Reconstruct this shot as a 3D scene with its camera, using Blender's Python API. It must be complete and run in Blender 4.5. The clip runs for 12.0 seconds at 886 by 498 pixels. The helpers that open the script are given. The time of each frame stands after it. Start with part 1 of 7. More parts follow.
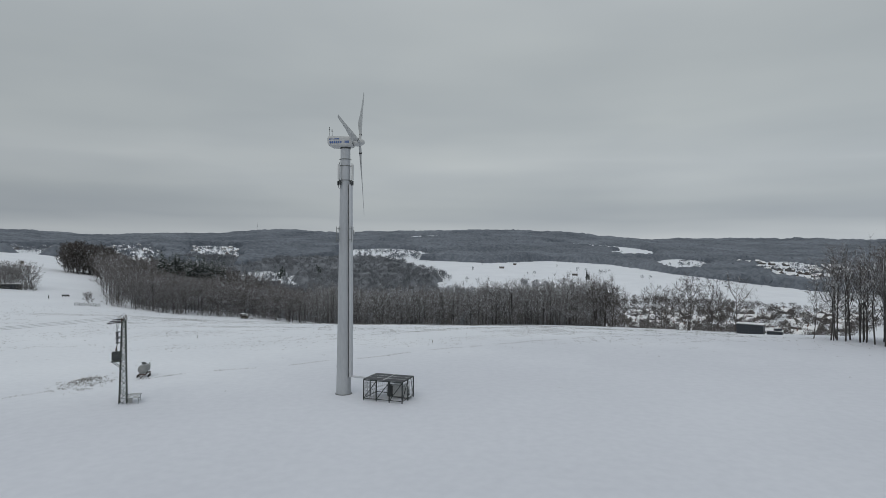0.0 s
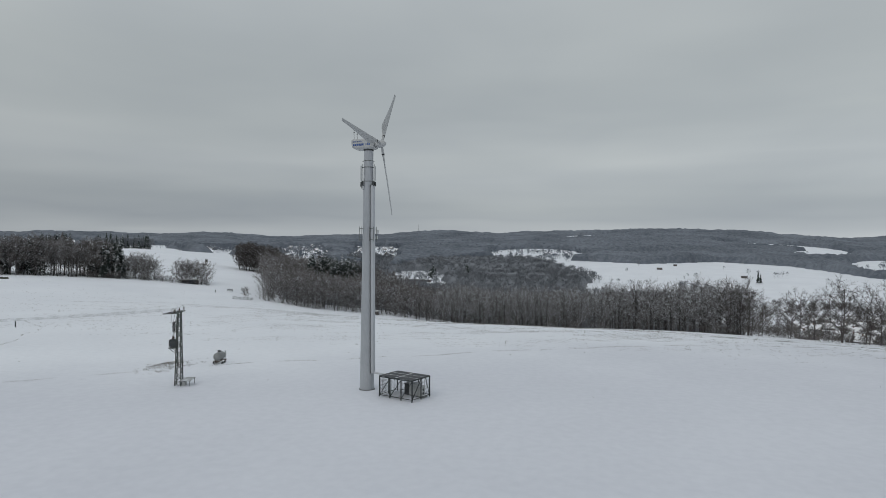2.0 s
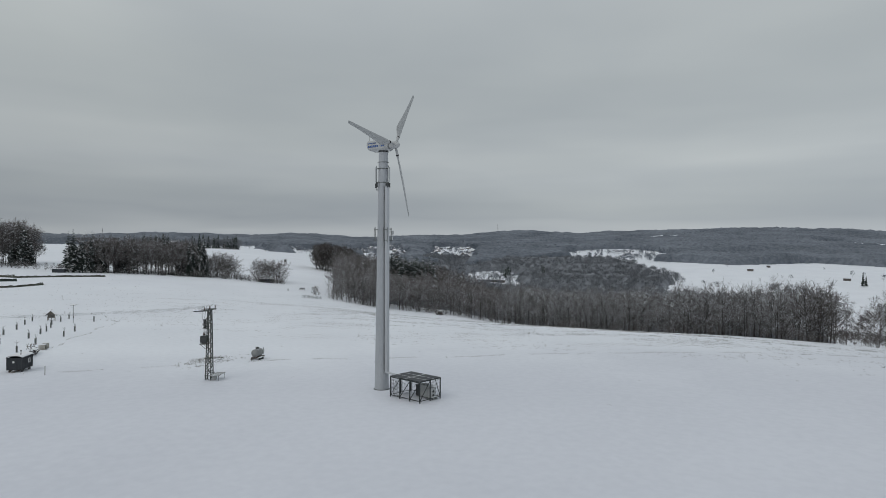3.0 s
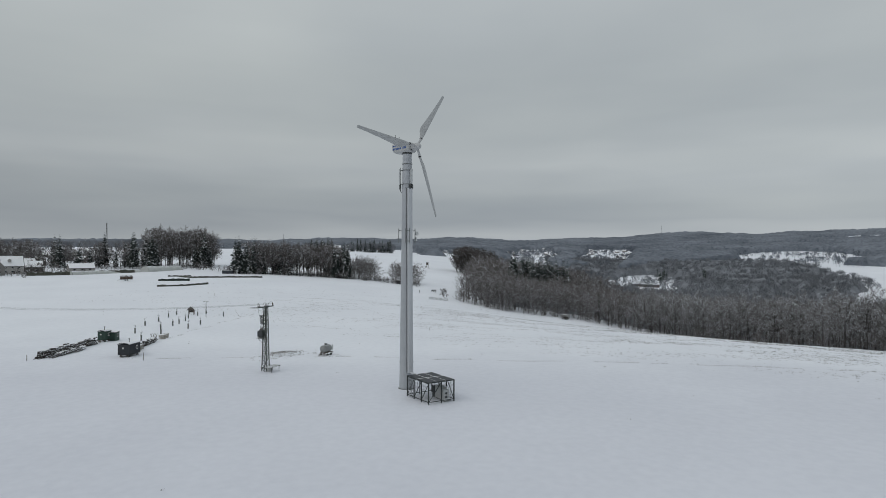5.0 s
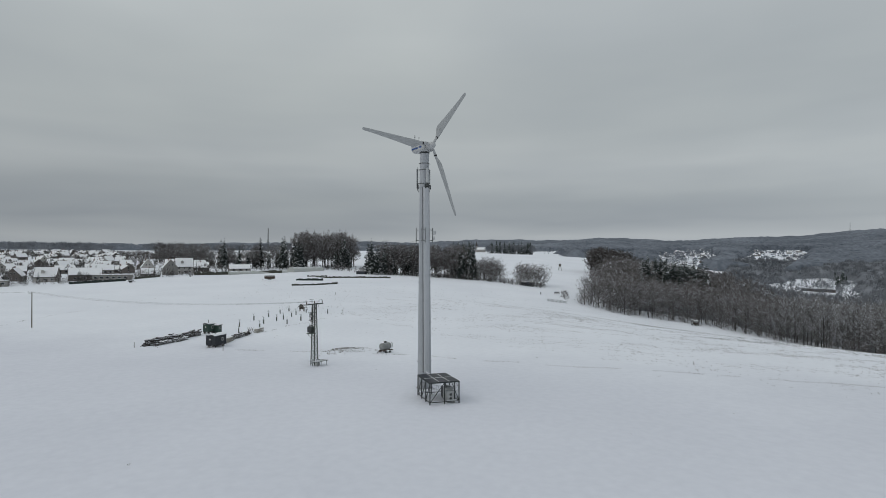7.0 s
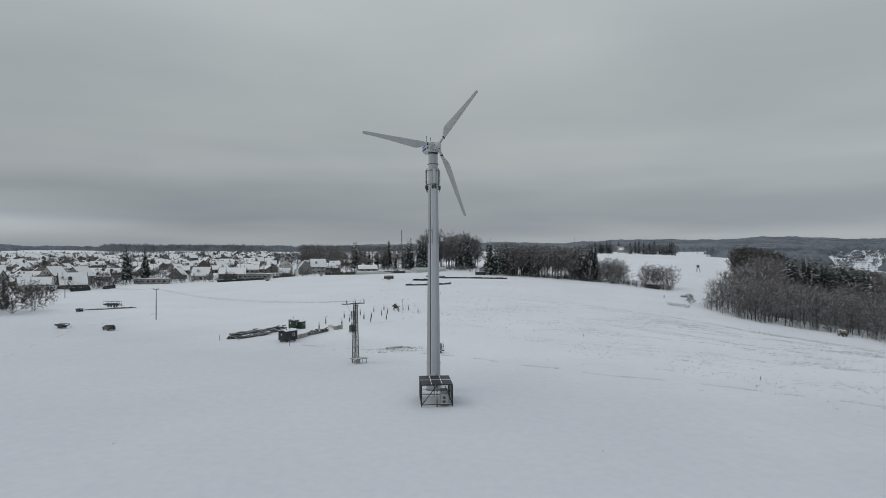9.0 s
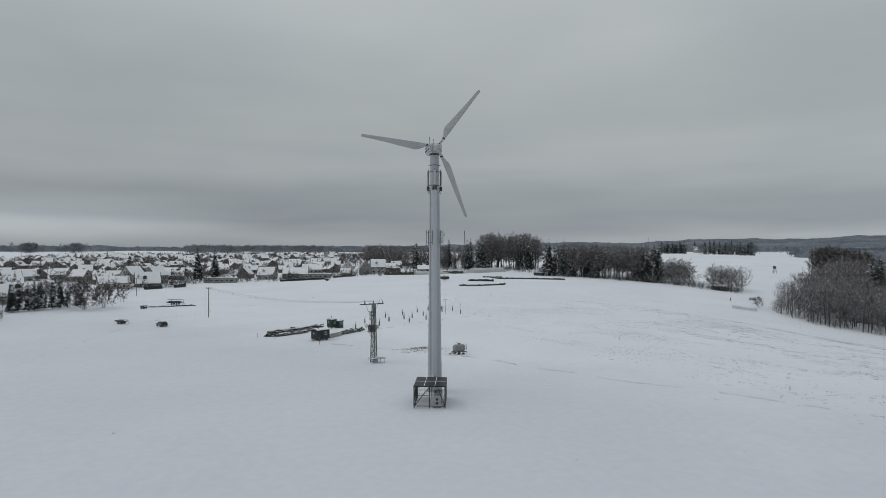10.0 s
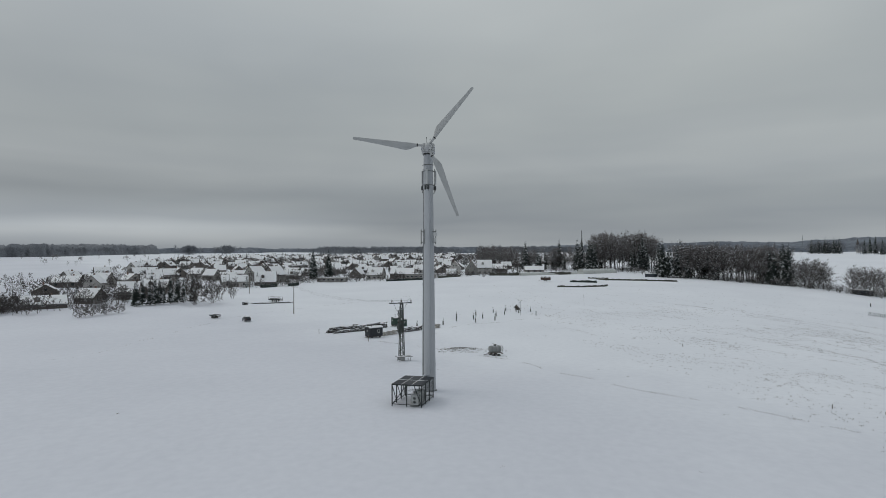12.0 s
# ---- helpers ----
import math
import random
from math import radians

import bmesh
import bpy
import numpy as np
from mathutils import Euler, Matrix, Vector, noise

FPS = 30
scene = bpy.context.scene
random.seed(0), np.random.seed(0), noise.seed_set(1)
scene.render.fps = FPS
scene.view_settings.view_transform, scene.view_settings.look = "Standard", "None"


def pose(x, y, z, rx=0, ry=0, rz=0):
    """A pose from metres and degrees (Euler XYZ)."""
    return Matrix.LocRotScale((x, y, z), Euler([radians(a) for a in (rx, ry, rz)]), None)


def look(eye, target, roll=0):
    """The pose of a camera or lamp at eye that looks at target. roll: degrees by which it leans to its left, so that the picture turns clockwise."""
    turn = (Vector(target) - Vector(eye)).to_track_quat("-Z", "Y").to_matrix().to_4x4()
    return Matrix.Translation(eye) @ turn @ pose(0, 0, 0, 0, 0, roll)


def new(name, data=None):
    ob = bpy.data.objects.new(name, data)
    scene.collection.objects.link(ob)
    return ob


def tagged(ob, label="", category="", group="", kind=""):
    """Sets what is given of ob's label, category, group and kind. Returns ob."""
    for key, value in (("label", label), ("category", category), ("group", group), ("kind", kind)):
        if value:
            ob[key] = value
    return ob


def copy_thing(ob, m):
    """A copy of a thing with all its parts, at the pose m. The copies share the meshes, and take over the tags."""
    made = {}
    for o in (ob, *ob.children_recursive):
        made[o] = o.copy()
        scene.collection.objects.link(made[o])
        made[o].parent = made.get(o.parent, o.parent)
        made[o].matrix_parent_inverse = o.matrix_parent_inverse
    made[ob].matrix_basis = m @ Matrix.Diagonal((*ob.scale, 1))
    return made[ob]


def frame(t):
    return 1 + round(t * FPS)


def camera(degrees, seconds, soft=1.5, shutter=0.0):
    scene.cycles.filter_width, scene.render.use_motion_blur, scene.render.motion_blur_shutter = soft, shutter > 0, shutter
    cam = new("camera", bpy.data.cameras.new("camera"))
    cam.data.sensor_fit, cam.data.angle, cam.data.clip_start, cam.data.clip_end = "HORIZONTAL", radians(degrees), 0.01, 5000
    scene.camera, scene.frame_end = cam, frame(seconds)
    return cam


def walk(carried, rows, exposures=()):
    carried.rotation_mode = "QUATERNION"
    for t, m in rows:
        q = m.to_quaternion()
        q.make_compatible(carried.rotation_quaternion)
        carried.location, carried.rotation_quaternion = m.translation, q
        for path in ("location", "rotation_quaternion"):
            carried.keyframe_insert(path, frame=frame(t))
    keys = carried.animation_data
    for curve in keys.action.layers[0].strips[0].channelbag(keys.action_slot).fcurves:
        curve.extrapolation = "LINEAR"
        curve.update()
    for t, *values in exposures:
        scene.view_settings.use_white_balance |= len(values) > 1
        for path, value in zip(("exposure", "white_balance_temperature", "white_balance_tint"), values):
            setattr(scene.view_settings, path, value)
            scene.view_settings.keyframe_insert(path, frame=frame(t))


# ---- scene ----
cam = camera(73.5, 12.0, 0.55)
PATH = [
    (0, (12.508, -82.131, 19.808), (12.534, -80.131, 19.816), 0.4),
    (0.5, (17.34, -81.741, 19.736), (17.239, -79.744, 19.742), 0.4),
    (1, (22.129, -81.099, 19.697), (21.897, -79.112, 19.704), 0.4),
    (1.5, (26.825, -80.135, 19.724), (26.456, -78.169, 19.731), 0.3),
    (2, (31.488, -78.848, 19.802), (30.985, -76.912, 19.807), 0.4),
    (2.5, (35.929, -77.234, 19.862), (35.295, -75.337, 19.868), 0.4),
    (3, (40.15, -75.177, 19.937), (39.391, -73.327, 19.941), 0.4),
    (5, (56.374, -64.831, 19.618), (55.156, -63.245, 19.631), 0.2),
    (5.5, (60.099, -61.691, 19.592), (58.782, -60.186, 19.605), 0.1),
    (6, (63.397, -58.183, 19.494), (61.988, -56.764, 19.509), 0.1),
    (6.5, (66.503, -54.455, 19.43), (65.006, -53.13, 19.447), 0.1),
    (7, (69.189, -50.646, 19.297), (67.613, -49.415, 19.315), 0.0),
    (9, (78.372, -33.56, 19.314), (76.547, -32.743, 19.335), -0.1),
    (9.5, (80.364, -28.893, 19.343), (78.494, -28.185, 19.364), -0.1),
    (10, (81.717, -24.193, 19.457), (79.807, -23.598, 19.479), -0.1),
    (10.5, (82.911, -19.503, 19.535), (80.971, -19.018, 19.556), -0.1),
    (11, (83.816, -14.653, 19.516), (81.852, -14.275, 19.539), -0.0),
    (11.5, (84.551, -9.874, 19.397), (82.571, -9.597, 19.422), -0.0),
    (12, (85.176, -5.038, 19.21), (83.183, -4.871, 19.236), -0.2),
]
walk(cam, [(t, look(eye, target, roll)) for t, eye, target, roll in PATH], [(0, 0.0), (3, 0.02), (6, 0.06), (9, 0.0), (12, -0.05)])

# ---- overcast sky and soft daylight ----
SUN_UP, SUN_ROUND = 42.0, 205.0
world = bpy.data.worlds.new("winter_sky")
scene.world = world
world.use_nodes = True
wn, wl = world.node_tree.nodes, world.node_tree.links
wn.clear()


def wnode(kind, **sets):
    n = wn.new(kind)
    for k, v in sets.items():
        n.inputs[k].default_value = v
    return n


sky = wn.new("ShaderNodeTexSky")
sky.sky_type = "NISHITA"
sky.sun_disc = False
sky.sun_elevation, sky.sun_rotation = radians(SUN_UP), radians(SUN_ROUND)
sky.air_density, sky.dust_density = 1.0, 4.0
coords = wn.new("ShaderNodeTexCoord")
split = wn.new("ShaderNodeSeparateXYZ")
wl.new(coords.outputs["Generated"], split.inputs[0])
# cloud deck: the view direction laid on a flat layer, so that streaks close up towards the horizon
lift = wn.new("ShaderNodeMath")
lift.operation = "MAXIMUM"
wl.new(split.outputs["Z"], lift.inputs[0])
lift.inputs[1].default_value = 0.0
shift = wn.new("ShaderNodeMath")
shift.operation = "ADD"
wl.new(lift.outputs[0], shift.inputs[0])
shift.inputs[1].default_value = 0.17
px, py = wn.new("ShaderNodeMath"), wn.new("ShaderNodeMath")
for n, axis in ((px, "X"), (py, "Y")):
    n.operation = "DIVIDE"
    wl.new(split.outputs[axis], n.inputs[0])
    wl.new(shift.outputs[0], n.inputs[1])
flat = wn.new("ShaderNodeCombineXYZ")
wl.new(px.outputs[0], flat.inputs[0])
wl.new(py.outputs[0], flat.inputs[1])
big = wnode("ShaderNodeTexNoise", Scale=0.42, Detail=2.0, Roughness=0.4, Distortion=0.2)
fine = wnode("ShaderNodeTexNoise", Scale=1.5, Detail=3.0, Roughness=0.45, Distortion=0.3)
for n in (big, fine):
    wl.new(flat.outputs[0], n.inputs["Vector"])
both = wn.new("ShaderNodeMixRGB")
both.inputs[0].default_value = 0.25
wl.new(big.outputs[0], both.inputs[1])
wl.new(fine.outputs[0], both.inputs[2])
# long level streaks low over the horizon
band_at = wn.new("ShaderNodeVectorMath")
band_at.operation = "MULTIPLY"
band_at.inputs[1].default_value = (1.3, 1.3, 15.0)
wl.new(coords.outputs["Generated"], band_at.inputs[0])
band = wnode("ShaderNodeTexNoise", Scale=1.25, Detail=2.0, Roughness=0.45)
wl.new(band_at.outputs[0], band.inputs["Vector"])
lowdown = wn.new("ShaderNodeMapRange")
lowdown.inputs["From Min"].default_value, lowdown.inputs["From Max"].default_value = 0.02, 0.30
lowdown.inputs["To Min"].default_value, lowdown.inputs["To Max"].default_value = 0.60, 0.0
wl.new(split.outputs["Z"], lowdown.inputs["Value"])
streaked = wn.new("ShaderNodeMixRGB")
wl.new(lowdown.outputs[0], streaked.inputs[0])
wl.new(both.outputs[0], streaked.inputs[1])
wl.new(band.outputs[0], streaked.inputs[2])
tone = wn.new("ShaderNodeValToRGB")
tone.color_ramp.elements[0].position, tone.color_ramp.elements[0].color = 0.32, (0.775, 0.81, 0.857, 1)
tone.color_ramp.elements[1].position, tone.color_ramp.elements[1].color = 0.68, (1.085, 1.10, 1.093, 1)
wl.new(streaked.outputs[0], tone.inputs[0])
# layers of stratus: a pale rim over the hills, a dark bank, a lighter band, then the grey deck, uneven all round
sway_at = wn.new("ShaderNodeVectorMath")
sway_at.operation = "MULTIPLY"
sway_at.inputs[1].default_value = (1.0, 1.0, 6.0)
wl.new(coords.outputs["Generated"], sway_at.inputs[0])
sway = wnode("ShaderNodeTexNoise", Scale=1.7, Detail=3.0, Roughness=0.45, Distortion=0.2)
wl.new(sway_at.outputs[0], sway.inputs["Vector"])
swing = wn.new("ShaderNodeMapRange")
swing.inputs["From Min"].default_value, swing.inputs["From Max"].default_value = 0.3, 0.7
swing.inputs["To Min"].default_value, swing.inputs["To Max"].default_value = -0.030, 0.030
wl.new(sway.outputs[0], swing.inputs["Value"])
level = wn.new("ShaderNodeMath")
level.operation = "ADD"
wl.new(split.outputs["Z"], level.inputs[0])
wl.new(swing.outputs[0], level.inputs[1])
height = wn.new("ShaderNodeValToRGB")
e = height.color_ramp.elements
e[0].position, e[0].color = 0.0, (0.42, 0.445, 0.465, 1)
e[1].position, e[1].color = 1.0, (0.60, 0.625, 0.65, 1)
for p, c in ((0.022, (0.44, 0.462, 0.475)), (0.062, (0.335, 0.36, 0.382)), (0.10, (0.36, 0.385, 0.40)), (0.145, (0.445, 0.468, 0.475)), (0.20, (0.405, 0.43, 0.437)), (0.28, (0.415, 0.44, 0.445)), (0.42, (0.48, 0.505, 0.51))):
    m = e.new(p)
    m.color = (*c, 1)
wl.new(level.outputs[0], height.inputs[0])
deck = wn.new("ShaderNodeMixRGB")
deck.blend_type = "MULTIPLY"
deck.inputs[0].default_value = 1.0
wl.new(tone.outputs[0], deck.inputs[1])
wl.new(height.outputs[0], deck.inputs[2])
clear = wn.new("ShaderNodeMixRGB")
clear.blend_type = "MULTIPLY"
clear.inputs[0].default_value = 1.0
clear.inputs[2].default_value = (0.08, 0.08, 0.08, 1)
wl.new(sky.outputs[0], clear.inputs[1])
over = wn.new("ShaderNodeMixRGB")
over.inputs[0].default_value = 0.95
wl.new(clear.outputs[0], over.inputs[1])
wl.new(deck.outputs[0], over.inputs[2])
# the cloud is thinner towards the north-east, low over the hills
side = wn.new("ShaderNodeVectorMath")
side.operation = "DOT_PRODUCT"
side.inputs[1].default_value = (0.87, 0.5, 0.0)
wl.new(coords.outputs["Generated"], side.inputs[0])
low = wn.new("ShaderNodeMapRange")
low.inputs["From Min"].default_value, low.inputs["From Max"].default_value = 0.0, 0.35
low.inputs["To Min"].default_value, low.inputs["To Max"].default_value = 0.22, 0.0
wl.new(split.outputs["Z"], low.inputs["Value"])
thin = wn.new("ShaderNodeMath")
thin.operation = "MULTIPLY"
wl.new(side.outputs["Value"], thin.inputs[0])
wl.new(low.outputs[0], thin.inputs[1])
glow = wn.new("ShaderNodeMath")
glow.operation = "ADD"
wl.new(thin.outputs[0], glow.inputs[0])
glow.inputs[1].default_value = 1.0
# and a long thin gap low in the south-west
west = wn.new("ShaderNodeVectorMath")
west.operation = "DOT_PRODUCT"
west.inputs[1].default_value = (-0.86, -0.51, 0.0)
wl.new(coords.outputs["Generated"], west.inputs[0])
about = wn.new("ShaderNodeMapRange")
about.interpolation_type = "SMOOTHSTEP"
about.inputs["From Min"].default_value, about.inputs["From Max"].default_value = 0.84, 1.0
wl.new(west.outputs["Value"], about.inputs["Value"])
gap = wn.new("ShaderNodeValToRGB")
ge = gap.color_ramp.elements
ge[0].position, ge[0].color = 0.016, (0, 0, 0, 1)
ge[1].position, ge[1].color = 0.10, (0, 0, 0, 1)
gm = ge.new(0.048)
gm.color = (0.42, 0.42, 0.42, 1)
wl.new(split.outputs["Z"], gap.inputs[0])
gap_lit = wn.new("ShaderNodeMath")
gap_lit.operation = "MULTIPLY_ADD"
wl.new(gap.outputs[0], gap_lit.inputs[0])
wl.new(about.outputs[0], gap_lit.inputs[1])
wl.new(glow.outputs[0], gap_lit.inputs[2])
lit = wn.new("ShaderNodeVectorMath")
lit.operation = "SCALE"
wl.new(over.outputs[0], lit.inputs[0])
wl.new(gap_lit.outputs[0], lit.inputs["Scale"])
back = wnode("ShaderNodeBackground", Strength=1.0)
wl.new(lit.outputs[0], back.inputs[0])
out = wn.new("ShaderNodeOutputWorld")
wl.new(back.outputs[0], out.inputs[0])

sun_data = bpy.data.lights.new("sun", "SUN")
sun_data.energy, sun_data.angle, sun_data.color = 0.4, radians(40), (1.0, 0.97, 0.93)
sun = new("sun", sun_data)
a, b = radians(SUN_ROUND), radians(SUN_UP)
sun.matrix_world = look((0, 0, 0), (-math.sin(a) * math.cos(b), -math.cos(a) * math.cos(b), -math.sin(b)))
scene.view_settings.exposure = 0.0

# ---- materials ----
def material(name, dark, light, rough=0.7, scale=4.0, fine=40.0, bump=0.2, metal=0.0, snow=0.0, per_object=0.0, world_space=False, stretch=(1, 1, 1), snow_from=0.25):
    """Colour between two tones by coarse and fine noise, relief, and snow lying on faces that look up."""
    m = bpy.data.materials.new(name)
    m.use_nodes = True
    n, l = m.node_tree.nodes, m.node_tree.links
    bsdf = n["Principled BSDF"]
    bsdf.inputs["Roughness"].default_value = rough
    bsdf.inputs["Metallic"].default_value = metal
    if world_space:
        src = n.new("ShaderNodeNewGeometry").outputs["Position"]
    else:
        src = n.new("ShaderNodeTexCoord").outputs["Object"]
    mp = n.new("ShaderNodeMapping")
    mp.inputs["Scale"].default_value = stretch
    l.new(src, mp.inputs["Vector"])
    coarse = n.new("ShaderNodeTexNoise")
    coarse.inputs["Scale"].default_value, coarse.inputs["Detail"].default_value = scale, 4
    small = n.new("ShaderNodeTexNoise")
    small.inputs["Scale"].default_value, small.inputs["Detail"].default_value = fine, 3
    l.new(mp.outputs[0], coarse.inputs["Vector"])
    l.new(mp.outputs[0], small.inputs["Vector"])
    mix = n.new("ShaderNodeMath")
    mix.operation = "MULTIPLY_ADD"
    l.new(small.outputs[0], mix.inputs[0])
    mix.inputs[1].default_value = 0.45
    half = n.new("ShaderNodeMath")
    half.operation = "MULTIPLY"
    l.new(coarse.outputs[0], half.inputs[0])
    half.inputs[1].default_value = 0.55
    l.new(half.outputs[0], mix.inputs[2])
    ramp = n.new("ShaderNodeValToRGB")
    ramp.color_ramp.elements[0].position, ramp.color_ramp.elements[0].color = 0.35, (*dark, 1)
    ramp.color_ramp.elements[1].position, ramp.color_ramp.elements[1].color = 0.65, (*light, 1)
    l.new(mix.outputs[0], ramp.inputs[0])
    colour = ramp.outputs[0]
    if per_object:
        info = n.new("ShaderNodeObjectInfo")
        hsv = n.new("ShaderNodeHueSaturation")
        span = n.new("ShaderNodeMapRange")
        span.inputs["To Min"].default_value, span.inputs["To Max"].default_value = 1 - per_object, 1 + per_object
        l.new(info.outputs["Random"], span.inputs["Value"])
        l.new(span.outputs[0], hsv.inputs["Value"])
        l.new(colour, hsv.inputs["Color"])
        colour = hsv.outputs[0]
    if snow:
        geo = n.new("ShaderNodeNewGeometry")
        sp = n.new("ShaderNodeSeparateXYZ")
        l.new(geo.outputs["Normal"], sp.inputs[0])
        up = n.new("ShaderNodeMapRange")
        up.inputs["From Min"].default_value, up.inputs["From Max"].default_value = snow_from, snow_from + 0.3
        l.new(sp.outputs["Z"], up.inputs["Value"])
        where = n.new("ShaderNodeMapRange")
        where.inputs["From Min"].default_value, where.inputs["From Max"].default_value = 0.62 - 0.3 * snow, 0.72 - 0.3 * snow
        l.new(coarse.outputs[0], where.inputs["Value"])
        amount = n.new("ShaderNodeMath")
        amount.operation = "MULTIPLY"
        l.new(up.outputs[0], amount.inputs[0])
        l.new(where.outputs[0], amount.inputs[1])
        laid = n.new("ShaderNodeMixRGB")
        laid.inputs[2].default_value = (0.78, 0.81, 0.85, 1)
        l.new(amount.outputs[0], laid.inputs[0])
        l.new(colour, laid.inputs[1])
        colour = laid.outputs[0]
    l.new(colour, bsdf.inputs["Base Color"])
    if bump:
        b = n.new("ShaderNodeBump")
        b.inputs["Strength"].default_value, b.inputs["Distance"].default_value = bump, 0.05
        l.new(mix.outputs[0], b.inputs["Height"])
        l.new(b.outputs[0], bsdf.inputs["Normal"])
    return m


def glass_material():
    m = bpy.data.materials.new("window_glass")
    m.use_nodes = True
    b = m.node_tree.nodes["Principled BSDF"]
    b.inputs["Base Color"].default_value = (0.03, 0.035, 0.04, 1)
    b.inputs["Roughness"].default_value = 0.08
    return m


M_SNOW = material("snow", (0.745, 0.77, 0.82), (0.82, 0.845, 0.892), 0.75, 0.03, 0.9, 0.06, world_space=True)


def tint_near_snow(m):
    """The near crop field's snow, up to the track, is coloured slightly duller than the meadow beyond."""
    n, l = m.node_tree.nodes, m.node_tree.links
    bsdf = n["Principled BSDF"]
    base = bsdf.inputs["Base Color"].links[0].from_socket
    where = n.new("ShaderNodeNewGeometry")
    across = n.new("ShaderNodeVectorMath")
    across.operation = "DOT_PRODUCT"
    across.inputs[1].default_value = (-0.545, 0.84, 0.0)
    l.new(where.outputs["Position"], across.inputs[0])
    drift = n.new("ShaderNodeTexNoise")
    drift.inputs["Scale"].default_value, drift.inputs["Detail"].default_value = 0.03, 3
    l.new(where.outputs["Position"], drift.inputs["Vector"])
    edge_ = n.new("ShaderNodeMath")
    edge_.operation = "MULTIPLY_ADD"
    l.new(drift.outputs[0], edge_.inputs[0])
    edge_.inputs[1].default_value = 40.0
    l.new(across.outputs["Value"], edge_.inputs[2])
    meadow_side = n.new("ShaderNodeMapRange")
    meadow_side.interpolation_type = "SMOOTHSTEP"
    meadow_side.inputs["From Min"].default_value, meadow_side.inputs["From Max"].default_value = 15.0, 75.0
    l.new(edge_.outputs[0], meadow_side.inputs["Value"])
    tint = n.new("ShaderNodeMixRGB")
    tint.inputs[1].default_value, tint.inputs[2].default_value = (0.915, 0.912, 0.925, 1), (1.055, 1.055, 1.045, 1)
    l.new(meadow_side.outputs[0], tint.inputs[0])
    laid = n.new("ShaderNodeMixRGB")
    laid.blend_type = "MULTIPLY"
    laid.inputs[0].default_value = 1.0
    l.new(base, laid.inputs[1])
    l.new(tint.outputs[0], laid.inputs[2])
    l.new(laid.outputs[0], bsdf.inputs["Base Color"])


tint_near_snow(M_SNOW)
M_SNOWCAP = material("roof_snow", (0.80, 0.815, 0.835), (0.90, 0.905, 0.915), 0.75, 0.6, 6, 0.3)
M_TOWER = material("tower_paint", (0.35, 0.37, 0.395), (0.43, 0.448, 0.47), 0.45, 0.25, 5, 0.06, stretch=(1, 1, 0.25))
M_DUCT = material("duct_paint", (0.43, 0.45, 0.475), (0.51, 0.528, 0.55), 0.45, 0.4, 9, 0.05, stretch=(1, 1, 0.2))
M_BLADE = material("blade_gelcoat", (0.36, 0.37, 0.37), (0.45, 0.46, 0.46), 0.35, 0.5, 8, 0.04)
M_NACELLE = material("nacelle_gelcoat", (0.37, 0.38, 0.38), (0.50, 0.51, 0.51), 0.4, 0.7, 14, 0.05)
M_BLUE = material("blue_lettering", (0.03, 0.08, 0.25), (0.05, 0.11, 0.32), 0.5, 3, 30, 0.0)
M_STEEL = material("galvanised_steel", (0.11, 0.12, 0.12), (0.20, 0.21, 0.205), 0.55, 3, 40, 0.1, metal=0.3)
M_DARKSTEEL = material("dark_green_painted_steel", (0.010, 0.016, 0.016), (0.024, 0.032, 0.031), 0.5, 3, 40, 0.1)
M_BLACK = material("black_rubber", (0.012, 0.012, 0.013), (0.03, 0.03, 0.03), 0.8, 5, 50, 0.1)
M_ANTENNA = material("antenna_plastic", (0.44, 0.46, 0.46), (0.54, 0.55, 0.55), 0.5, 2, 25, 0.03)
M_CABINET = material("cabinet_grey", (0.36, 0.37, 0.37), (0.45, 0.46, 0.455), 0.5, 1.5, 25, 0.05, snow=0.6)
M_DARKBOX = material("dark_cabinet", (0.03, 0.035, 0.037), (0.06, 0.065, 0.066), 0.55, 2, 30, 0.08, snow=0.4)
M_PANEL = material("solar_glass", (0.012, 0.015, 0.022), (0.024, 0.028, 0.036), 0.28, 2, 30, 0.0)
M_MAST = material("weathered_mast_steel", (0.036, 0.046, 0.041), (0.085, 0.098, 0.09), 0.6, 2, 30, 0.1, metal=0.2)
M_PANEL.node_tree.nodes["Principled BSDF"].inputs["Specular IOR Level"].default_value = 0.06
M_PORCELAIN = material("brown_porcelain", (0.05, 0.03, 0.025), (0.09, 0.055, 0.04), 0.25, 8, 60, 0.0)
M_TANK = material("tank_zinc", (0.19, 0.20, 0.20), (0.30, 0.305, 0.30), 0.5, 1.6, 20, 0.1, metal=0.2, snow=0.6, snow_from=0.75)
M_RUST = material("rusty_chassis", (0.03, 0.022, 0.018), (0.10, 0.06, 0.04), 0.8, 3, 30, 0.3, snow=0.5)
M_WAGON = material("dark_stained_boards", (0.022, 0.026, 0.031), (0.042, 0.046, 0.052), 0.75, 2, 40, 0.25, stretch=(6, 6, 0.4))
M_GREEN = material("green_painted_boards", (0.02, 0.045, 0.036), (0.045, 0.08, 0.062), 0.7, 2, 40, 0.25, stretch=(6, 6, 0.4))
M_TRIM = material("pale_wood_trim", (0.32, 0.31, 0.28), (0.46, 0.44, 0.40), 0.7, 4, 40, 0.2)
M_LOG = material("bark_and_cut_wood", (0.016, 0.014, 0.013), (0.062, 0.052, 0.045), 0.9, 5, 30, 0.5, snow=0.5, world_space=True)
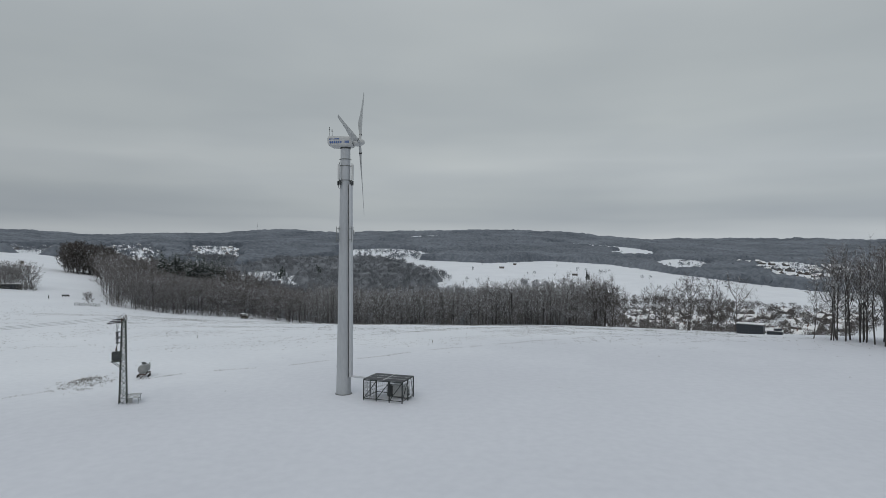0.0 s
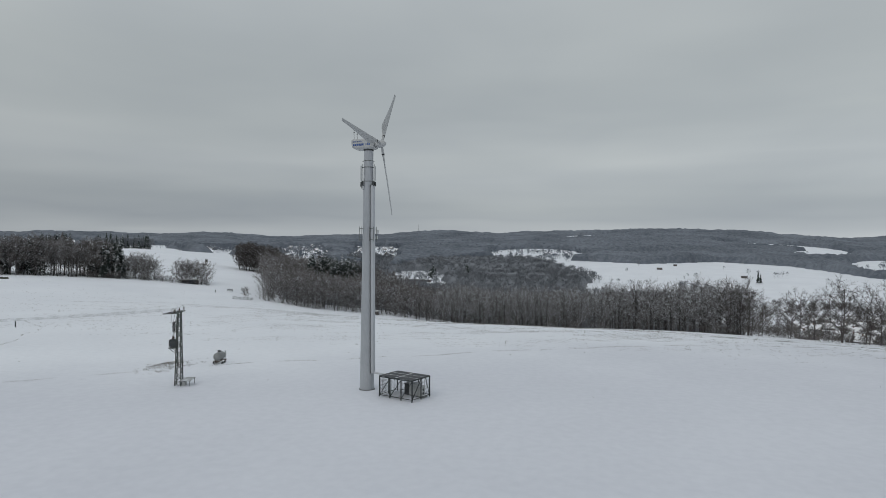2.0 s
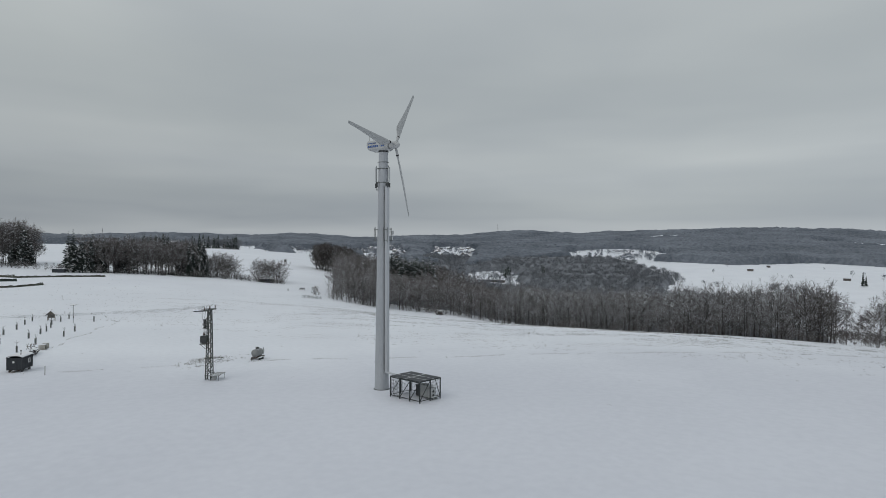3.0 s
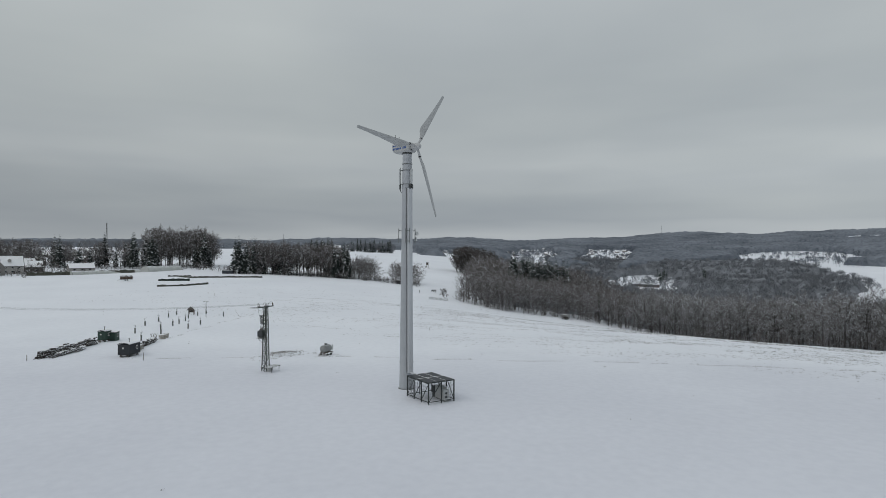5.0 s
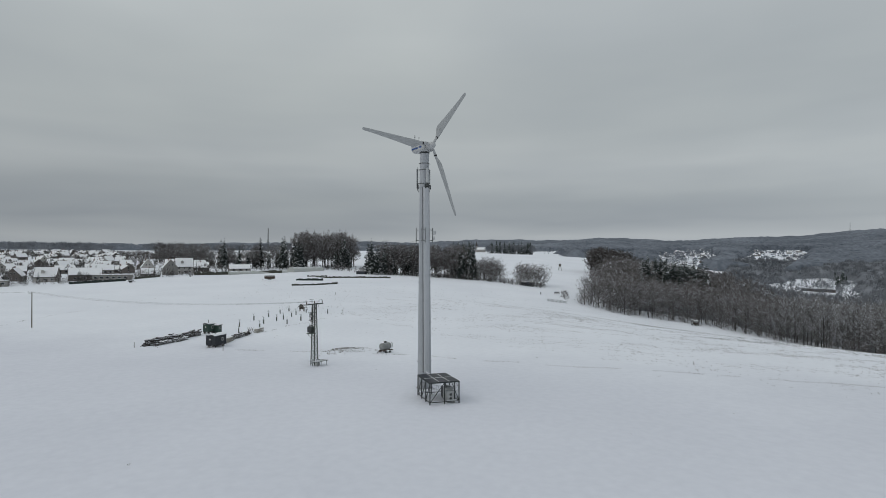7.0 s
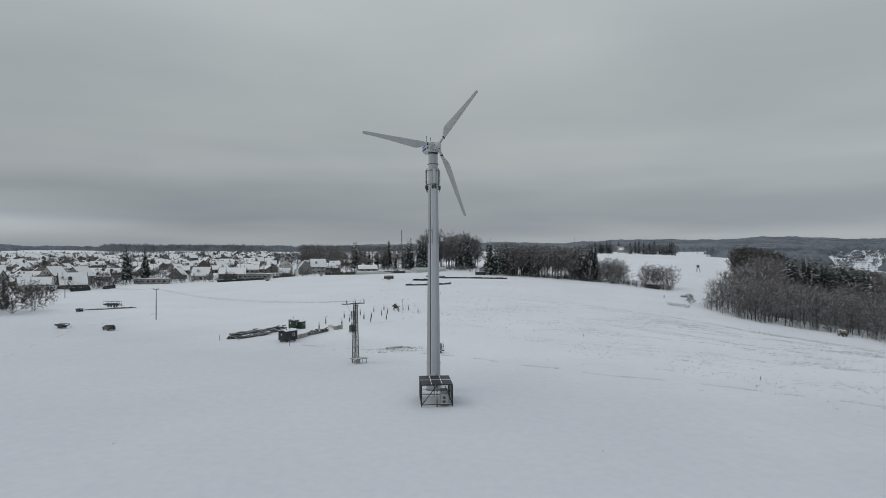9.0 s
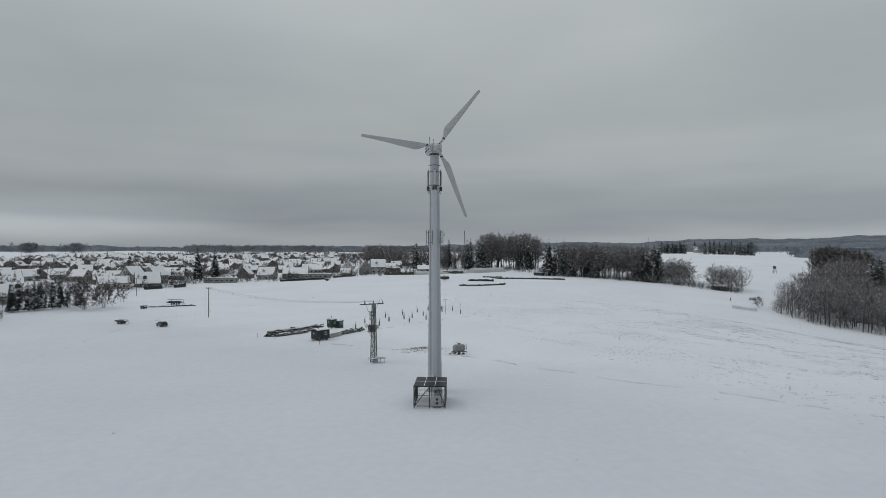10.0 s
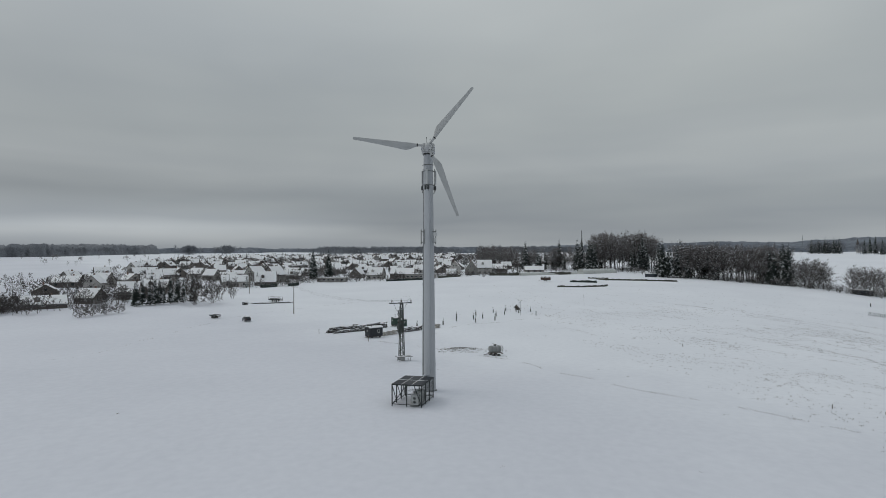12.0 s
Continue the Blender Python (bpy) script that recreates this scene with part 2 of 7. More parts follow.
M_WOOD = material("weathered_wood", (0.10, 0.085, 0.07), (0.22, 0.195, 0.165), 0.85, 3, 30, 0.3, snow=0.6)
M_GUARD = material("tree_guard_plastic", (0.09, 0.10, 0.095), (0.16, 0.17, 0.16), 0.7, 5, 40, 0.1)
M_GRASS = material("withered_grass", (0.115, 0.108, 0.096), (0.27, 0.255, 0.228), 0.9, 2, 12, 0.0, world_space=True)
M_BARK = material("frosted_bark", (0.036, 0.033, 0.032), (0.092, 0.086, 0.083), 0.9, 0.35, 3.0, 0.0, snow=0.55, world_space=True, snow_from=0.35)
M_TWIG = material("frosted_twigs", (0.092, 0.082, 0.079), (0.205, 0.19, 0.185), 0.9, 0.3, 2.0, 0.0, snow=0.62, world_space=True, snow_from=0.45)
M_RIME = material("rimed_twigs", (0.115, 0.108, 0.106), (0.26, 0.252, 0.25), 0.9, 0.3, 2.0, 0.0, snow=0.85, world_space=True, snow_from=0.40)
M_BUSH = material("brown_brush", (0.058, 0.051, 0.048), (0.125, 0.112, 0.106), 0.9, 0.5, 4, 0.0, snow=0.35, world_space=True, snow_from=0.5)
M_FIR = material("fir_needles", (0.014, 0.022, 0.02), (0.035, 0.048, 0.042), 0.85, 0.6, 4, 0.0, snow=0.27, world_space=True, snow_from=0.55)
# the bluish haze of distance is put into this base colour, besides the frost
M_FARWOOD = material("frosted_hazy_woods", (0.08, 0.095, 0.118), (0.215, 0.24, 0.275), 0.95, 0.006, 0.12, 0.0, world_space=True)
# valley and plateau woods: a fainter blue-grey haze is mixed into the colour
M_MIDWOOD = material("hazy_valley_woods", (0.115, 0.126, 0.142), (0.26, 0.275, 0.298), 0.95, 0.03, 0.6, 0.0, world_space=True)
M_HEDGE = material("clipped_hedge", (0.04, 0.045, 0.035), (0.10, 0.10, 0.08), 0.9, 1.2, 10, 0.5, snow=0.7, world_space=True, snow_from=0.5)
M_FOIL = material("tunnel_foil", (0.40, 0.42, 0.40), (0.52, 0.53, 0.51), 0.5, 0.8, 8, 0.2, snow=0.7, snow_from=0.7)
M_RENDER_WALL = material("house_render", (0.29, 0.28, 0.265), (0.43, 0.418, 0.40), 0.85, 0.5, 8, 0.15, per_object=0.35)
M_BROWN_WALL = material("slate_and_timber", (0.09, 0.08, 0.075), (0.17, 0.15, 0.14), 0.8, 1, 12, 0.2, per_object=0.35)
M_TILE = material("dark_roof_tiles", (0.05, 0.045, 0.045), (0.10, 0.085, 0.08), 0.7, 1.5, 15, 0.3)
M_BRICK = material("chimney_brick", (0.11, 0.06, 0.045), (0.2, 0.12, 0.095), 0.85, 4, 30, 0.3)
M_FRAME = material("white_window_frame", (0.6, 0.6, 0.58), (0.72, 0.72, 0.70), 0.5, 2, 20, 0.0)
M_GLASS = glass_material()
M_CARPAINT = material("dark_car_paint", (0.012, 0.014, 0.017), (0.02, 0.023, 0.028), 0.25, 1, 20, 0.0, snow=0.35, snow_from=0.85)
M_SHEDWALL = material("black_blue_sheet_metal", (0.020, 0.026, 0.034), (0.036, 0.044, 0.055), 0.55, 1, 20, 0.1, stretch=(4, 4, 0.3))

# ---- building helpers ----
class Shape:
    """Gathers rings, boxes and tubes into one mesh."""

    def __init__(self):
        self.v, self.f = [], []

    def add(self, verts, faces):
        k = len(self.v)
        self.v += [tuple(p) for p in verts]
        self.f += [tuple(i + k for i in f) for f in faces]
        return self

    def box(self, c, s, m=None, taper=1.0):
        x, y, z = (d / 2 for d in s)
        pts = [Vector((i * x * (taper if k > 0 else 1), j * y * (taper if k > 0 else 1), k * z)) for k in (-1, 1) for i, j in ((-1, -1), (1, -1), (1, 1), (-1, 1))]
        if m is not None:
            pts = [m.to_3x3() @ p for p in pts]
        pts = [p + Vector(c) for p in pts]
        return self.add(pts, [(3, 2, 1, 0), (4, 5, 6, 7), (0, 1, 5, 4), (1, 2, 6, 5), (2, 3, 7, 6), (3, 0, 4, 7)])

    def tube(self, points, radii, n=8, caps=True):
        points = [Vector(p) for p in points]
        if not hasattr(radii, "__len__"):
            radii = [radii] * len(points)
        verts, faces = [], []
        for i, p in enumerate(points):
            d = (points[min(i + 1, len(points) - 1)] - points[max(i - 1, 0)]).normalized()
            u = d.orthogonal().normalized() if abs(d.z) < 0.9 else Vector((1, 0, 0)).cross(d).normalized()
            w = d.cross(u)
            for k in range(n):
                t = 2 * math.pi * (k + 0.5) / n
                verts.append(p + (u * math.cos(t) + w * math.sin(t)) * radii[i])
        for i in range(len(points) - 1):
            for k in range(n):
                j = (k + 1) % n
                faces.append((i * n + k, i * n + j, (i + 1) * n + j, (i + 1) * n + k))
        if caps:
            faces.append(tuple(reversed(range(n))))
            faces.append(tuple((len(points) - 1) * n + k for k in range(n)))
        return self.add(verts, faces)

    def mesh(self, name, mat, smooth=False):
        me = bpy.data.meshes.new(name)
        me.from_pydata(self.v, [], self.f)
        me.materials.append(mat)
        if smooth:
            me.shade_smooth()
            me.set_sharp_from_angle(angle=radians(40))
        me.update()
        return me


def part(name, shape, mat, parent, label="", smooth=False, bevel=0.0):
    """Links a shape as one mesh object under a thing or under a part."""
    ob = new(name, shape.mesh(name, mat, smooth))
    ob.parent = parent
    if bevel:
        b = ob.modifiers.new("edge", "BEVEL")
        b.width, b.segments, b.limit_method = bevel, 2, "ANGLE"
    if label:
        tagged(ob, label)
    return ob


def thing(name, label, category, x, y, z=None, turn=0.0, group="", kind=""):
    """An empty at the foot of a thing, standing on the ground."""
    ob = new(name)
    ob.matrix_world = pose(x, y, height_at(x, y) if z is None else z, 0, 0, turn)
    return tagged(ob, label, category, group, kind)


def big_mesh(name, verts, faces, mat):
    """A mesh straight from arrays: verts (n, 3), triangles (m, 3)."""
    me = bpy.data.meshes.new(name)
    verts, faces = np.asarray(verts, np.float32), np.asarray(faces, np.int32)
    me.vertices.add(len(verts))
    me.vertices.foreach_set("co", verts.ravel())
    me.loops.add(faces.size)
    me.loops.foreach_set("vertex_index", faces.ravel())
    me.polygons.add(len(faces))
    me.polygons.foreach_set("loop_start", np.arange(0, faces.size, faces.shape[1], dtype=np.int32))
    me.materials.append(mat)
    me.update(calc_edges=True)
    return me


# ---- the lie of the land: heights along lines that run out from the turbine ----
RADII = np.array((0, 40, 90, 150, 220, 320, 450, 700, 1100, 1700, 2600, 3800, 4890), float)
LAND = {}


def profile(bearing, *heights):
    LAND[bearing % 360] = np.array(heights, float)


profile(-180, .1, -.3, -.5, -.8, -1, -1, 0, 5, 12, 22, 28, 30, 30)
profile(-160, .1, -.3, -.5, -.8, -.2, 1, 3, 8, 15, 25, 28, 30, 30)
profile(-140, .1, -.3, -.5, -.6, .6, 3.5, 7, 14, 20, 28, 30, 30, 30)
profile(-120, .1, -.3, -.6, .2, 1.6, 4.6, 9, 16, 23, 29, 31, 30, 30)
profile(-100, .1, -.6, -.8, -.6, -.1, 1.3, 5, 14, 25, 31, 33, 30, 30)
profile(-80, .1, -.8, -1, -.6, .8, 3.2, 6.5, 15, 25, 30, 33, 40, 40)
profile(-60, .1, -1, -1.3, -1.4, -.4, 2.8, 7, 17, 25, 30, 35, 72, 70)
profile(-40, .1, -.9, -1.5, -3, -6.2, -5, 2, 14, 17, 24, 34, 84, 84)
profile(-20, .1, -.7, -2.5, -7.2, -15.5, -19, -17, -31, -6, 27, 55, 104, 104)
profile(0, .1, -.5, -3, -9, -19.5, -33, -42, -40, -7, 28, 92, 134, 130)
profile(20, .1, -.4, -2.5, -8, -16.5, -30, -42, -44, -22, 8, 55, 88, 88)
profile(40, .1, -.3, -2, -6.8, -14, -28, -42, -46, -36, -16, 5, 68, 66)
profile(60, .1, -.3, -1, -4, -9, -20, -35, -40, -30, -10, 5, 60, 60)
profile(80, .1, -.2, -.5, -2, -5, -10, -18, -24, -18, 0, 20, 35, 35)
profile(100, .1, -.2, -.5, -1.2, -3, -5, -8, -10, -5, 10, 25, 30, 30)
profile(120, .1, -.3, -.5, -1, -2, -3, -3, 0, 5, 15, 25, 30, 30)
profile(140, .1, -.3, -.5, -.8, -1, -1, 0, 5, 10, 20, 25, 30, 30)
profile(160, .1, -.3, -.5, -.8, -1, -1, 0, 5, 12, 22, 28, 30, 30)
TABLE = np.array([LAND[k] for k in sorted(LAND)])


def cubic(p0, p1, p2, p3, t):
    return p1 + 0.5 * t * (p2 - p0 + t * (2 * p0 - 5 * p1 + 4 * p2 - p3 + t * (3 * (p1 - p2) + p3 - p0)))


def heights(x, y):
    """The ground's height at places given as arrays."""
    x, y = np.asarray(x, float), np.asarray(y, float)
    r = np.clip(np.hypot(x, y), 0, RADII[-1])
    i = np.clip(np.searchsorted(RADII, r, side="right") - 1, 0, len(RADII) - 2)
    t = (r - RADII[i]) / (RADII[i + 1] - RADII[i])
    u = (np.degrees(np.arctan2(x, y)) % 360) / 20
    j = np.floor(u).astype(int)
    s = u - j
    rows = []
    for dj in (-1, 0, 1, 2):
        k = (j + dj) % len(TABLE)
        top = len(RADII) - 1
        rows.append(cubic(TABLE[k, np.maximum(i - 1, 0)], TABLE[k, i], TABLE[k, i + 1], TABLE[k, np.minimum(i + 2, top)], t))
    z = cubic(*rows, s)
    z = z + 0.6 * np.exp(-(((x + 41.0) / 2.4) ** 2 + ((y - 9.8) / 4.0) ** 2))
    # gentle unevenness of the meadow, growing into folds far out
    z = z + 0.10 * np.sin(x * 0.071 + 1.3) * np.sin(y * 0.058) * np.clip(r / 60, 0, 1)
    z = z + 2.5 * np.sin(x * 0.0061 + 0.4) * np.sin(y * 0.0074 + 1.0) * np.clip((r - 900) / 900, 0, 1) ** 2
    z = z + (11 * np.sin(x * 0.0042 + 0.7 * np.sin(y * 0.0016)) + 6 * np.sin(x * 0.0088 + y * 0.0041 + 2) + 2 * np.sin(x * 0.019 - y * 0.006)) * np.clip((r - 1900) / 900, 0, 1)
    return z


def height_at(x, y):
    return float(heights(np.array([x]), np.array([y]))[0])


def make_ground():
    turns = 480
    rings = np.concatenate([np.linspace(0.5, 12, 12), np.geomspace(13, 4890, 165)])
    a = np.linspace(0, 2 * np.pi, turns, endpoint=False)
    rr, aa = np.meshgrid(rings, a, indexing="ij")
    x, y = (rr * np.sin(aa)).ravel(), (rr * np.cos(aa)).ravel()
    rng = np.random.default_rng(3)
    z = heights(x, y) + rng.normal(0, 0.003, x.size) * (rr.ravel() < 250)
    verts = np.column_stack([x, y, z])
    centre = np.array([[0, 0, height_at(0, 0)]])
    n = len(rings)
    k = np.arange(turns)
    quads = []
    for i in range(n - 1):
        j = (k + 1) % turns
        quads.append(np.column_stack([i * turns + k, (i + 1) * turns + k, (i + 1) * turns + j, i * turns + j]))
    quads = np.concatenate(quads)
    tris = np.concatenate([quads[:, (0, 1, 2)], quads[:, (0, 2, 3)], np.column_stack([np.full(turns, len(verts)), k, (k + 1) % turns])])
    me = big_mesh("ground", np.concatenate([verts, centre]), tris[:, ::-1], M_SNOW)
    me.shade_smooth()
    tagged(new("ground", me), "snow-covered meadow, valley and hills", "ground", kind="structure")


make_ground()

# ---- the wind turbine ----
AXIS_TURN, AXIS_TILT, SPIN = -4.3, 1.9, 53.0
HUB_HEIGHT, HUB_REACH, BLADE = 34.66, 1.99, 10.7


def radial(angle):
    return Vector((math.cos(radians(angle)), math.sin(radians(angle)), 0))


def tower_radius(z):
    return 1.02 - 0.36 * (z / 34.0) ** 0.9


def blade_shape():
    """Along +z from the hub's middle; the chord lies along y (leading edge at -y), the thickness along x."""
    stations = ((0.55, 0.17, 0.17, 0.0), (1.25, 0.18, 0.18, 0.0), (1.5, 0.19, 0.19, 0.02), (1.9, 0.30, 0.17, 0.10), (2.5, 0.46, 0.14, 0.24), (3.0, 0.54, 0.12, 0.32), (3.4, 0.53, 0.11, 0.32),
                (5.0, 0.44, 0.085, 0.24), (7.0, 0.34, 0.06, 0.15), (9.0, 0.25, 0.04, 0.07), (10.3, 0.215, 0.03, 0.04), (10.62, 0.19, 0.022, 0.03), (BLADE, 0.13, 0.012, 0.03))
    s, n = Shape(), 16
    verts, faces = [], []
    for z, half, thick, off in stations:
        twist = radians(8 + 20 * max(0, 1 - z / 7.5)) if z > 1.6 else 0.0
        for k in range(n):
            t = 2 * math.pi * k / n
            y = half * math.cos(t)
            sharp = 1.0 if z < 1.6 else (0.35 + 0.65 * (1 - (y / half + 1) / 2) ** 0.7)
            x = thick * math.sin(t) * sharp
            y += off
            verts.append((x * math.cos(twist) - y * math.sin(twist), -(x * math.sin(twist) + y * math.cos(twist)), z))
    for i in range(len(stations) - 1):
        for k in range(n):
            j = (k + 1) % n
            faces.append((i * n + k, (i + 1) * n + k, (i + 1) * n + j, i * n + j))
    faces += [tuple(range(n)), tuple((len(stations) - 1) * n + k for k in reversed(range(n)))]
    return s.add(verts, faces)


def wind_turbine():
    root = thing("wind_turbine", "pale grey three-bladed wind turbine with tubular tower, standing in snow", "wind turbine", 0, 0, 0)
    # tower in five welded sections
    edges = (-0.3, 3.9, 9.4, 15.3, 20.8, 29.0, 34.0)
    for lo, hi in zip(edges, edges[1:]):
        s = Shape()
        zs = np.linspace(lo, hi, 4)
        s.tube([(0, 0, z) for z in zs], [tower_radius(max(z, 0)) for z in zs], 48)
        part("tower_section", s, M_TOWER, root, smooth=True)
    for z in edges[1:-1]:
        s = Shape()
        r = tower_radius(z)
        s.tube([(0, 0, z - 0.03), (0, 0, z - 0.028), (0, 0, z + 0.028), (0, 0, z + 0.03)], [r, r + 0.014, r + 0.014, r], 48, False)
        for k in range(8):
            p = radial(k * 45 + 20) * (r + 0.05)
            s.box((p.x, p.y, z), (0.1, 0.1, 0.12), pose(0, 0, 0, 0, 0, k * 45 + 20))
        part("flange", s, M_TOWER, root, "grey flange with small lugs", True)
    s = Shape()
    s.tube([(0, 0, -0.3), (0, 0, 0.12), (0, 0, 0.16)], [1.17, 1.17, 1.12], 40)
    part("foundation_ring", s, M_STEEL, root, "grey concrete and steel base ring")
    # door on the lee side and cable duct
    duct_turn = -21
    s = Shape()
    zs = np.linspace(2.5, 28.9, 6)
    verts, faces, outline = [], [], ((0.0, -0.40), (0.30, -0.40), (0.46, -0.24), (0.50, 0.0), (0.46, 0.24), (0.30, 0.40), (0.0, 0.40))
    for z in zs:
        r = tower_radius(z) - 0.12
        for u, w in outline:
            p = radial(duct_turn) * (r + u) + radial(duct_turn + 90) * w
            verts.append((p.x, p.y, z))
    n = len(outline)
    for i in range(len(zs) - 1):
        for k in range(n - 1):
            faces.append((i * n + k, i * n + k + 1, (i + 1) * n + k + 1, (i + 1) * n + k))
    faces += [tuple(reversed(range(n))), tuple((len(zs) - 1) * n + k for k in range(n))]
    s.add(verts, faces)
    duct = part("cable_duct", s, M_DUCT, root, "light grey cable duct up the tower")
    for side in (-1,):
        s = Shape()
        for z0, z1 in zip(zs, zs[1:]):
            pts = []
            for z in (z0, z1):
                p = radial(duct_turn) * (tower_radius(z) + 0.03) + radial(duct_turn + 90) * (0.46 * side)
                pts.append((p.x, p.y, z))
            s.tube(pts, 0.04, 6)
        part("cable_bundle", s, M_BLACK, duct, "black cable bundle beside the duct")
    s = Shape()
    p0 = radial(duct_turn) * 1.22
    s.tube([(p0.x, p0.y, 3.2), (p0.x, p0.y, 2.72), (p0.x + 0.15, p0.y - 0.1, 2.58), (4.2, -1.7, 2.52)], 0.14, 12)
    part("cable_pipe", s, M_DUCT, root, "light grey pipe from tower to shelter", True)
    # panel aerials below the nacelle
    for k in range(3):
        ang = -15 + 120 * k
        out, side = radial(ang), radial(ang + 90)
        s = Shape()
        c = out * 1.12
        s.box((c.x, c.y, 30.6), (0.16, 0.30, 2.1), pose(0, 0, 0, 0, 0, ang))
        aerial = part("panel_aerial", s, M_ANTENNA, root, "white panel aerial on a pipe mount", bevel=0.03)
        s = Shape()
        c = out * 0.98
        s.tube([(c.x, c.y, 28.9), (c.x, c.y, 31.9)], 0.045, 8)
        for z in (29.5, 31.5):
            a = out * tower_radius(z)
            s.box(((a.x + c.x) / 2, (a.y + c.y) / 2, z), (0.4, 0.08, 0.08), pose(0, 0, 0, 0, 0, ang))
        part("mount_pipe", s, M_STEEL, aerial)
        s = Shape()
        for w in (-0.22, 0.2):
            c2 = out * 1.0 + side * w
            s.box((c2.x, c2.y, 29.1 + 0.15 * w), (0.22, 0.2, 0.6), pose(0, 0, 0, 0, 0, ang))
            s.tube([(c2.x, c2.y, 28.8), (c2.x * 0.95, c2.y * 0.95, 28.5), (c2.x * 0.8, c2.y * 0.8, 28.3)], 0.04, 6)
        part("radio_unit", s, M_DARKBOX, aerial, "dark radio boxes with cable loops")
    for z in (29.5, 31.5, 32.4):
        s = Shape()
        r = tower_radius(z) + 0.03
        s.tube([(0, 0, z - 0.05), (0, 0, z + 0.05)], r, 40, False)
        for k in range(6):
            p = radial(60 * k + 10) * (r + 0.08)
            s.box((p.x, p.y, z), (0.18, 0.06, 0.06), pose(0, 0, 0, 0, 0, 60 * k + 10))
        part("clamp_ring", s, M_STEEL, root)
    # pipe frames half way up
    for k in range(4):
        ang = 45 + 90 * k
        out, side = radial(ang), radial(ang + 90)
        s = Shape()
        for w in (-0.3, 0.3):
            c = out * 1.18 + side * w
            s.tube([(c.x, c.y, 21.0), (c.x, c.y, 23.1)], 0.035, 8)
        for z in (21.3, 22.8):
            a, b, c = out * tower_radius(z), out * 1.18 + side * -0.3, out * 1.18 + side * 0.3
            s.tube([(b.x, b.y, z), (c.x, c.y, z)], 0.035, 8)
            s.tube([(a.x, a.y, z), (out.x * 1.18, out.y * 1.18, z)], 0.045, 8)
        part("mount_frame", s, M_STEEL, root, "galvanised pipe frame")
    s = Shape()
    c = radial(45) * 1.3
    s.tube([(c.x, c.y, 22.4), (c.x + 0.1, c.y + 0.0, 22.4), (c.x + 0.22, c.y, 22.4), (c.x + 0.25, c.y, 22.4)], [0.1, 0.28, 0.3, 0.3], 20)
    s.box((c.x, c.y, 21.6), (0.25, 0.3, 0.5))
    part("dish_aerial", s, M_ANTENNA, root, "small white dish aerial", True)
    # nacelle
    head = pose(0, 0, HUB_HEIGHT, 0, -AXIS_TILT, AXIS_TURN)
    s = Shape()
    verts, faces = [], []
    for x, lo, hi, w in ((-2.35, -0.05, 0.88, 0.78), (-2.2, -0.35, 0.92, 0.88), (-1.7, -0.58, 0.92, 0.94), (0.75, -0.62, 0.80, 0.94), (1.1, -0.56, 0.70, 0.80)):
        cham = 0.22
        prof = ((-w, lo + cham), (-w + cham, lo), (w - cham, lo), (w, lo + cham), (w, hi - cham), (w - cham, hi), (-w + cham, hi), (-w, hi - cham))
        verts += [head @ Vector((x, y, z)) for y, z in prof]
    for i in range(4):
        for k in range(8):
            j = (k + 1) % 8
            faces.append((i * 8 + k, i * 8 + j, (i + 1) * 8 + j, (i + 1) * 8 + k))
    faces += [tuple(reversed(range(8))), tuple(32 + k for k in range(8))]
    nacelle = part("nacelle", s.add(verts, faces), M_NACELLE, root, "white nacelle with blue lettering", bevel=0.05)
    s = Shape()
    s.tube([(0, 0, 33.85), (0, 0, 34.2)], 0.72, 40)
    part("yaw_bearing", s, M_DARKBOX, root, "dark yaw bearing under the nacelle")
    # blue lettering as plain bars, on both flanks
    for flank in (-1, 1):
        y = flank * 0.955
        bars = [(-2.0 + k * 0.16, 0.48, 0.10, 0.13) for k in range(9)] + [(-1.9 + k * 0.29, 0.02, 0.20, 0.28) for k in range(6)] + [(0.02 + k * 0.27, 0.03, 0.07 if k == 0 else 0.2, 0.30) for k in range(3)]
        for x, z, w, h in bars:
            part("letter_bar", Shape().box(head @ Vector((x, y, z)), (w, 0.03, h), head), M_BLUE, nacelle, "blue lettering bar")
    s = Shape()
    for y, h in ((-0.3, 1.25), (0.25, 1.0)):
        s.tube([head @ Vector((-2.0 + y * 0.4, y, 0.9)), head @ Vector((-2.0 + y * 0.4, y, 0.9 + h))], 0.03, 6)
        s.box(head @ Vector((-2.0 + y * 0.4, y, 0.9 + h * 0.85)), (0.22, 0.05, 0.05), head)
        s.tube([head @ Vector((-2.0 + y * 0.4, y, 0.85 + h)), head @ Vector((-2.0 + y * 0.4, y, 1.05 + h))], 0.05, 6)
    part("wind_sensors", s, M_STEEL, nacelle, "thin wind vane and anemometer masts")
    # spinner and blades
    s = Shape()
    xs = ((1.12, 0.44), (1.25, 0.53), (1.7, 0.56), (2.1, 0.51), (2.4, 0.40), (2.62, 0.23), (2.70, 0.06))
    s.tube([head @ Vector((x, 0, 0.05)) for x, r in xs], [r for x, r in xs], 28)
    spinner = part("spinner", s, M_NACELLE, root, "rounded white spinner", True)
    me_blade = blade_shape().mesh("blade", M_BLADE, True)
    collar = Shape().tube([(0, 0, 1.42), (0, 0, 1.58)], 0.215, 20).mesh("pitch_collar", M_BLACK, True)
    for k in range(3):
        ang = SPIN + 120 * k
        b = new("blade", me_blade)
        b.parent = root
        b.matrix_local = head @ Matrix.Translation((HUB_REACH, 0, 0.05)) @ Matrix.Rotation(radians(ang - 90), 4, "X") @ Matrix.Rotation(radians(-2.5), 4, "Y")
        tagged(b, "long tapered light grey rotor blade")
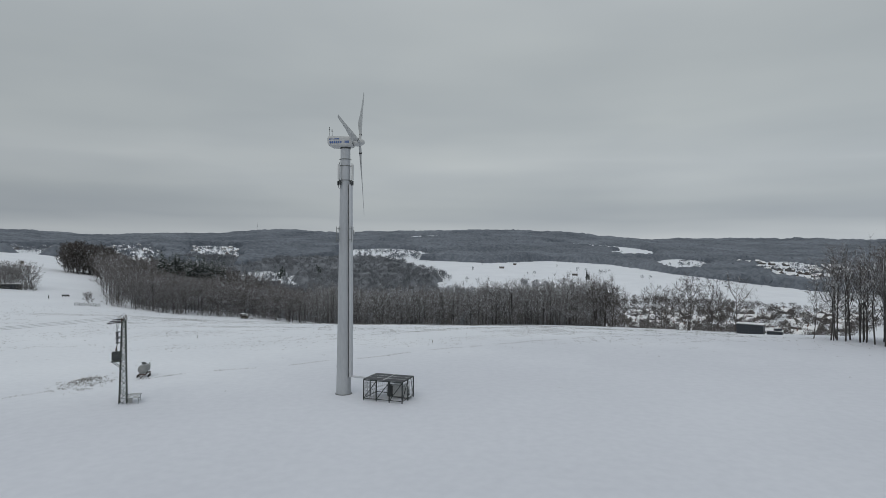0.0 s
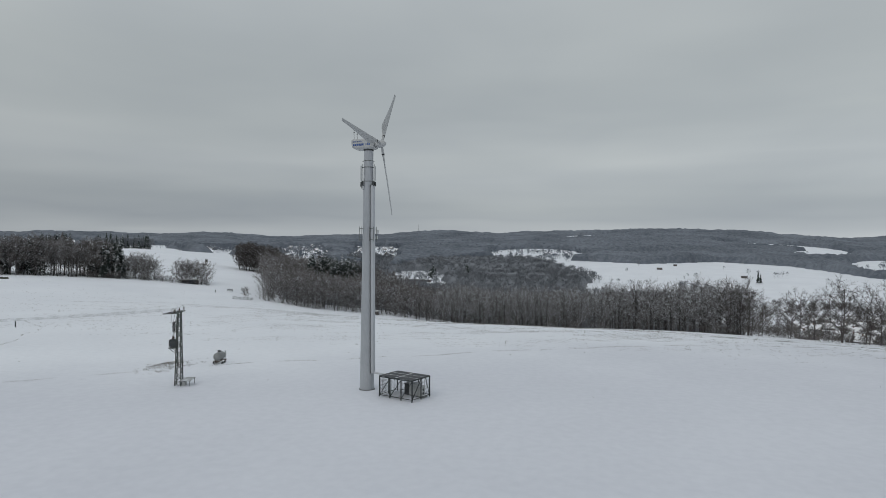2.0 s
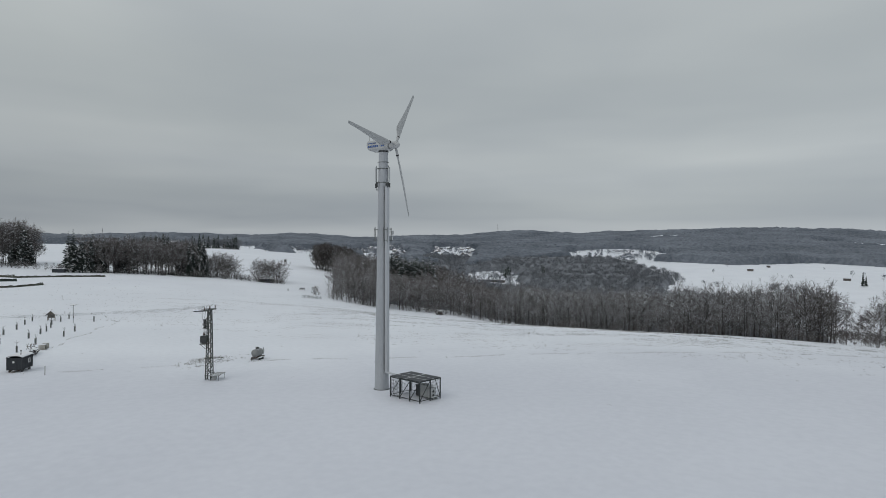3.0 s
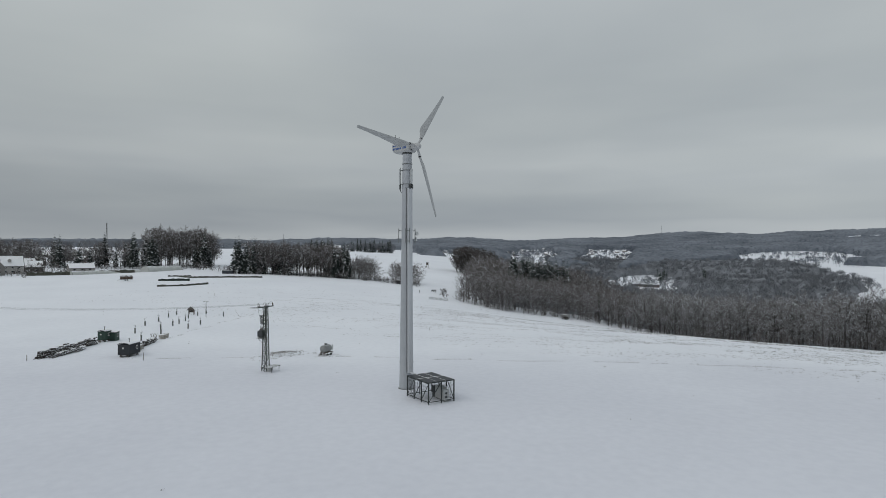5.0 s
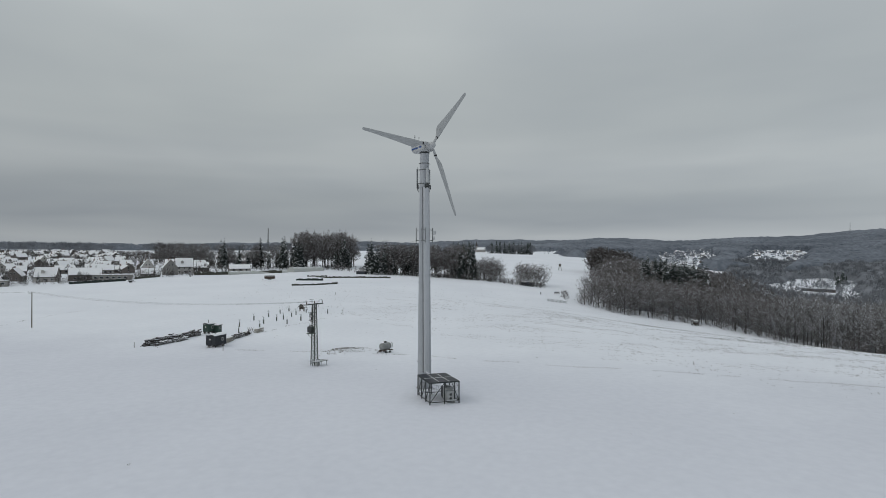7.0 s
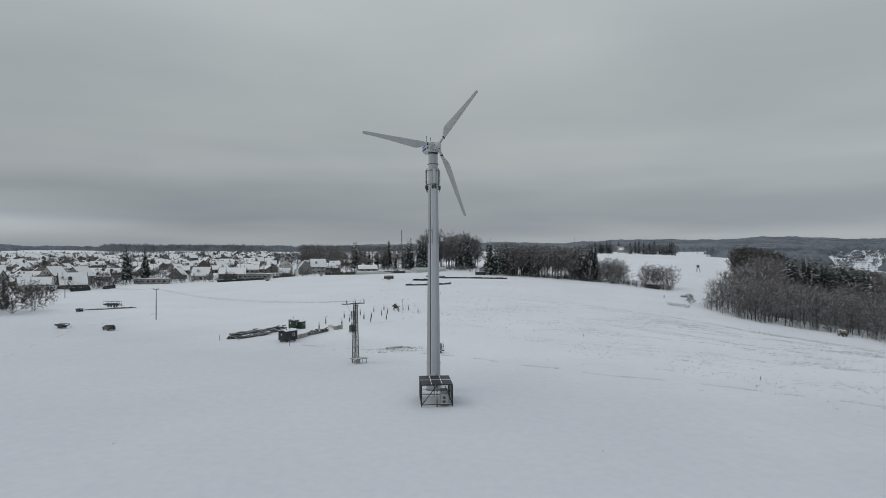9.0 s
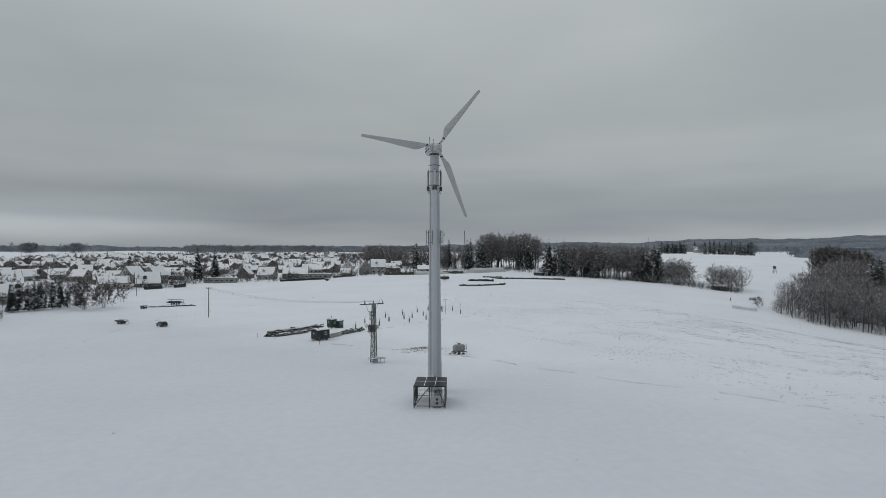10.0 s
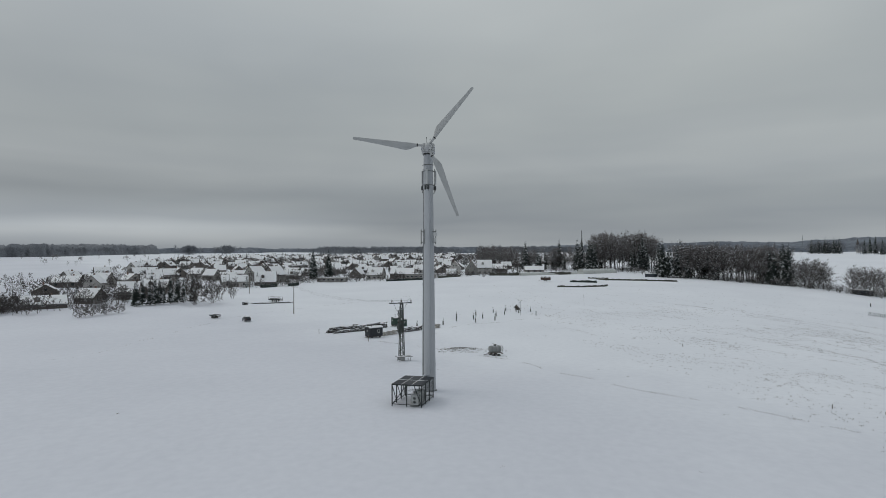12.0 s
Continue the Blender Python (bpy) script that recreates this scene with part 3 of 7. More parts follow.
        c = new("pitch_collar", collar)
        c.parent = b
    return root


wind_turbine()


# ---- solar shelter with cabinets ----
def solar_shelter():
    root = thing("solar_shelter", "dark steel frame shelter roofed with solar panels, cabinets inside", "shelter", 6.41, -2.46, 0.18, -19.4)
    L, W, H = 5.6, 4.05, 2.62
    for x in (-L / 2 + 0.05, -L / 6, L / 6, L / 2 - 0.05):
        for y in (-W / 2 + 0.05, W / 2 - 0.05):
            part("post", Shape().box((x, y, H / 2 - 0.1), (0.12, 0.12, H + 0.2)), M_DARKSTEEL, root)
    for y in (0.0,):
        for x in (-L / 2 + 0.05, L / 2 - 0.05):
            part("post", Shape().box((x, y, H / 2 - 0.1), (0.11, 0.11, H + 0.2)), M_DARKSTEEL, root)
    for y in (-W / 2 + 0.05, 0, W / 2 - 0.05):
        part("roof_beam", Shape().box((0, y, H - 0.06), (L + 0.1, 0.07, 0.12)), M_DARKSTEEL, root)
    for x in (-L / 2 + 0.05, 0, L / 2 - 0.05):
        part("rafter", Shape().box((x, 0, H - 0.02), (0.07, W + 0.1, 0.08)), M_DARKSTEEL, root)
    # panels: three rows of two, snow lying in the joints
    for i in range(3):
        for j in range(2):
            y = -W / 2 + W / 3 * (i + 0.5)
            x = (j - 0.5) * (L / 2 + 0.02)
            p = part("solar_panel", Shape().box((x, y, H + 0.06), (L / 2 - 0.08, W / 3 - 0.06, 0.045)), M_PANEL, root, "black glass solar panel")
            s = Shape()
            for e in (-1, 1):
                s.box((x, y + e * (W / 6 - 0.025), H + 0.062), (L / 2 - 0.06, 0.03, 0.056))
                s.box((x + e * (L / 4 - 0.045), y, H + 0.062), (0.03, W / 3 - 0.04, 0.056))
            part("panel_rim", s, M_DARKSTEEL, p)
    part("snow_ridge", Shape().box((0, 0, H + 0.075), (0.12, W - 0.1, 0.07)), M_SNOWCAP, root, "snow lying in the roof joint", bevel=0.03)
    for yy in (-W / 6, W / 6):
        part("snow_ridge", Shape().box((0, yy, H + 0.07), (L - 0.2, 0.07, 0.05)), M_SNOWCAP, root, "snow lying in the roof joint")
    # diagonal braces
    for a, b in (((L / 6, -W / 2 + 0.05, 0.1), (L / 2 - 0.05, -W / 2 + 0.05, H - 0.1)), ((-L / 6, -W / 2 + 0.05, 0.1), (L / 6, -W / 2 + 0.05, H - 0.1)), ((-L / 2 + 0.05, -W / 2 + 0.05, 0.1), (-L / 6, -W / 2 + 0.05, H - 0.1)),
                 ((L / 2 - 0.05, -W / 2 + 0.05, 0.1), (L / 2 - 0.05, -0.05, H - 0.1)), ((L / 2 - 0.05, W / 2 - 0.05, 0.1), (L / 2 - 0.05, W / 4, H - 0.1))):
        part("brace", Shape().tube([a, b], 0.05, 6), M_DARKSTEEL, root)
    for y in (-W / 2 + 0.05, W / 2 - 0.05):
        part("bottom_rail", Shape().box((0, y, 0.14), (L - 0.1, 0.06, 0.08)), M_DARKSTEEL, root)
    for x in (-L / 2 + 0.05, L / 2 - 0.05):
        part("bottom_rail", Shape().box((x, 0, 0.145), (0.06, W - 0.1, 0.08)), M_DARKSTEEL, root)
    # wire mesh sheets
    def mesh_panel(p0, p1, z0, z1):
        s = Shape()
        p0, p1 = Vector(p0), Vector(p1)
        for k in range(13):
            z = z0 + (z1 - z0) * k / 12
            s.tube([(p0.x, p0.y, z), (p1.x, p1.y, z)], 0.014, 4)
        for k in range(7):
            q = p0.lerp(p1, k / 6)
            s.tube([(q.x, q.y, z0), (q.x, q.y, z1)], 0.012, 4)
        part("wire_mesh", s, M_STEEL, root, "grey wire mesh panel")
    mesh_panel((-L / 2, W / 2, 0), (-L / 6, W / 2, 0), 0.1, 2.3)
    mesh_panel((-L / 6, W / 2, 0), (L / 6, W / 2, 0), 0.1, 2.3)
    mesh_panel((L / 6, W / 2, 0), (L / 2, W / 2, 0), 0.1, 2.3)
    mesh_panel((-L / 2, -W / 2, 0), (-L / 2, 0, 0), 0.1, 2.3)
    mesh_panel((-L / 2, 0, 0), (-L / 2, W / 2, 0), 0.1, 2.3)
    mesh_panel((-L / 2, -W / 2, 0), (-L / 6, -W / 2, 0), 0.1, 2.3)
    return root


solar_shelter()


def cabinet(name, label, x, y, w, d, h, mat, vents=False, lift=0.12):
    c, s_ = math.cos(radians(-19.4)), math.sin(radians(-19.4))
    root = thing(name, label, "cabinet", 6.41 + c * x - s_ * y, -2.46 + s_ * x + c * y, 0.12, -19.4)
    part("body", Shape().box((0, 0, lift + h / 2), (w, d, h)), mat, root, bevel=0.02)
    part("plinth", Shape().box((0, 0, lift / 2), (w * 0.92, d * 0.92, lift)), M_STEEL, root)
    part("lid", Shape().box((0, 0, lift + h + 0.03), (w + 0.08, d + 0.08, 0.06)), mat, root)
    part("cabinet_door", Shape().box((0.0, -d / 2 - 0.015, lift + h / 2), (w * 0.86, 0.03, h * 0.88)), mat, root)
    if vents:
        for z in (0.3, 0.7):
            part("fan_grille", Shape().tube([(w / 2, 0, lift + h * z), (w / 2 + 0.04, 0, lift + h * z)], min(d, h) * 0.2, 20), M_DARKBOX, root, "round fan grille")
        part("nameplate", Shape().box((w / 2 + 0.01, -d * 0.3, lift + h * 0.5), (0.012, 0.2, 0.15)), M_ANTENNA, root)


cabinet("equipment_cabinet", "large light grey equipment cabinet inside the shelter", 1.05, 1.05, 1.5, 0.95, 1.5, M_CABINET)
cabinet("battery_cabinet", "dark narrow battery cabinet inside the shelter", -0.15, 1.05, 0.7, 0.85, 1.35, M_DARKBOX)
cabinet("cooling_unit", "grey cooling unit with dark fan grilles in the shelter", 2.15, 0.95, 0.55, 0.9, 1.25, M_CABINET, True)
cabinet("cable_box", "low snow-capped cable box before the cooling unit", 2.62, 0.95, 0.28, 1.1, 0.14, M_CABINET)



# ---- lattice mast with transformer ----
def lattice_mast():
    x0, y0 = -28.4, -3.5
    root = thing("transformer_mast", "galvanised lattice power mast carrying a transformer", "power mast", x0, y0, -0.75, 20)
    H, wb, wt = 11.1, 0.92, 0.46

    def half(z):
        return (wb + (wt - wb) * min(z / H, 1)) / 2
    for i, j in ((-1, -1), (1, -1), (1, 1), (-1, 1)):
        part("mast_leg", Shape().tube([(i * half(0), j * half(0), -0.3), (i * half(H), j * half(H), H)], 0.078, 4), M_MAST, root)
    n = 15
    zs = [H * (1 - (1 - k / n) ** 1.12) for k in range(n + 1)]
    for f in range(4):
        s = Shape()
        m = pose(0, 0, 0, 0, 0, 90 * f)
        for k in range(n):
            a, b = (-1, 1) if k % 2 else (1, -1)
            p = m @ Vector((a * half(zs[k]), -half(zs[k]), zs[k]))
            q = m @ Vector((b * half(zs[k + 1]), -half(zs[k + 1]), zs[k + 1]))
            s.tube([p, q], 0.05, 4)
            q2 = m @ Vector((a * half(zs[k + 1]), -half(zs[k + 1]), zs[k + 1]))
            s.tube([q, q2], 0.028, 4)
        part("lattice", s, M_MAST, root, "zigzag lattice bracing")
    # crossarm across the line
    arm = Shape()
    for off in (-0.14, 0.14):
        arm.box((off, 0, H + 0.05), (0.08, 4.1, 0.14))
    arm.box((0, 0, H + 0.1), (0.4, 0.5, 0.12))
    cross = part("crossarm", arm, M_MAST, root)
    for y in (-1.95, 0.0, 1.95):
        s = Shape()
        s.tube([(0.0, y, H + 0.1), (0.0, y, H + 0.24), (0.0, y, H + 0.25), (0, y, H + 0.34), (0, y, H + 0.35), (0, y, H + 0.46), (0, y, H + 0.47), (0, y, H + 0.62)], [0.05, 0.05, 0.12, 0.05, 0.12, 0.05, 0.1, 0.05], 10)
        part("insulator", s, M_PORCELAIN, cross, "dark ribbed insulator", True)
        s = Shape()
        s.tube([(0, y, H + 0.62), (-0.25, y * 0.95, H + 0.85), (-0.55, y * 0.8, H + 0.5), (-0.75, y * 0.5, H - 0.9), (-0.85, y * 0.25, H - 1.7)], 0.022, 5)
        part("jumper_cable", s, M_BLACK, cross)
    # arms that stick out towards the line
    for y in (-1.95, 0.0, 1.95):
        s = Shape()
        n_ = 15
        s.tube([(-0.15 - 1.5 * k / n_, y, H + 0.03 - 0.05 * k / n_) for k in range(n_ + 1)], [0.05 if k % 2 else 0.095 for k in range(n_ + 1)], 8)
        part("strain_insulator", s, M_BLACK, root, "dark ribbed strain insulator")
    # switch gear
    s = Shape()
    for z in (H - 1.7, H - 2.5):
        for y in (-0.35, 0, 0.35):
            s.tube([(-0.75, y, z - 0.3), (-0.75, y, z - 0.1), (-0.75, y, z), (-0.75, y, z + 0.1), (-0.75, y, z + 0.3)], [0.05, 0.12, 0.06, 0.12, 0.05], 8)
        for zz in (-0.32, 0.32):
            s.box((-0.65, 0, z + zz), (0.5, 1.1, 0.06))
    part("fuse_switch", s, M_DARKBOX, root, "row of dark fuse switches")
    s = Shape()
    s.box((-0.80, 0, 6.6), (0.65, 0.72, 1.15))
    for k in range(7):
        s.box((-0.85, -0.45 + 0.15 * k, 6.6), (0.95, 0.04, 1.0))
    tr = part("transformer", s, M_DARKBOX, root, "grey finned transformer tank", bevel=0.01)
    s = Shape()
    for y in (-0.3, 0, 0.3):
        s.tube([(-0.85, y, 7.2), (-0.85, y, 7.35), (-0.85, y, 7.4), (-0.85, y, 7.65)], [0.05, 0.11, 0.05, 0.04], 8)
        s.tube([(-0.85, y, 7.65), (-0.7, y, 8.1), (-0.75, y, 8.4)], 0.018, 4)
    part("bushing", s, M_PORCELAIN, tr)
    s = Shape()
    s.box((-0.75, 0, 5.88), (1.3, 1.2, 0.1))
    s.tube([(-1.3, 0.4, 5.85), (-0.3, 0.4, 5.0)], 0.04, 4)
    s.tube([(-1.3, -0.4, 5.85), (-0.3, -0.4, 5.0)], 0.04, 4)
    part("platform", s, M_MAST, root)
    # working stage with switch box at the foot
    s = Shape()
    for x, y in ((0.6, -1.1), (1.9, -1.1), (0.6, 1.1), (1.9, 1.1)):
        s.tube([(x, y, -0.3), (x, y, 1.15)], 0.035, 6)
    for y in (-1.1, 1.1):
        s.tube([(-0.3, y, 1.15), (2.1, y, 1.15)], 0.035, 6)
    for x in (0.6, 1.25, 1.9):
        s.tube([(x, -1.5, 1.17), (x, 1.5, 1.17)], 0.035, 6)
    part("stage_frame", s, M_MAST, root, "galvanised pipe stage at the foot")
    s = Shape()
    for k in range(8):
        s.box((0.7 + k * 0.17, 0, 1.22), (0.13, 2.8, 0.03))
    part("grating", s, M_CABINET, root)
    part("switch_box", Shape().box((0.85, -0.1, 0.45), (0.45, 0.8, 1.1)), M_CABINET, root, "grey switch box", bevel=0.02)


lattice_mast()


def wooden_pole(x, y, z, h, label, group):
    root = thing("power_pole", label, "power pole", x, y, z, 20, group)
    part("pole", Shape().tube([(0, 0, -0.4), (0, 0, h)], [0.16, 0.11], 10), M_WOOD, root)
    s = Shape()
    s.box((0, 0, h - 0.2), (0.1, 1.6, 0.12))
    part("crossarm", s, M_STEEL, root)
    for yy in (-0.75, 0, 0.75):
        part("insulator", Shape().tube([(0, yy, h - 0.2), (0, yy, h), (0, yy, h + 0.02), (0, yy, h + 0.2)], [0.03, 0.03, 0.07, 0.04], 6), M_PORCELAIN, root)


POLES = ((-124.6, -39.5, -0.9, 10.0), (-224.7, -78.2, -0.4, 9.5))
for px_, py_, pz_, ph_ in POLES:
    wooden_pole(px_, py_, pz_, ph_, "weathered wooden power pole standing in the snowfield", "poles of the power line")


def power_line():
    ends = [(-28.4, -3.5, 10.85, 1.95)] + [(x, y, z + h + 0.1, 0.75) for x, y, z, h in POLES] + [(-330, -120, 14, 0.75)]
    side = Vector((0.35, -0.94, 0))
    for k in (-1, 0, 1):
        s = Shape()
        for (x0, y0, z0, w0), (x1, y1, z1, w1) in zip(ends, ends[1:]):
            a, b = Vector((x0, y0, z0)) + side * (k * w0), Vector((x1, y1, z1)) + side * (k * w1)
            pts = []
            for i in range(17):
                t = i / 16
                p = a.lerp(b, t)
                p.z -= 4 * 1.6 * t * (1 - t)
                pts.append(p)
            s.tube(pts, 0.012, 4)
        ob = new("power_cable", s.mesh("power_cable", M_STEEL))
        tagged(ob, "thin grey overhead power cable from the mast", "cable", "wires of the power line")


power_line()

# ---- things on the meadow ----
def wheel(parent, x, y, r, w=0.22, name="wheel"):
    """A wheel that turns about the y axis."""
    s = Shape().tube([(x, y - w / 2, r), (x, y - w / 2 + 0.04, r), (x, y + w / 2 - 0.04, r), (x, y + w / 2, r)], [r * 0.9, r, r, r * 0.9], 18)
    k = part(name, s, M_BLACK, parent, smooth=True)
    part("rim", Shape().tube([(x, y - w / 2 - 0.01, r), (x, y + w / 2 + 0.01, r)], r * 0.5, 12), M_STEEL, k)
    return k


def tank_trailer(x, y, turn, label, L=2.7, R=0.75, z=None, mat=None):
    root = thing("tank_trailer", label, "trailer", x, y, z, turn, "tank trailers on the meadow")
    mat = mat or M_TANK
    c = 0.85 + R
    xs = ((-L / 2 - 0.18, 0.15), (-L / 2 - 0.14, R * 0.6), (-L / 2, R * 0.92), (-L / 2 + 0.15, R), (L / 2 - 0.15, R), (L / 2, R * 0.92), (L / 2 + 0.14, R * 0.6), (L / 2 + 0.18, 0.15))
    tank = part("tank", Shape().tube([(a, 0, c) for a, r in xs], [r for a, r in xs], 28), mat, root, "round zinc tank with snow on top", True)
    for a in (-L / 3, 0, L / 3):
        part("band", Shape().tube([(a - 0.04, 0, c), (a + 0.04, 0, c)], R + 0.015, 28), M_STEEL, tank)
    s = Shape().tube([(0, 0, c + R - 0.05), (0, 0, c + R + 0.2)], 0.28, 16)
    part("hatch", s, M_STEEL, tank, "round filler hatch")
    part("hatch_lid", Shape().box((0.1, 0, c + R + 0.28), (0.75, 0.6, 0.06), pose(0, 0, 0, 0, -14, 0)), M_DARKBOX, tank)
    s = Shape()
    for yy in (-0.5, 0.5):
        s.box((0, yy, 0.82), (L + 0.3, 0.1, 0.16))
    for xx in (-L / 2, 0, L / 2):
        s.box((xx, 0, 0.82), (0.1, 1.1, 0.14))
    part("chassis", s, M_RUST, root, "dark rusty chassis")
    s = Shape().tube([(L / 2, -0.4, 0.75), (L / 2 + 1.3, 0, 0.55)], 0.06, 6).tube([(L / 2, 0.4, 0.75), (L / 2 + 1.3, 0, 0.55)], 0.06, 6)
    s.tube([(L / 2 + 1.1, 0, 0.6), (L / 2 + 1.1, 0, 0.0)], 0.04, 6)
    part("drawbar", s, M_RUST, root)
    for xx in (-0.55, 0.55):
        for yy in (-0.8, 0.8):
            wheel(root, xx, yy, 0.34)
    s = Shape().box((-L / 2 - 0.3, 0, 0.7), (0.2, 1.5, 0.2))
    part("rear_valve", s, M_RUST, root)
    part("hose", Shape().tube([(-L / 2 - 0.2, 0.55, 1.0), (-L / 2 - 0.4, 0.6, 1.7), (-L / 2 - 0.1, 0.6, 2.35)], 0.09, 8), M_CABINET, root)


tank_trailer(-35.0, 15.6, 284, "grey water tank trailer parked on the snow", 2.3, 0.72, z=-1.25)
tank_trailer(-291.5, 93.0, 250, "rusty slurry tank trailer far out on the meadow", 6.0, 1.05, None, M_RUST)


def site_wagon(x, y, turn, label, L, W, H, mat, z=None, steps=False):
    """A builder's wagon with a curved roof."""
    root = thing("site_wagon", label, "wagon", x, y, z, turn, "builder's wagons on the meadow")
    body = part("body", Shape().box((0, 0, 0.65 + H / 2), (L, W, H)), mat, root)
    s = Shape()
    for k in range(int(L / 0.28)):
        for yy in (-1, 1):
            s.box((-L / 2 + 0.14 + 0.28 * k, yy * (W / 2 + 0.012), 0.65 + H / 2), (0.05, 0.025, H - 0.04))
    part("cover_strip", s, mat, body)
    for sx in (-1, 1):
        for sy in (-1, 1):
            part("corner_post", Shape().box((sx * (L / 2), sy * (W / 2), 0.65 + H / 2), (0.1, 0.1, H)), mat, body)
    n = 12
    for name, m_, up, thick, over in (("roof", M_DARKBOX, 0.0, 0.06, 0.14), ("roof_snow", M_SNOWCAP, 0.065, 0.14, 0.10)):
        verts, faces = [], []
        for xx in (-L / 2 - over, L / 2 + over):
            for lift_ in (0, thick):
                for k in range(n + 1):
                    t = -1 + 2 * k / n
                    verts.append((xx, t * (W / 2 + over), 0.65 + H + up + lift_ + 0.38 * math.sqrt(max(0, 1 - 0.92 * t * t)) - 0.1))
        m = n + 1
        for k in range(n):
            faces += [(k, k + 1, 2 * m + k + 1, 2 * m + k), (m + k + 1, m + k, 3 * m + k, 3 * m + k + 1), (k + 1, k, m + k, m + k + 1), (2 * m + k, 2 * m + k + 1, 3 * m + k + 1, 3 * m + k)]
        faces += [(0, 2 * m, 3 * m, m), (n, m + n, 3 * m + n, 2 * m + n)]
        part(name, Shape().add(verts, faces), m_, root, "rounded roof with a layer of snow" if up else "")
    s = Shape()
    for yy in (-0.6, 0.6):
        s.box((0, yy, 0.56), (L + 0.3, 0.1, 0.16))
    part("underframe", s, M_RUST, root)
    for xx in (-L * 0.32, L * 0.32):
        for yy in (-W / 2 + 0.15, W / 2 - 0.15):
            wheel(root, xx, yy, 0.33, 0.16)
    part("drawbar", Shape().tube([(L / 2, 0, 0.5), (L / 2 + 1.2, 0, 0.4)], 0.06, 6), M_RUST, root)
    for yy in (-1, 1):
        w = part("window_frame", Shape().box((L * 0.2, yy * (W / 2 + 0.02), 0.65 + H * 0.6), (0.62, 0.05, 0.72)), M_FRAME, root, "pale window frame")
        part("pane", Shape().box((L * 0.2, yy * (W / 2 + 0.035), 0.65 + H * 0.6), (0.46, 0.05, 0.56)), M_GLASS, w)
    d = part("wagon_door", Shape().box((-L / 2 - 0.02, 0.1, 0.65 + H * 0.46), (0.05, 0.8, H * 0.86)), mat, root)
    part("door_window", Shape().tube([(-L / 2 - 0.03, 0.1, 0.65 + H * 0.66), (-L / 2 - 0.055, 0.1, 0.65 + H * 0.66)], 0.18, 12), M_FRAME, d)
    s = Shape()
    for k in range(3):
        s.box((-L / 2 - 0.2 - 0.22 * k, 0.1, 0.55 - 0.18 * k), (0.22, 0.8, 0.05))
    part("steps", s, M_WOOD, root)
    part("stove_pipe", Shape().tube([(-L * 0.3, -W * 0.3, 0.65 + H), (-L * 0.3, -W * 0.3, 0.65 + H + 1.0), (-L * 0.3, -W * 0.3, 0.65 + H + 1.02), (-L * 0.3, -W * 0.3, 0.65 + H + 1.15)], [0.06, 0.06, 0.12, 0.1], 8), M_BLACK, root)
    return root


site_wagon(-63.3, -9.9, 123, "dark grey builder's wagon with snow on its rounded roof", 3.6, 2.2, 2.0, M_WAGON, -1.0)
site_wagon(-87.6, -4.3, 123, "dark green builder's wagon beside the log pile", 2.1, 1.6, 1.85, M_GREEN, -1.05)


def green_hut(x, y, turn):
    root = thing("green_hut", "dark green tool hut beside the builder's wagon", "hut", x, y, None, turn)
    part("body", Shape().box((0, 0, 0.95), (1.7, 1.5, 1.9)), M_GREEN, root)
    part("roof", Shape().box((0, 0, 2.0), (2.0, 1.8, 0.1), pose(0, 0, 0, 5, 0, 0)), M_DARKBOX, root)
    part("roof_snow", Shape().box((0, 0, 2.09), (1.94, 1.7, 0.1), pose(0, 0, 0, 5, 0, 0)), M_SNOWCAP, root, bevel=0.03)
    w = part("window_frame", Shape().box((0.86, 0.1, 1.25), (0.04, 0.6, 0.6)), M_FRAME, root, "pale window frame")
    part("pane", Shape().box((0.875, 0.1, 1.25), (0.04, 0.46, 0.46)), M_GLASS, w)


green_hut(-87.5, -2.25, 33)


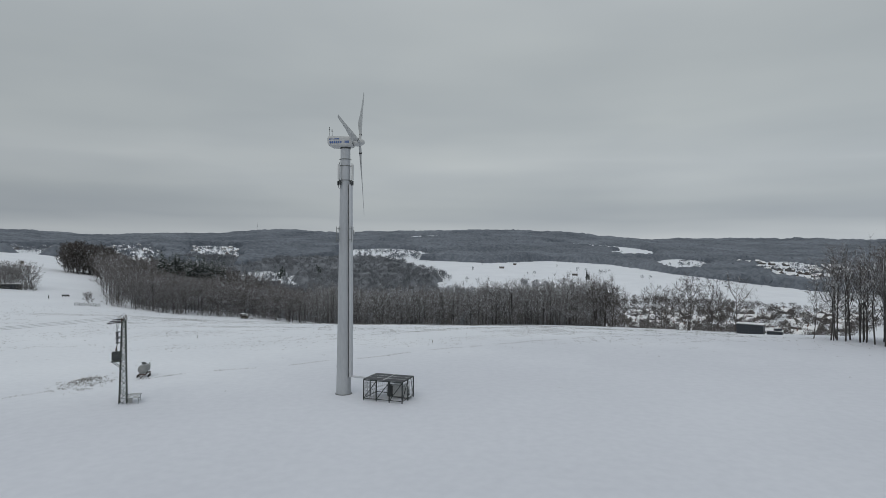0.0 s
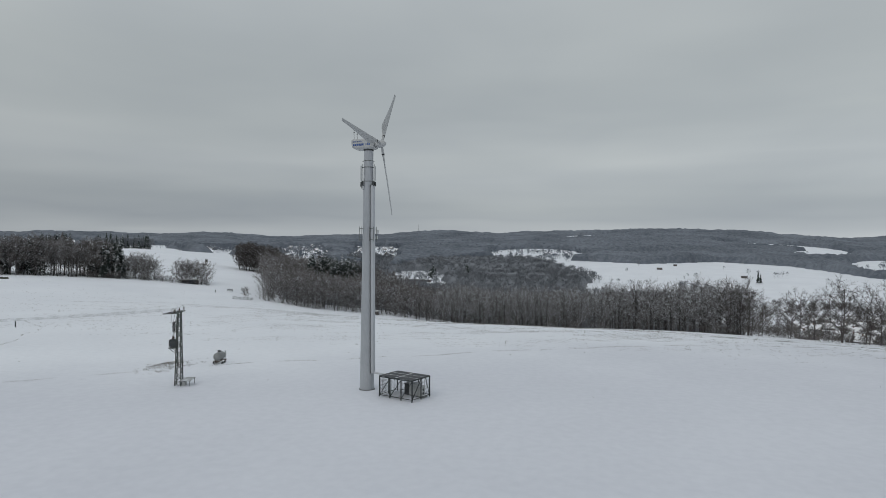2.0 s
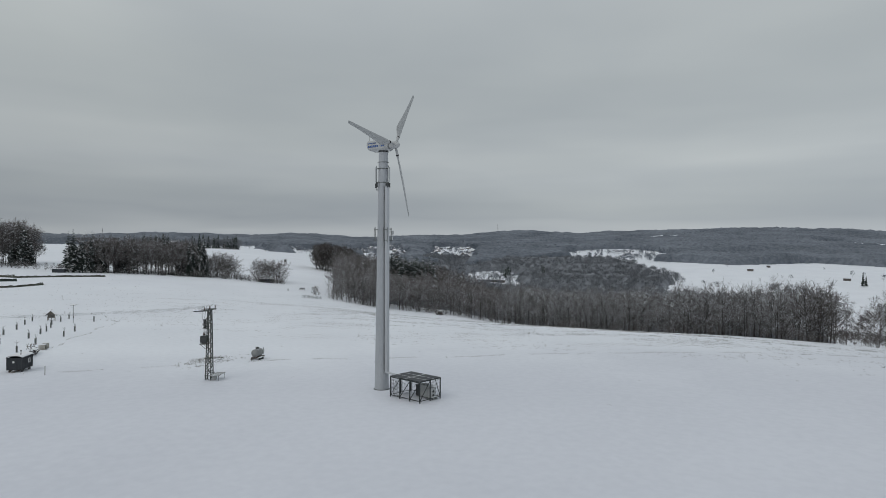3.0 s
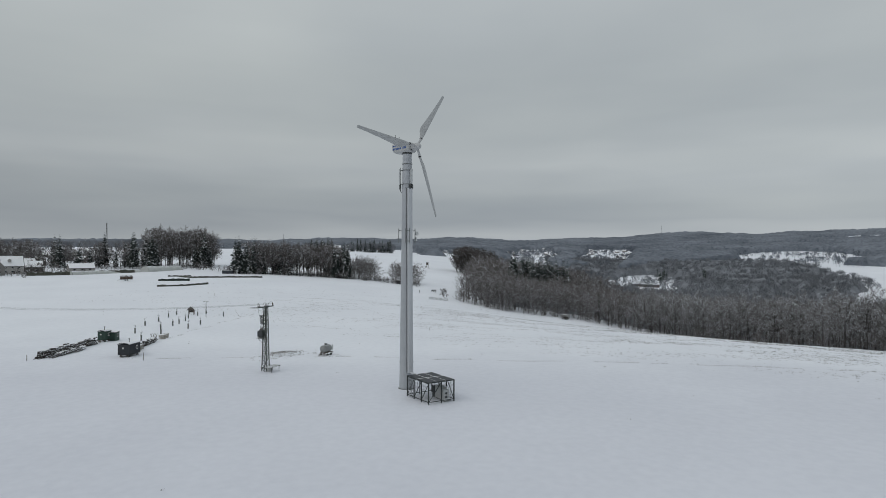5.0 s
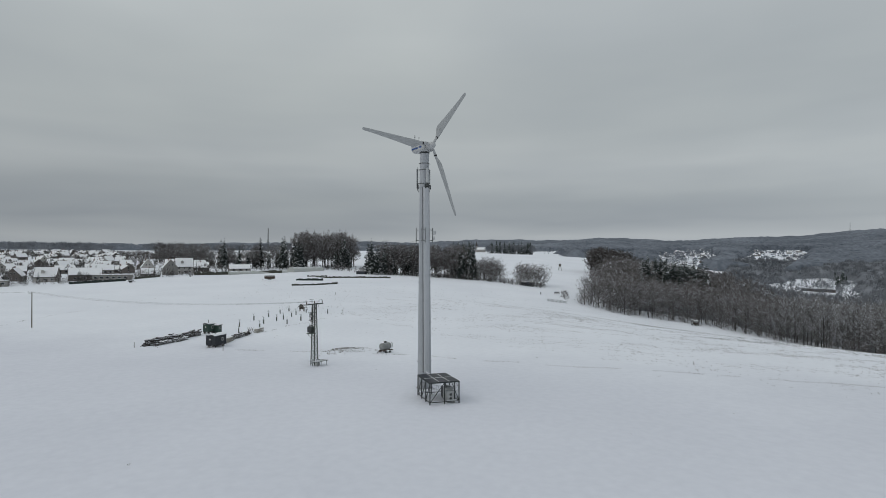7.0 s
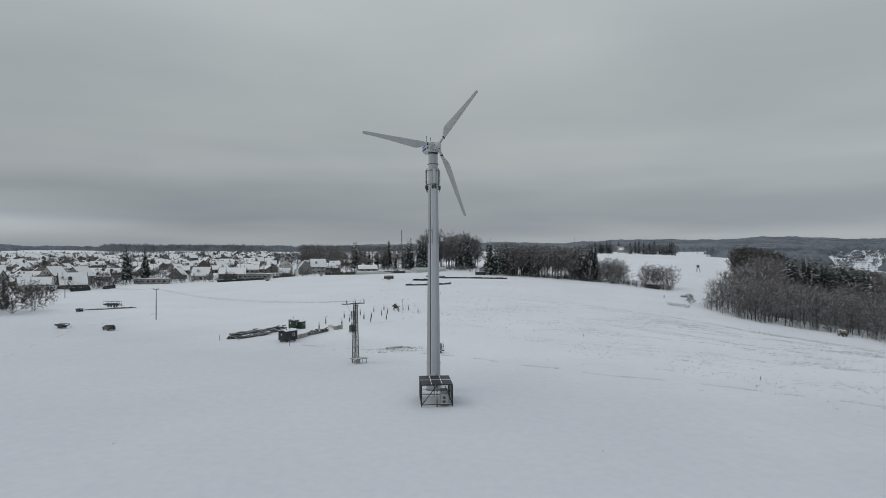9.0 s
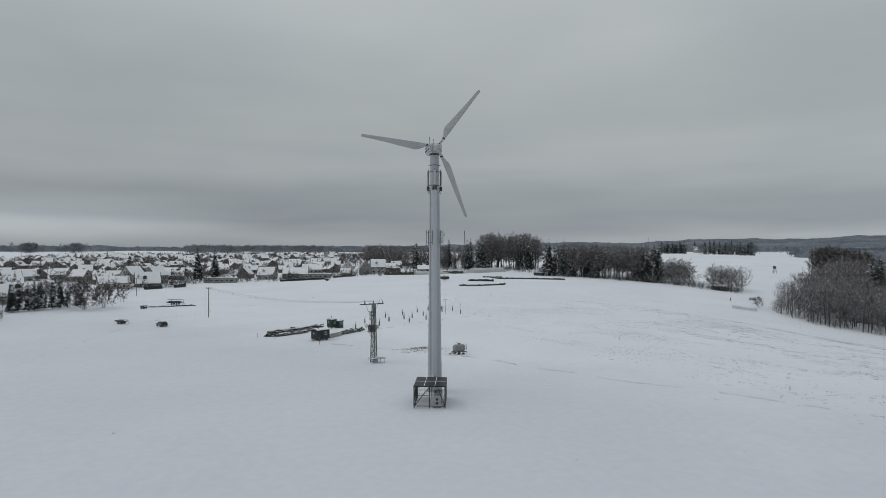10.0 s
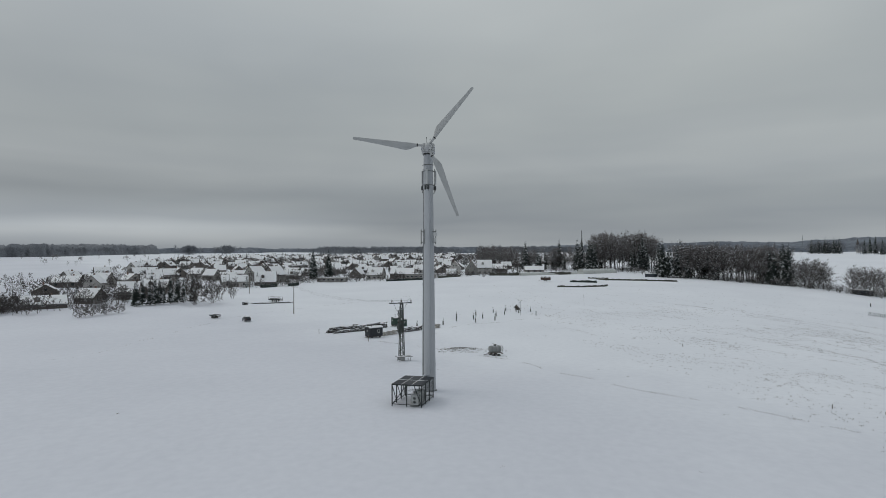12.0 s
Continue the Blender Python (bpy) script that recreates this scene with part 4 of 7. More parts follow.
def log_pile(name, label, x0, y0, x1, y1, height, rows, seed, r=(0.10, 0.22), span=3.0):
    """A long stack of round logs along a line, with snow lying on it."""
    rng = np.random.default_rng(seed)
    a, b = Vector((x0, y0, 0)), Vector((x1, y1, 0))
    d = (b - a).normalized()
    n = Vector((-d.y, d.x, 0))
    root = thing(name, label, "log pile", (x0 + x1) / 2, (y0 + y1) / 2, 0.0)
    base = root.matrix_world.translation
    total = (b - a).length
    stuff = Shape()
    levels = max(1, int(height / 0.27))
    for lev in range(levels):
        rows_here = max(1, int(round(rows * 4 * (1 - 0.6 * lev / levels))))
        for j in range(rows_here):
            t = rng.uniform(0, span * 0.5)
            while t < total:
                ln, rad = rng.uniform(span * 0.55, span), rng.uniform(*r)
                p = a + d * t
                w = (d + Vector(rng.normal(0, 0.07, 3))).normalized()
                c = p + n * ((j - (rows_here - 1) / 2) * 0.36 + rng.normal(0, 0.06)) + Vector((0, 0, height_at(p.x, p.y) + 0.12 + lev * 0.25)) - base
                if rng.random() < 0.93 - 0.25 * lev / levels:
                    stuff.tube([c - w * ln / 2, c + w * ln / 2], [rad, rad * 0.85], 7)
                t += ln * 0.85
    for i in range(int(total * 3)):
        t = rng.uniform(0, total)
        p = a + d * t
        g = height_at(p.x, p.y)
        level = rng.uniform(0, 1)
        hgt = height * (0.82 + 0.12 * math.sin(t * 0.6 + seed)) * level
        off = rng.uniform(-1, 1) * rows * (1.05 - level)
        w = d if rng.random() < 0.90 else (d * 0.5 + n).normalized()
        w = (w + Vector(rng.normal(0, 0.06, 3))).normalized()
        ln, rad = rng.uniform(span * 0.3, span), rng.uniform(*r)
        c = p + n * off + Vector((0, 0, g + rad + hgt)) - base
        stuff.tube([c - w * ln / 2, c + w * ln / 2], [rad, rad * 0.85], 7)
    k = part("logs", stuff, M_LOG, root, "stacked dark logs")
    k["kind"] = "stuff"
    caps = Shape()
    for i in range(int(total * 0.9)):
        t = rng.uniform(0, total)
        p = a + d * t + n * rng.uniform(-0.6, 0.6) * rows
        c = p + Vector((0, 0, height_at(p.x, p.y) + height * 0.9)) - base
        caps.box(c, (rng.uniform(0.5, 1.4), rng.uniform(0.3, 0.7), 0.12), pose(0, 0, 0, rng.normal(0, 8), rng.normal(0, 8), math.degrees(math.atan2(d.y, d.x)) + rng.normal(0, 12)), 0.7)
    k = part("snow_patches", caps, M_SNOWCAP, root, "snow lying on the logs")
    k["kind"] = "stuff"


log_pile("log_pile", "long pile of dark logs half covered in snow", -73.4, -21.8, -85.4, -7.0, 1.6, 0.9, 4)
log_pile("branch_heap", "heap of cut branches beside the log pile", -72.4, -20.0, -79.0, -11.8, 0.8, 0.7, 8, (0.06, 0.16))
log_pile("firewood_stack", "stacked firewood rows partly under snow", -72.0, -3.6, -78.6, 3.0, 1.25, 0.5, 12, (0.08, 0.16), 1.1)


def crate(x, y, turn, label):
    root = thing("pallet_crate", label, "crate", x, y, None, turn, "crates of firewood")
    s = Shape()
    for k in range(4):
        s.box((0, 0, 0.12 + 0.26 * k), (1.2, 1.0, 0.05))
    part("shelf_frame", s, M_TRIM, root)
    for i in (-1, 1):
        for j in (-1, 1):
            part("corner_post", Shape().box((i * 0.56, j * 0.46, 0.5), (0.08, 0.08, 1.1)), M_TRIM, root)
    for j in (-1, 1):
        for k in range(5):
            part("slat", Shape().box((0, j * 0.5, 0.15 + 0.2 * k), (1.2, 0.03, 0.1)), M_TRIM, root)
    part("snow_cap", Shape().box((0, 0, 1.1), (1.15, 0.95, 0.14), None, 0.8), M_SNOWCAP, root, bevel=0.04)


for cx, cy, ct in ((-66.6, -7.3, 40), (-68.2, -6.0, 44), (-69.8, -4.8, 40), (-81.0, 5.8, 30), (-82.6, 7.4, 52)):
    crate(cx, cy, ct, "pale wooden slatted crate filled with firewood and snow")


def bench_frame(x, y):
    root = thing("sawhorse", "wooden sawhorse frame beside the firewood", "sawhorse", x, y, None, 35)
    for xx in (-0.6, 0, 0.6):
        part("leg_cross", Shape().tube([(xx, -0.4, 0), (xx, 0.4, 1.2)], 0.05, 6).tube([(xx, 0.4, 0), (xx, -0.4, 1.2)], 0.05, 6), M_WOOD, root)
    part("beam", Shape().tube([(-0.8, 0, 0.6), (0.8, 0, 0.6)], 0.05, 6), M_WOOD, root)


bench_frame(-83.5, 5.0)


def stake(x, y, h, label, name="marker_stake", mat=None, r=0.06):
    root = thing(name, label, "post", x, y, None, 0, "stakes in the snow")
    part("shaft", Shape().tube([(0, 0, -0.3), (0, 0, h)], [r, r * 0.9], 7), mat or M_WOOD, root)
    part("snow_cap", Shape().tube([(0, 0, h), (0, 0, h + 0.05)], [r, r * 0.4], 7), M_SNOWCAP, root)


for sx, sy, sh in ((-72.0, -24.4, 1.2), (-55.5, -10.9, 1.5), (-91.0, -1.5, 2.0), (-44, 60, 0.7), (-140, 52, 1.1), (-187, 84, 1.4), (12, 52, 0.6)):
    stake(sx, sy, sh, "weathered wooden stake standing in the snow")


def sapling(x, y, seed):
    rng = random.Random(seed)
    root = thing("sapling", "young bare tree in a dark plastic guard", "sapling", x, y, None, rng.uniform(0, 360), "saplings planted in rows")
    part("guard", Shape().tube([(0, 0, -0.1), (0, 0, 1.3)], 0.17, 10), M_GUARD, root, "dark plastic tree guard")
    s = Shape().tube([(0, 0, 1.2), (0.05, 0.02, 1.7), (0.02, 0.0, 2.2)], [0.025, 0.018, 0.008], 5)
    for k in range(7):
        a, z = rng.uniform(0, 6.28), rng.uniform(1.4, 1.9)
        s.tube([(0.03, 0, z), (0.4 * math.cos(a), 0.4 * math.sin(a), z + 0.45)], [0.014, 0.005], 4)
    part("stem", s, M_BARK, root)
    part("stake", Shape().tube([(0.22, 0, -0.2), (0.22, 0, 1.6)], 0.03, 6), M_WOOD, root)


SAPLINGS = ((-82.5, 1.6), (-89, 9.5), (-96, 6.5), (-99, 14.5), (-104, 20.5), (-109.8, 15.7), (-107, 24.0), (-113.5, 29.5), (-117, 23.1), (-119, 33.5), (-125.5, 30.6), (-124, 39.5), (-128, 44.8), (-131.1, 36.2), (-101, 27.0), (-95, 20.0))
for k, (sx, sy) in enumerate(SAPLINGS):
    sapling(sx, sy, k)


def feeder_hut(x, y):
    root = thing("feeder_hut", "small wooden insect hotel with a steep snowy roof", "hut", x, y, None, 35)
    for i in (-1, 1):
        for j in (-1, 1):
            part("leg", Shape().box((i * 0.85, j * 0.35, 0.45), (0.12, 0.12, 1.1)), M_WOOD, root)
    part("body", Shape().box((0, 0, 1.25), (1.7, 0.7, 1.0)), M_WOOD, root)
    s = Shape()
    for k in range(3):
        for i in range(4):
            s.box((-0.6 + 0.4 * i, -0.37, 0.95 + 0.3 * k), (0.34, 0.05, 0.24))
    part("nesting_tray", s, M_LOG, root, "trays filled with reeds and drilled wood")
    for sgn in (-1, 1):
        m = pose(0, 0, 0, 0, sgn * 42, 0)
        r = part("roof_half", Shape().box((sgn * 0.68, 0, 2.05), (1.95, 1.2, 0.08), m), M_DARKBOX, root)
        part("roof_snow", Shape().box((sgn * 0.70, 0, 2.14), (1.7, 1.1, 0.07), m), M_SNOWCAP, r)
    part("gable", Shape().add([(-0.9, -0.3, 1.75), (0.9, -0.3, 1.75), (0, -0.3, 2.55), (-0.9, 0.3, 1.75), (0.9, 0.3, 1.75), (0, 0.3, 2.55)], [(0, 1, 2), (5, 4, 3), (0, 3, 4, 1), (1, 4, 5, 2), (2, 5, 3, 0)]), M_WOOD, root)


feeder_hut(-129.0, 40.2)


def solar_lamp(x, y):
    root = thing("solar_lamp", "tall thin solar lamp post beside the insect hotel", "lamp post", x, y, None, 20)
    part("pole", Shape().tube([(0, 0, -0.2), (0, 0, 5.0)], 0.07, 8), M_STEEL, root)
    part("lamp_panel", Shape().box((0, 0, 5.1), (1.5, 0.8, 0.06), pose(0, 0, 0, 14, 0, 0)), M_PANEL, root)
    part("panel_snow", Shape().box((0, 0, 5.16), (1.4, 0.7, 0.05), pose(0, 0, 0, 14, 0, 0)), M_SNOWCAP, root)
    part("battery_box", Shape().box((0.0, 0.12, 1.6), (0.25, 0.2, 0.5)), M_DARKBOX, root)
    part("lamp_head", Shape().box((0, -0.35, 4.3), (0.2, 0.6, 0.08)), M_DARKBOX, root)


solar_lamp(-117.9, 38.8)
stake(-116.5, 44.0, 1.6, "dark litter post beside the lamp", "litter_post", M_DARKBOX, 0.16)


# ---- car, trailers and racks on the far side ----
def parked_car(x, y, turn):
    root = thing("parked_car", "dark estate car parked on the snow", "car", x, y, None, turn)
    prof = ((-2.1, 0.35), (-2.15, 0.8), (-2.0, 0.95), (-1.75, 1.42), (-1.2, 1.48), (0.3, 1.45), (0.95, 0.98), (1.95, 0.82), (2.1, 0.6), (2.05, 0.35))
    verts, n = [], len(prof)
    for yy, tuck in ((-0.85, 1), (0.85, -1)):
        for xx, z in prof:
            verts.append((xx, yy + tuck * (0.2 if z > 1.1 else 0), z))
    faces = [tuple(range(n)), tuple(reversed(range(n, 2 * n)))] + [((k + 1) % n, k, n + k, n + (k + 1) % n) for k in range(n)]
    part("car_body", Shape().add(verts, faces), M_CARPAINT, root, "dark glossy body with some snow", bevel=0.05)
    for yy in (-1, 1):
        part("side_window", Shape().add([(-1.55, yy * 0.80, 1.0), (0.75, yy * 0.80, 1.0), (0.25, yy * 0.68, 1.38), (-1.35, yy * 0.68, 1.38)], [(0, 1, 2, 3)]), M_GLASS, root)
    part("windscreen", Shape().box((0.66, 0, 1.22), (0.03, 1.2, 0.62), pose(0, 0, 0, 0, -52, 0)), M_GLASS, root)
    part("rear_window", Shape().box((-1.93, 0, 1.2), (0.03, 1.2, 0.45), pose(0, 0, 0, 0, 28, 0)), M_GLASS, root)
    for yy in (-0.6, 0.6):
        part("headlight", Shape().box((2.05, yy, 0.68), (0.12, 0.35, 0.16)), M_ANTENNA, root, bevel=0.03)
        part("tail_light", Shape().box((-2.12, yy, 0.85), (0.08, 0.3, 0.2)), M_BRICK, root)
    part("roof_snow", Shape().box((-0.45, 0, 1.49), (1.4, 1.1, 0.05), None, 0.85), M_SNOWCAP, root)
    for xx in (-1.3, 1.3):
        for yy in (-0.75, 0.75):
            wheel(root, xx, yy, 0.32, 0.2)


parked_car(-102.3, -50.2, 208)


def flat_trailer(x, y, turn, label, L=3.2, stacked=False):
    root = thing("flatbed_trailer", label, "trailer", x, y, None, turn, "farm trailers")
    part("bed", Shape().box((0, 0, 0.85), (L, 1.7, 0.12)), M_DARKBOX, root)
    for yy in (-1, 1):
        part("side_board", Shape().box((0, yy * 0.83, 1.05), (L, 0.05, 0.26)), M_DARKBOX, root)
    part("bed_snow", Shape().box((0, 0, 0.97), (L - 0.1, 1.55, 0.1)), M_SNOWCAP, root)
    part("chassis", Shape().box((0, 0, 0.7), (L * 0.9, 0.9, 0.14)).tube([(L / 2, 0, 0.7), (L / 2 + 1.2, 0, 0.5)], 0.06, 6), M_RUST, root)
    for xx in ((-0.4, 0.4) if not stacked else (-1.1, 1.1)):
        for yy in (-0.75, 0.75):
            wheel(root, xx, yy, 0.36, 0.2)
    if stacked:
        for xx in (-L / 2, -L / 6, L / 6, L / 2):
            for yy in (-0.85, 0.85):
                part("stanchion", Shape().tube([(xx, yy, 0.8), (xx, yy, 2.1)], 0.05, 6), M_RUST, root)
        for yy in (-0.85, 0.85):
            part("top_rail", Shape().tube([(-L / 2, yy, 2.1), (L / 2, yy, 2.1)], 0.05, 6), M_RUST, root)
        part("load", Shape().box((0, 0, 1.25), (L * 0.9, 1.4, 0.5), None, 0.9), M_LOG, root, "load of timber under snow", bevel=0.08)


flat_trailer(-110.4, -62.0, 60, "small flatbed trailer with snow on its bed")
flat_trailer(-176.5, -55.8, 62, "long stake-sided farm trailer loaded with timber", 6.2, True)
flat_trailer(-322, 20, 70, "small trailer parked by the village gardens", 3.0)
log_pile("brush_strip", "low strip of brushwood half under snow", -171.5, -49.0, -163.0, -63.0, 0.5, 1.1, 31, (0.04, 0.10))
flat_trailer(-157.5, -64.0, 60, "low pallet trailer beside the brushwood", 1.8)


# ---- hedge rows and slab on the upper meadow ----
def hedge_row(name, label, pts, w, h, seed, mat=None):
    rng = np.random.default_rng(seed)
    root = thing(name, label, "hedge", pts[0][0], pts[0][1], 0.0, 0, "low hedges on the meadow")
    base = root.matrix_world.translation
    s = Shape()
    for (x0, y0), (x1, y1) in zip(pts, pts[1:]):
        ln = math.hypot(x1 - x0, y1 - y0)
        n = max(2, int(ln / 1.3))
        for k in range(n):
            t = (k + 0.5) / n
            x, y = x0 + (x1 - x0) * t, y0 + (y1 - y0) * t
            hh = h * rng.uniform(0.8, 1.15)
            s.box((x - base.x, y - base.y, height_at(x, y) + hh / 2 - 0.1), (ln / n * 1.15, w * rng.uniform(0.85, 1.15), hh), pose(0, 0, 0, 0, 0, math.degrees(math.atan2(y1 - y0, x1 - x0)) + rng.normal(0, 5)), 0.8)
    part("foliage", s, mat or M_HEDGE, root, bevel=0.12)


hedge_row("hedge_row", "low clipped hedge dusted with snow, on the meadow", ((-246.5, 88), (-243, 100), (-247, 116), (-252, 119)), 1.3, 1.0, 1)
hedge_row("hedge_row", "long low hedge dusted with snow, on the meadow", ((-304, 131), (-292.5, 133), (-285, 158), (-281, 176)), 1.3, 1.1, 2)
hedge_row("hedge_row", "short dark hedge on the snowy meadow", ((-281, 106), (-272, 120)), 1.5, 1.3, 3, M_FIR)
hedge_row("hedge_row", "thin low hedge dusted with snow", ((-312, 128), (-306, 140)), 0.9, 0.9, 4)


def polytunnel(x0, y0, x1, y1, r, label):
    cx, cy = (x0 + x1) / 2, (y0 + y1) / 2
    L = math.hypot(x1 - x0, y1 - y0)
    root = thing("polytunnel", label, "polytunnel", cx, cy, None, math.degrees(math.atan2(y1 - y0, x1 - x0)))
    n, m, verts, faces = 18, 9, [], []
    for i in range(n + 1):
        for k in range(m + 1):
            a = math.pi * k / m
            verts.append((-L / 2 + L * i / n, r * math.cos(a), -0.3 + (r * 0.95) * math.sin(a) + (0.04 if i % 2 else 0)))
    for i in range(n):
        for k in range(m):
            faces.append((i * (m + 1) + k, i * (m + 1) + k + 1, (i + 1) * (m + 1) + k + 1, (i + 1) * (m + 1) + k))
    faces += [tuple(range(m + 1)), tuple(n * (m + 1) + k for k in reversed(range(m + 1)))]
    part("cover", Shape().add(verts, faces), M_FOIL, root)
    for i in range(0, n + 1, 3):
        x = -L / 2 + L * i / n
        part("hoop", Shape().tube([(x, (r + 0.03) * math.cos(math.pi * k / 10), -0.3 + (r * 0.95 + 0.03) * math.sin(math.pi * k / 10)) for k in range(11)], 0.05, 5), M_STEEL, root)


polytunnel(-370, 141, -381, 172, 4.2, "long grey foil tunnel at the meadow's top edge")
polytunnel(-366, 92, -369, 137, 2.6, "low snow-covered foil tunnel at the meadow's top edge")


# ---- north side: wire pen, hay cart, post, high seat, black shed ----
def wire_pen():
    root = thing("sheep_hurdle", "row of pale metal hurdles standing in the snow", "hurdle", -159.0, 202.5, None, 41)
    for k in range(5):
        x = 2.2 * k
        s = Shape()
        for z in (0.15, 0.45, 0.75, 1.05, 1.35):
            s.tube([(x, 0, z), (x + 2.1, 0, z)], 0.045, 5)
        for xx in (x + 0.02, x + 0.7, x + 1.4, x + 2.08):
            s.tube([(xx, 0, -0.2), (xx, 0, 1.45)], 0.05, 5)
        ob = part("hurdle_panel", s, M_STEEL, root)
        ob.location.z = height_at(-159 + 0.755 * x, 202.5 + 0.656 * x) - root.matrix_world.translation.z


wire_pen()


def hay_cart(x, y):
    root = thing("farm_cart", "old roofed farm cart standing at the wood's edge", "cart", x, y, None, -10)
    part("bed", Shape().box((0, 0, 0.9), (3.6, 1.8, 0.2)), M_WOOD, root)
    for i in (-1, 1):
        for j in (-1, 1):
            part("corner_post", Shape().box((i * 1.7, j * 0.85, 1.7), (0.12, 0.12, 1.7)), M_WOOD, root)
    part("load", Shape().box((0.3, 0, 1.35), (2.6, 1.5, 0.8), None, 0.85), M_LOG, root, bevel=0.1)
    part("cart_roof", Shape().box((0, 0, 2.6), (4.0, 2.2, 0.12), pose(0, 0, 0, 0, 6, 0)), M_DARKBOX, root)
    part("roof_snow", Shape().box((0, 0, 2.7), (3.9, 2.1, 0.1), pose(0, 0, 0, 0, 6, 0)), M_SNOWCAP, root)
    part("drawbar", Shape().tube([(1.8, 0, 0.7), (4.6, 0.3, 0.2)], 0.08, 6), M_RUST, root)
    for xx in (-1.1, 1.1):
        for yy in (-0.9, 0.9):
            wheel(root, xx, yy, 0.5, 0.2)


hay_cart(-88.3, 233.5)
stake(-188, 228.5, 1.6, "dark wooden post with a salt lick on top", "salt_lick_post", M_DARKBOX, 0.22)


def feed_rack(x, y):
    root = thing("hay_rack", "low dark hay rack on the snow", "rack", x, y, None, 20)
    part("rack_body", Shape().box((0, 0, 0.9), (3.4, 1.3, 0.5), None, 0.9), M_LOG, root)
    for i in (-1.5, 0, 1.5):
        for j in (-0.55, 0.55):
            part("leg", Shape().box((i, j, 0.35), (0.14, 0.14, 0.9)), M_WOOD, root)
    part("rack_roof", Shape().box((0, 0, 1.5), (3.6, 1.6, 0.1)), M_DARKBOX, root)


feed_rack(-190, 246)


def high_seat(x, y):
    root = thing("high_seat", "wooden hunting high seat on four legs", "high seat", x, y, None, 30)
    for i in (-1, 1):
        for j in (-1, 1):
            part("leg", Shape().tube([(i * 1.5, j * 1.5, -0.2), (i * 0.8, j * 0.8, 4.0)], 0.1, 6), M_WOOD, root)
    part("cabin", Shape().box((0, 0, 5.0), (2.0, 2.0, 2.2)), M_WOOD, root)
    part("cabin_roof", Shape().box((0, 0, 6.2), (2.4, 2.4, 0.14), pose(0, 0, 0, 8, 0, 0)), M_DARKBOX, root)
    part("window_slot", Shape().box((0.3, -1.01, 5.4), (1.4, 0.04, 0.5)), M_BLACK, root)
    s = Shape()
    for e in (-0.3, 0.3):
        s.tube([(e, -2.4, 0), (e, -1.0, 4.0)], 0.05, 6)
    for k in range(9):
        s.tube([(-0.3, -2.4 + 0.155 * k, 0.3 + 0.44 * k), (0.3, -2.4 + 0.155 * k, 0.3 + 0.44 * k)], 0.04, 5)
    part("ladder", s, M_WOOD, root)


high_seat(-318, 397)


def field_shed(x, y, turn, L, W, H, label, name="field_shed"):
    root = thing(name, label, "shed", x, y, None, turn)
    part("wall", Shape().box((0, 0, H / 2 - 0.6), (L, W, H + 1.2)), M_SHEDWALL, root)
    s = Shape()
    for k in range(int(L / 0.5)):
        s.box((-L / 2 + 0.25 + 0.5 * k, -W / 2 - 0.02, H / 2 - 0.3), (0.06, 0.04, H + 0.5))
    part("wall_rib", s, M_SHEDWALL, root)
    part("eaves_trim", Shape().box((0, 0, H + 0.05), (L + 0.3, W + 0.3, 0.16)), M_STEEL, root)
    part("roof_snow", Shape().box((0, 0, H + 0.2), (L + 0.2, W + 0.2, 0.16)), M_SNOWCAP, root, bevel=0.04)
    part("door_leaf", Shape().box((L * 0.2, -W / 2 - 0.04, 1.1), (2.4, 0.05, 2.3)), M_SHEDWALL, root)


field_shed(121.8, 121.8, -36, 8.2, 5.0, 3.4, "black-blue metal shed with snow on its flat roof")
field_shed(127.9, 117.6, -36, 4.6, 3.0, 1.2, "low dark lean-to beside the shed", "lean_to")
field_shed(-230, 260, 24, 8.5, 5.0, 2.6, "low dark barn behind bare bushes", "field_barn")
field_shed(-324, 178, 40, 7.0, 4.0, 2.2, "small dark hut at the grove's corner", "field_barn")


# ---- withered grass ----
def tufts(name, label, centre, spread_, n, seed, size=(0.25, 0.6), shape_fn=None, each=7, broad=1.0):
    """Thin bent blades standing out of the snow."""
    rng = np.random.default_rng(seed)
    x = rng.normal(0, 1, n) * spread_[0] + centre[0]
    y = rng.normal(0, 1, n) * spread_[1] + centre[1]
    if shape_fn is not None:
        keep = shape_fn(x, y, rng)
        x, y = x[keep], y[keep]
    z = heights(x, y)
    m = len(x)
    x, y, z = (np.repeat(v, each) for v in (x, y, z))
    k = m * each
    x, y = x + rng.normal(0, 0.16, k), y + rng.normal(0, 0.16, k)
    h = rng.uniform(*size, k)
    a = rng.uniform(0, 2 * np.pi, k)
    w = broad * rng.uniform(0.012, 0.03, k)
    lean = rng.uniform(0.1, 0.8, k) * h
    b = rng.uniform(0, 2 * np.pi, k)
    v = np.empty((k, 3, 3))
    v[:, 0] = np.column_stack([x - np.cos(a) * w, y - np.sin(a) * w, z - 0.03])
    v[:, 1] = np.column_stack([x + np.cos(a) * w, y + np.sin(a) * w, z - 0.03])
    v[:, 2] = np.column_stack([x + np.cos(b) * lean, y + np.sin(b) * lean, z + h])
    me = big_mesh(name, v.reshape(-1, 3), np.arange(3 * k).reshape(-1, 3), M_GRASS)
    tagged(new(name, me), label, "grass", kind="stuff")


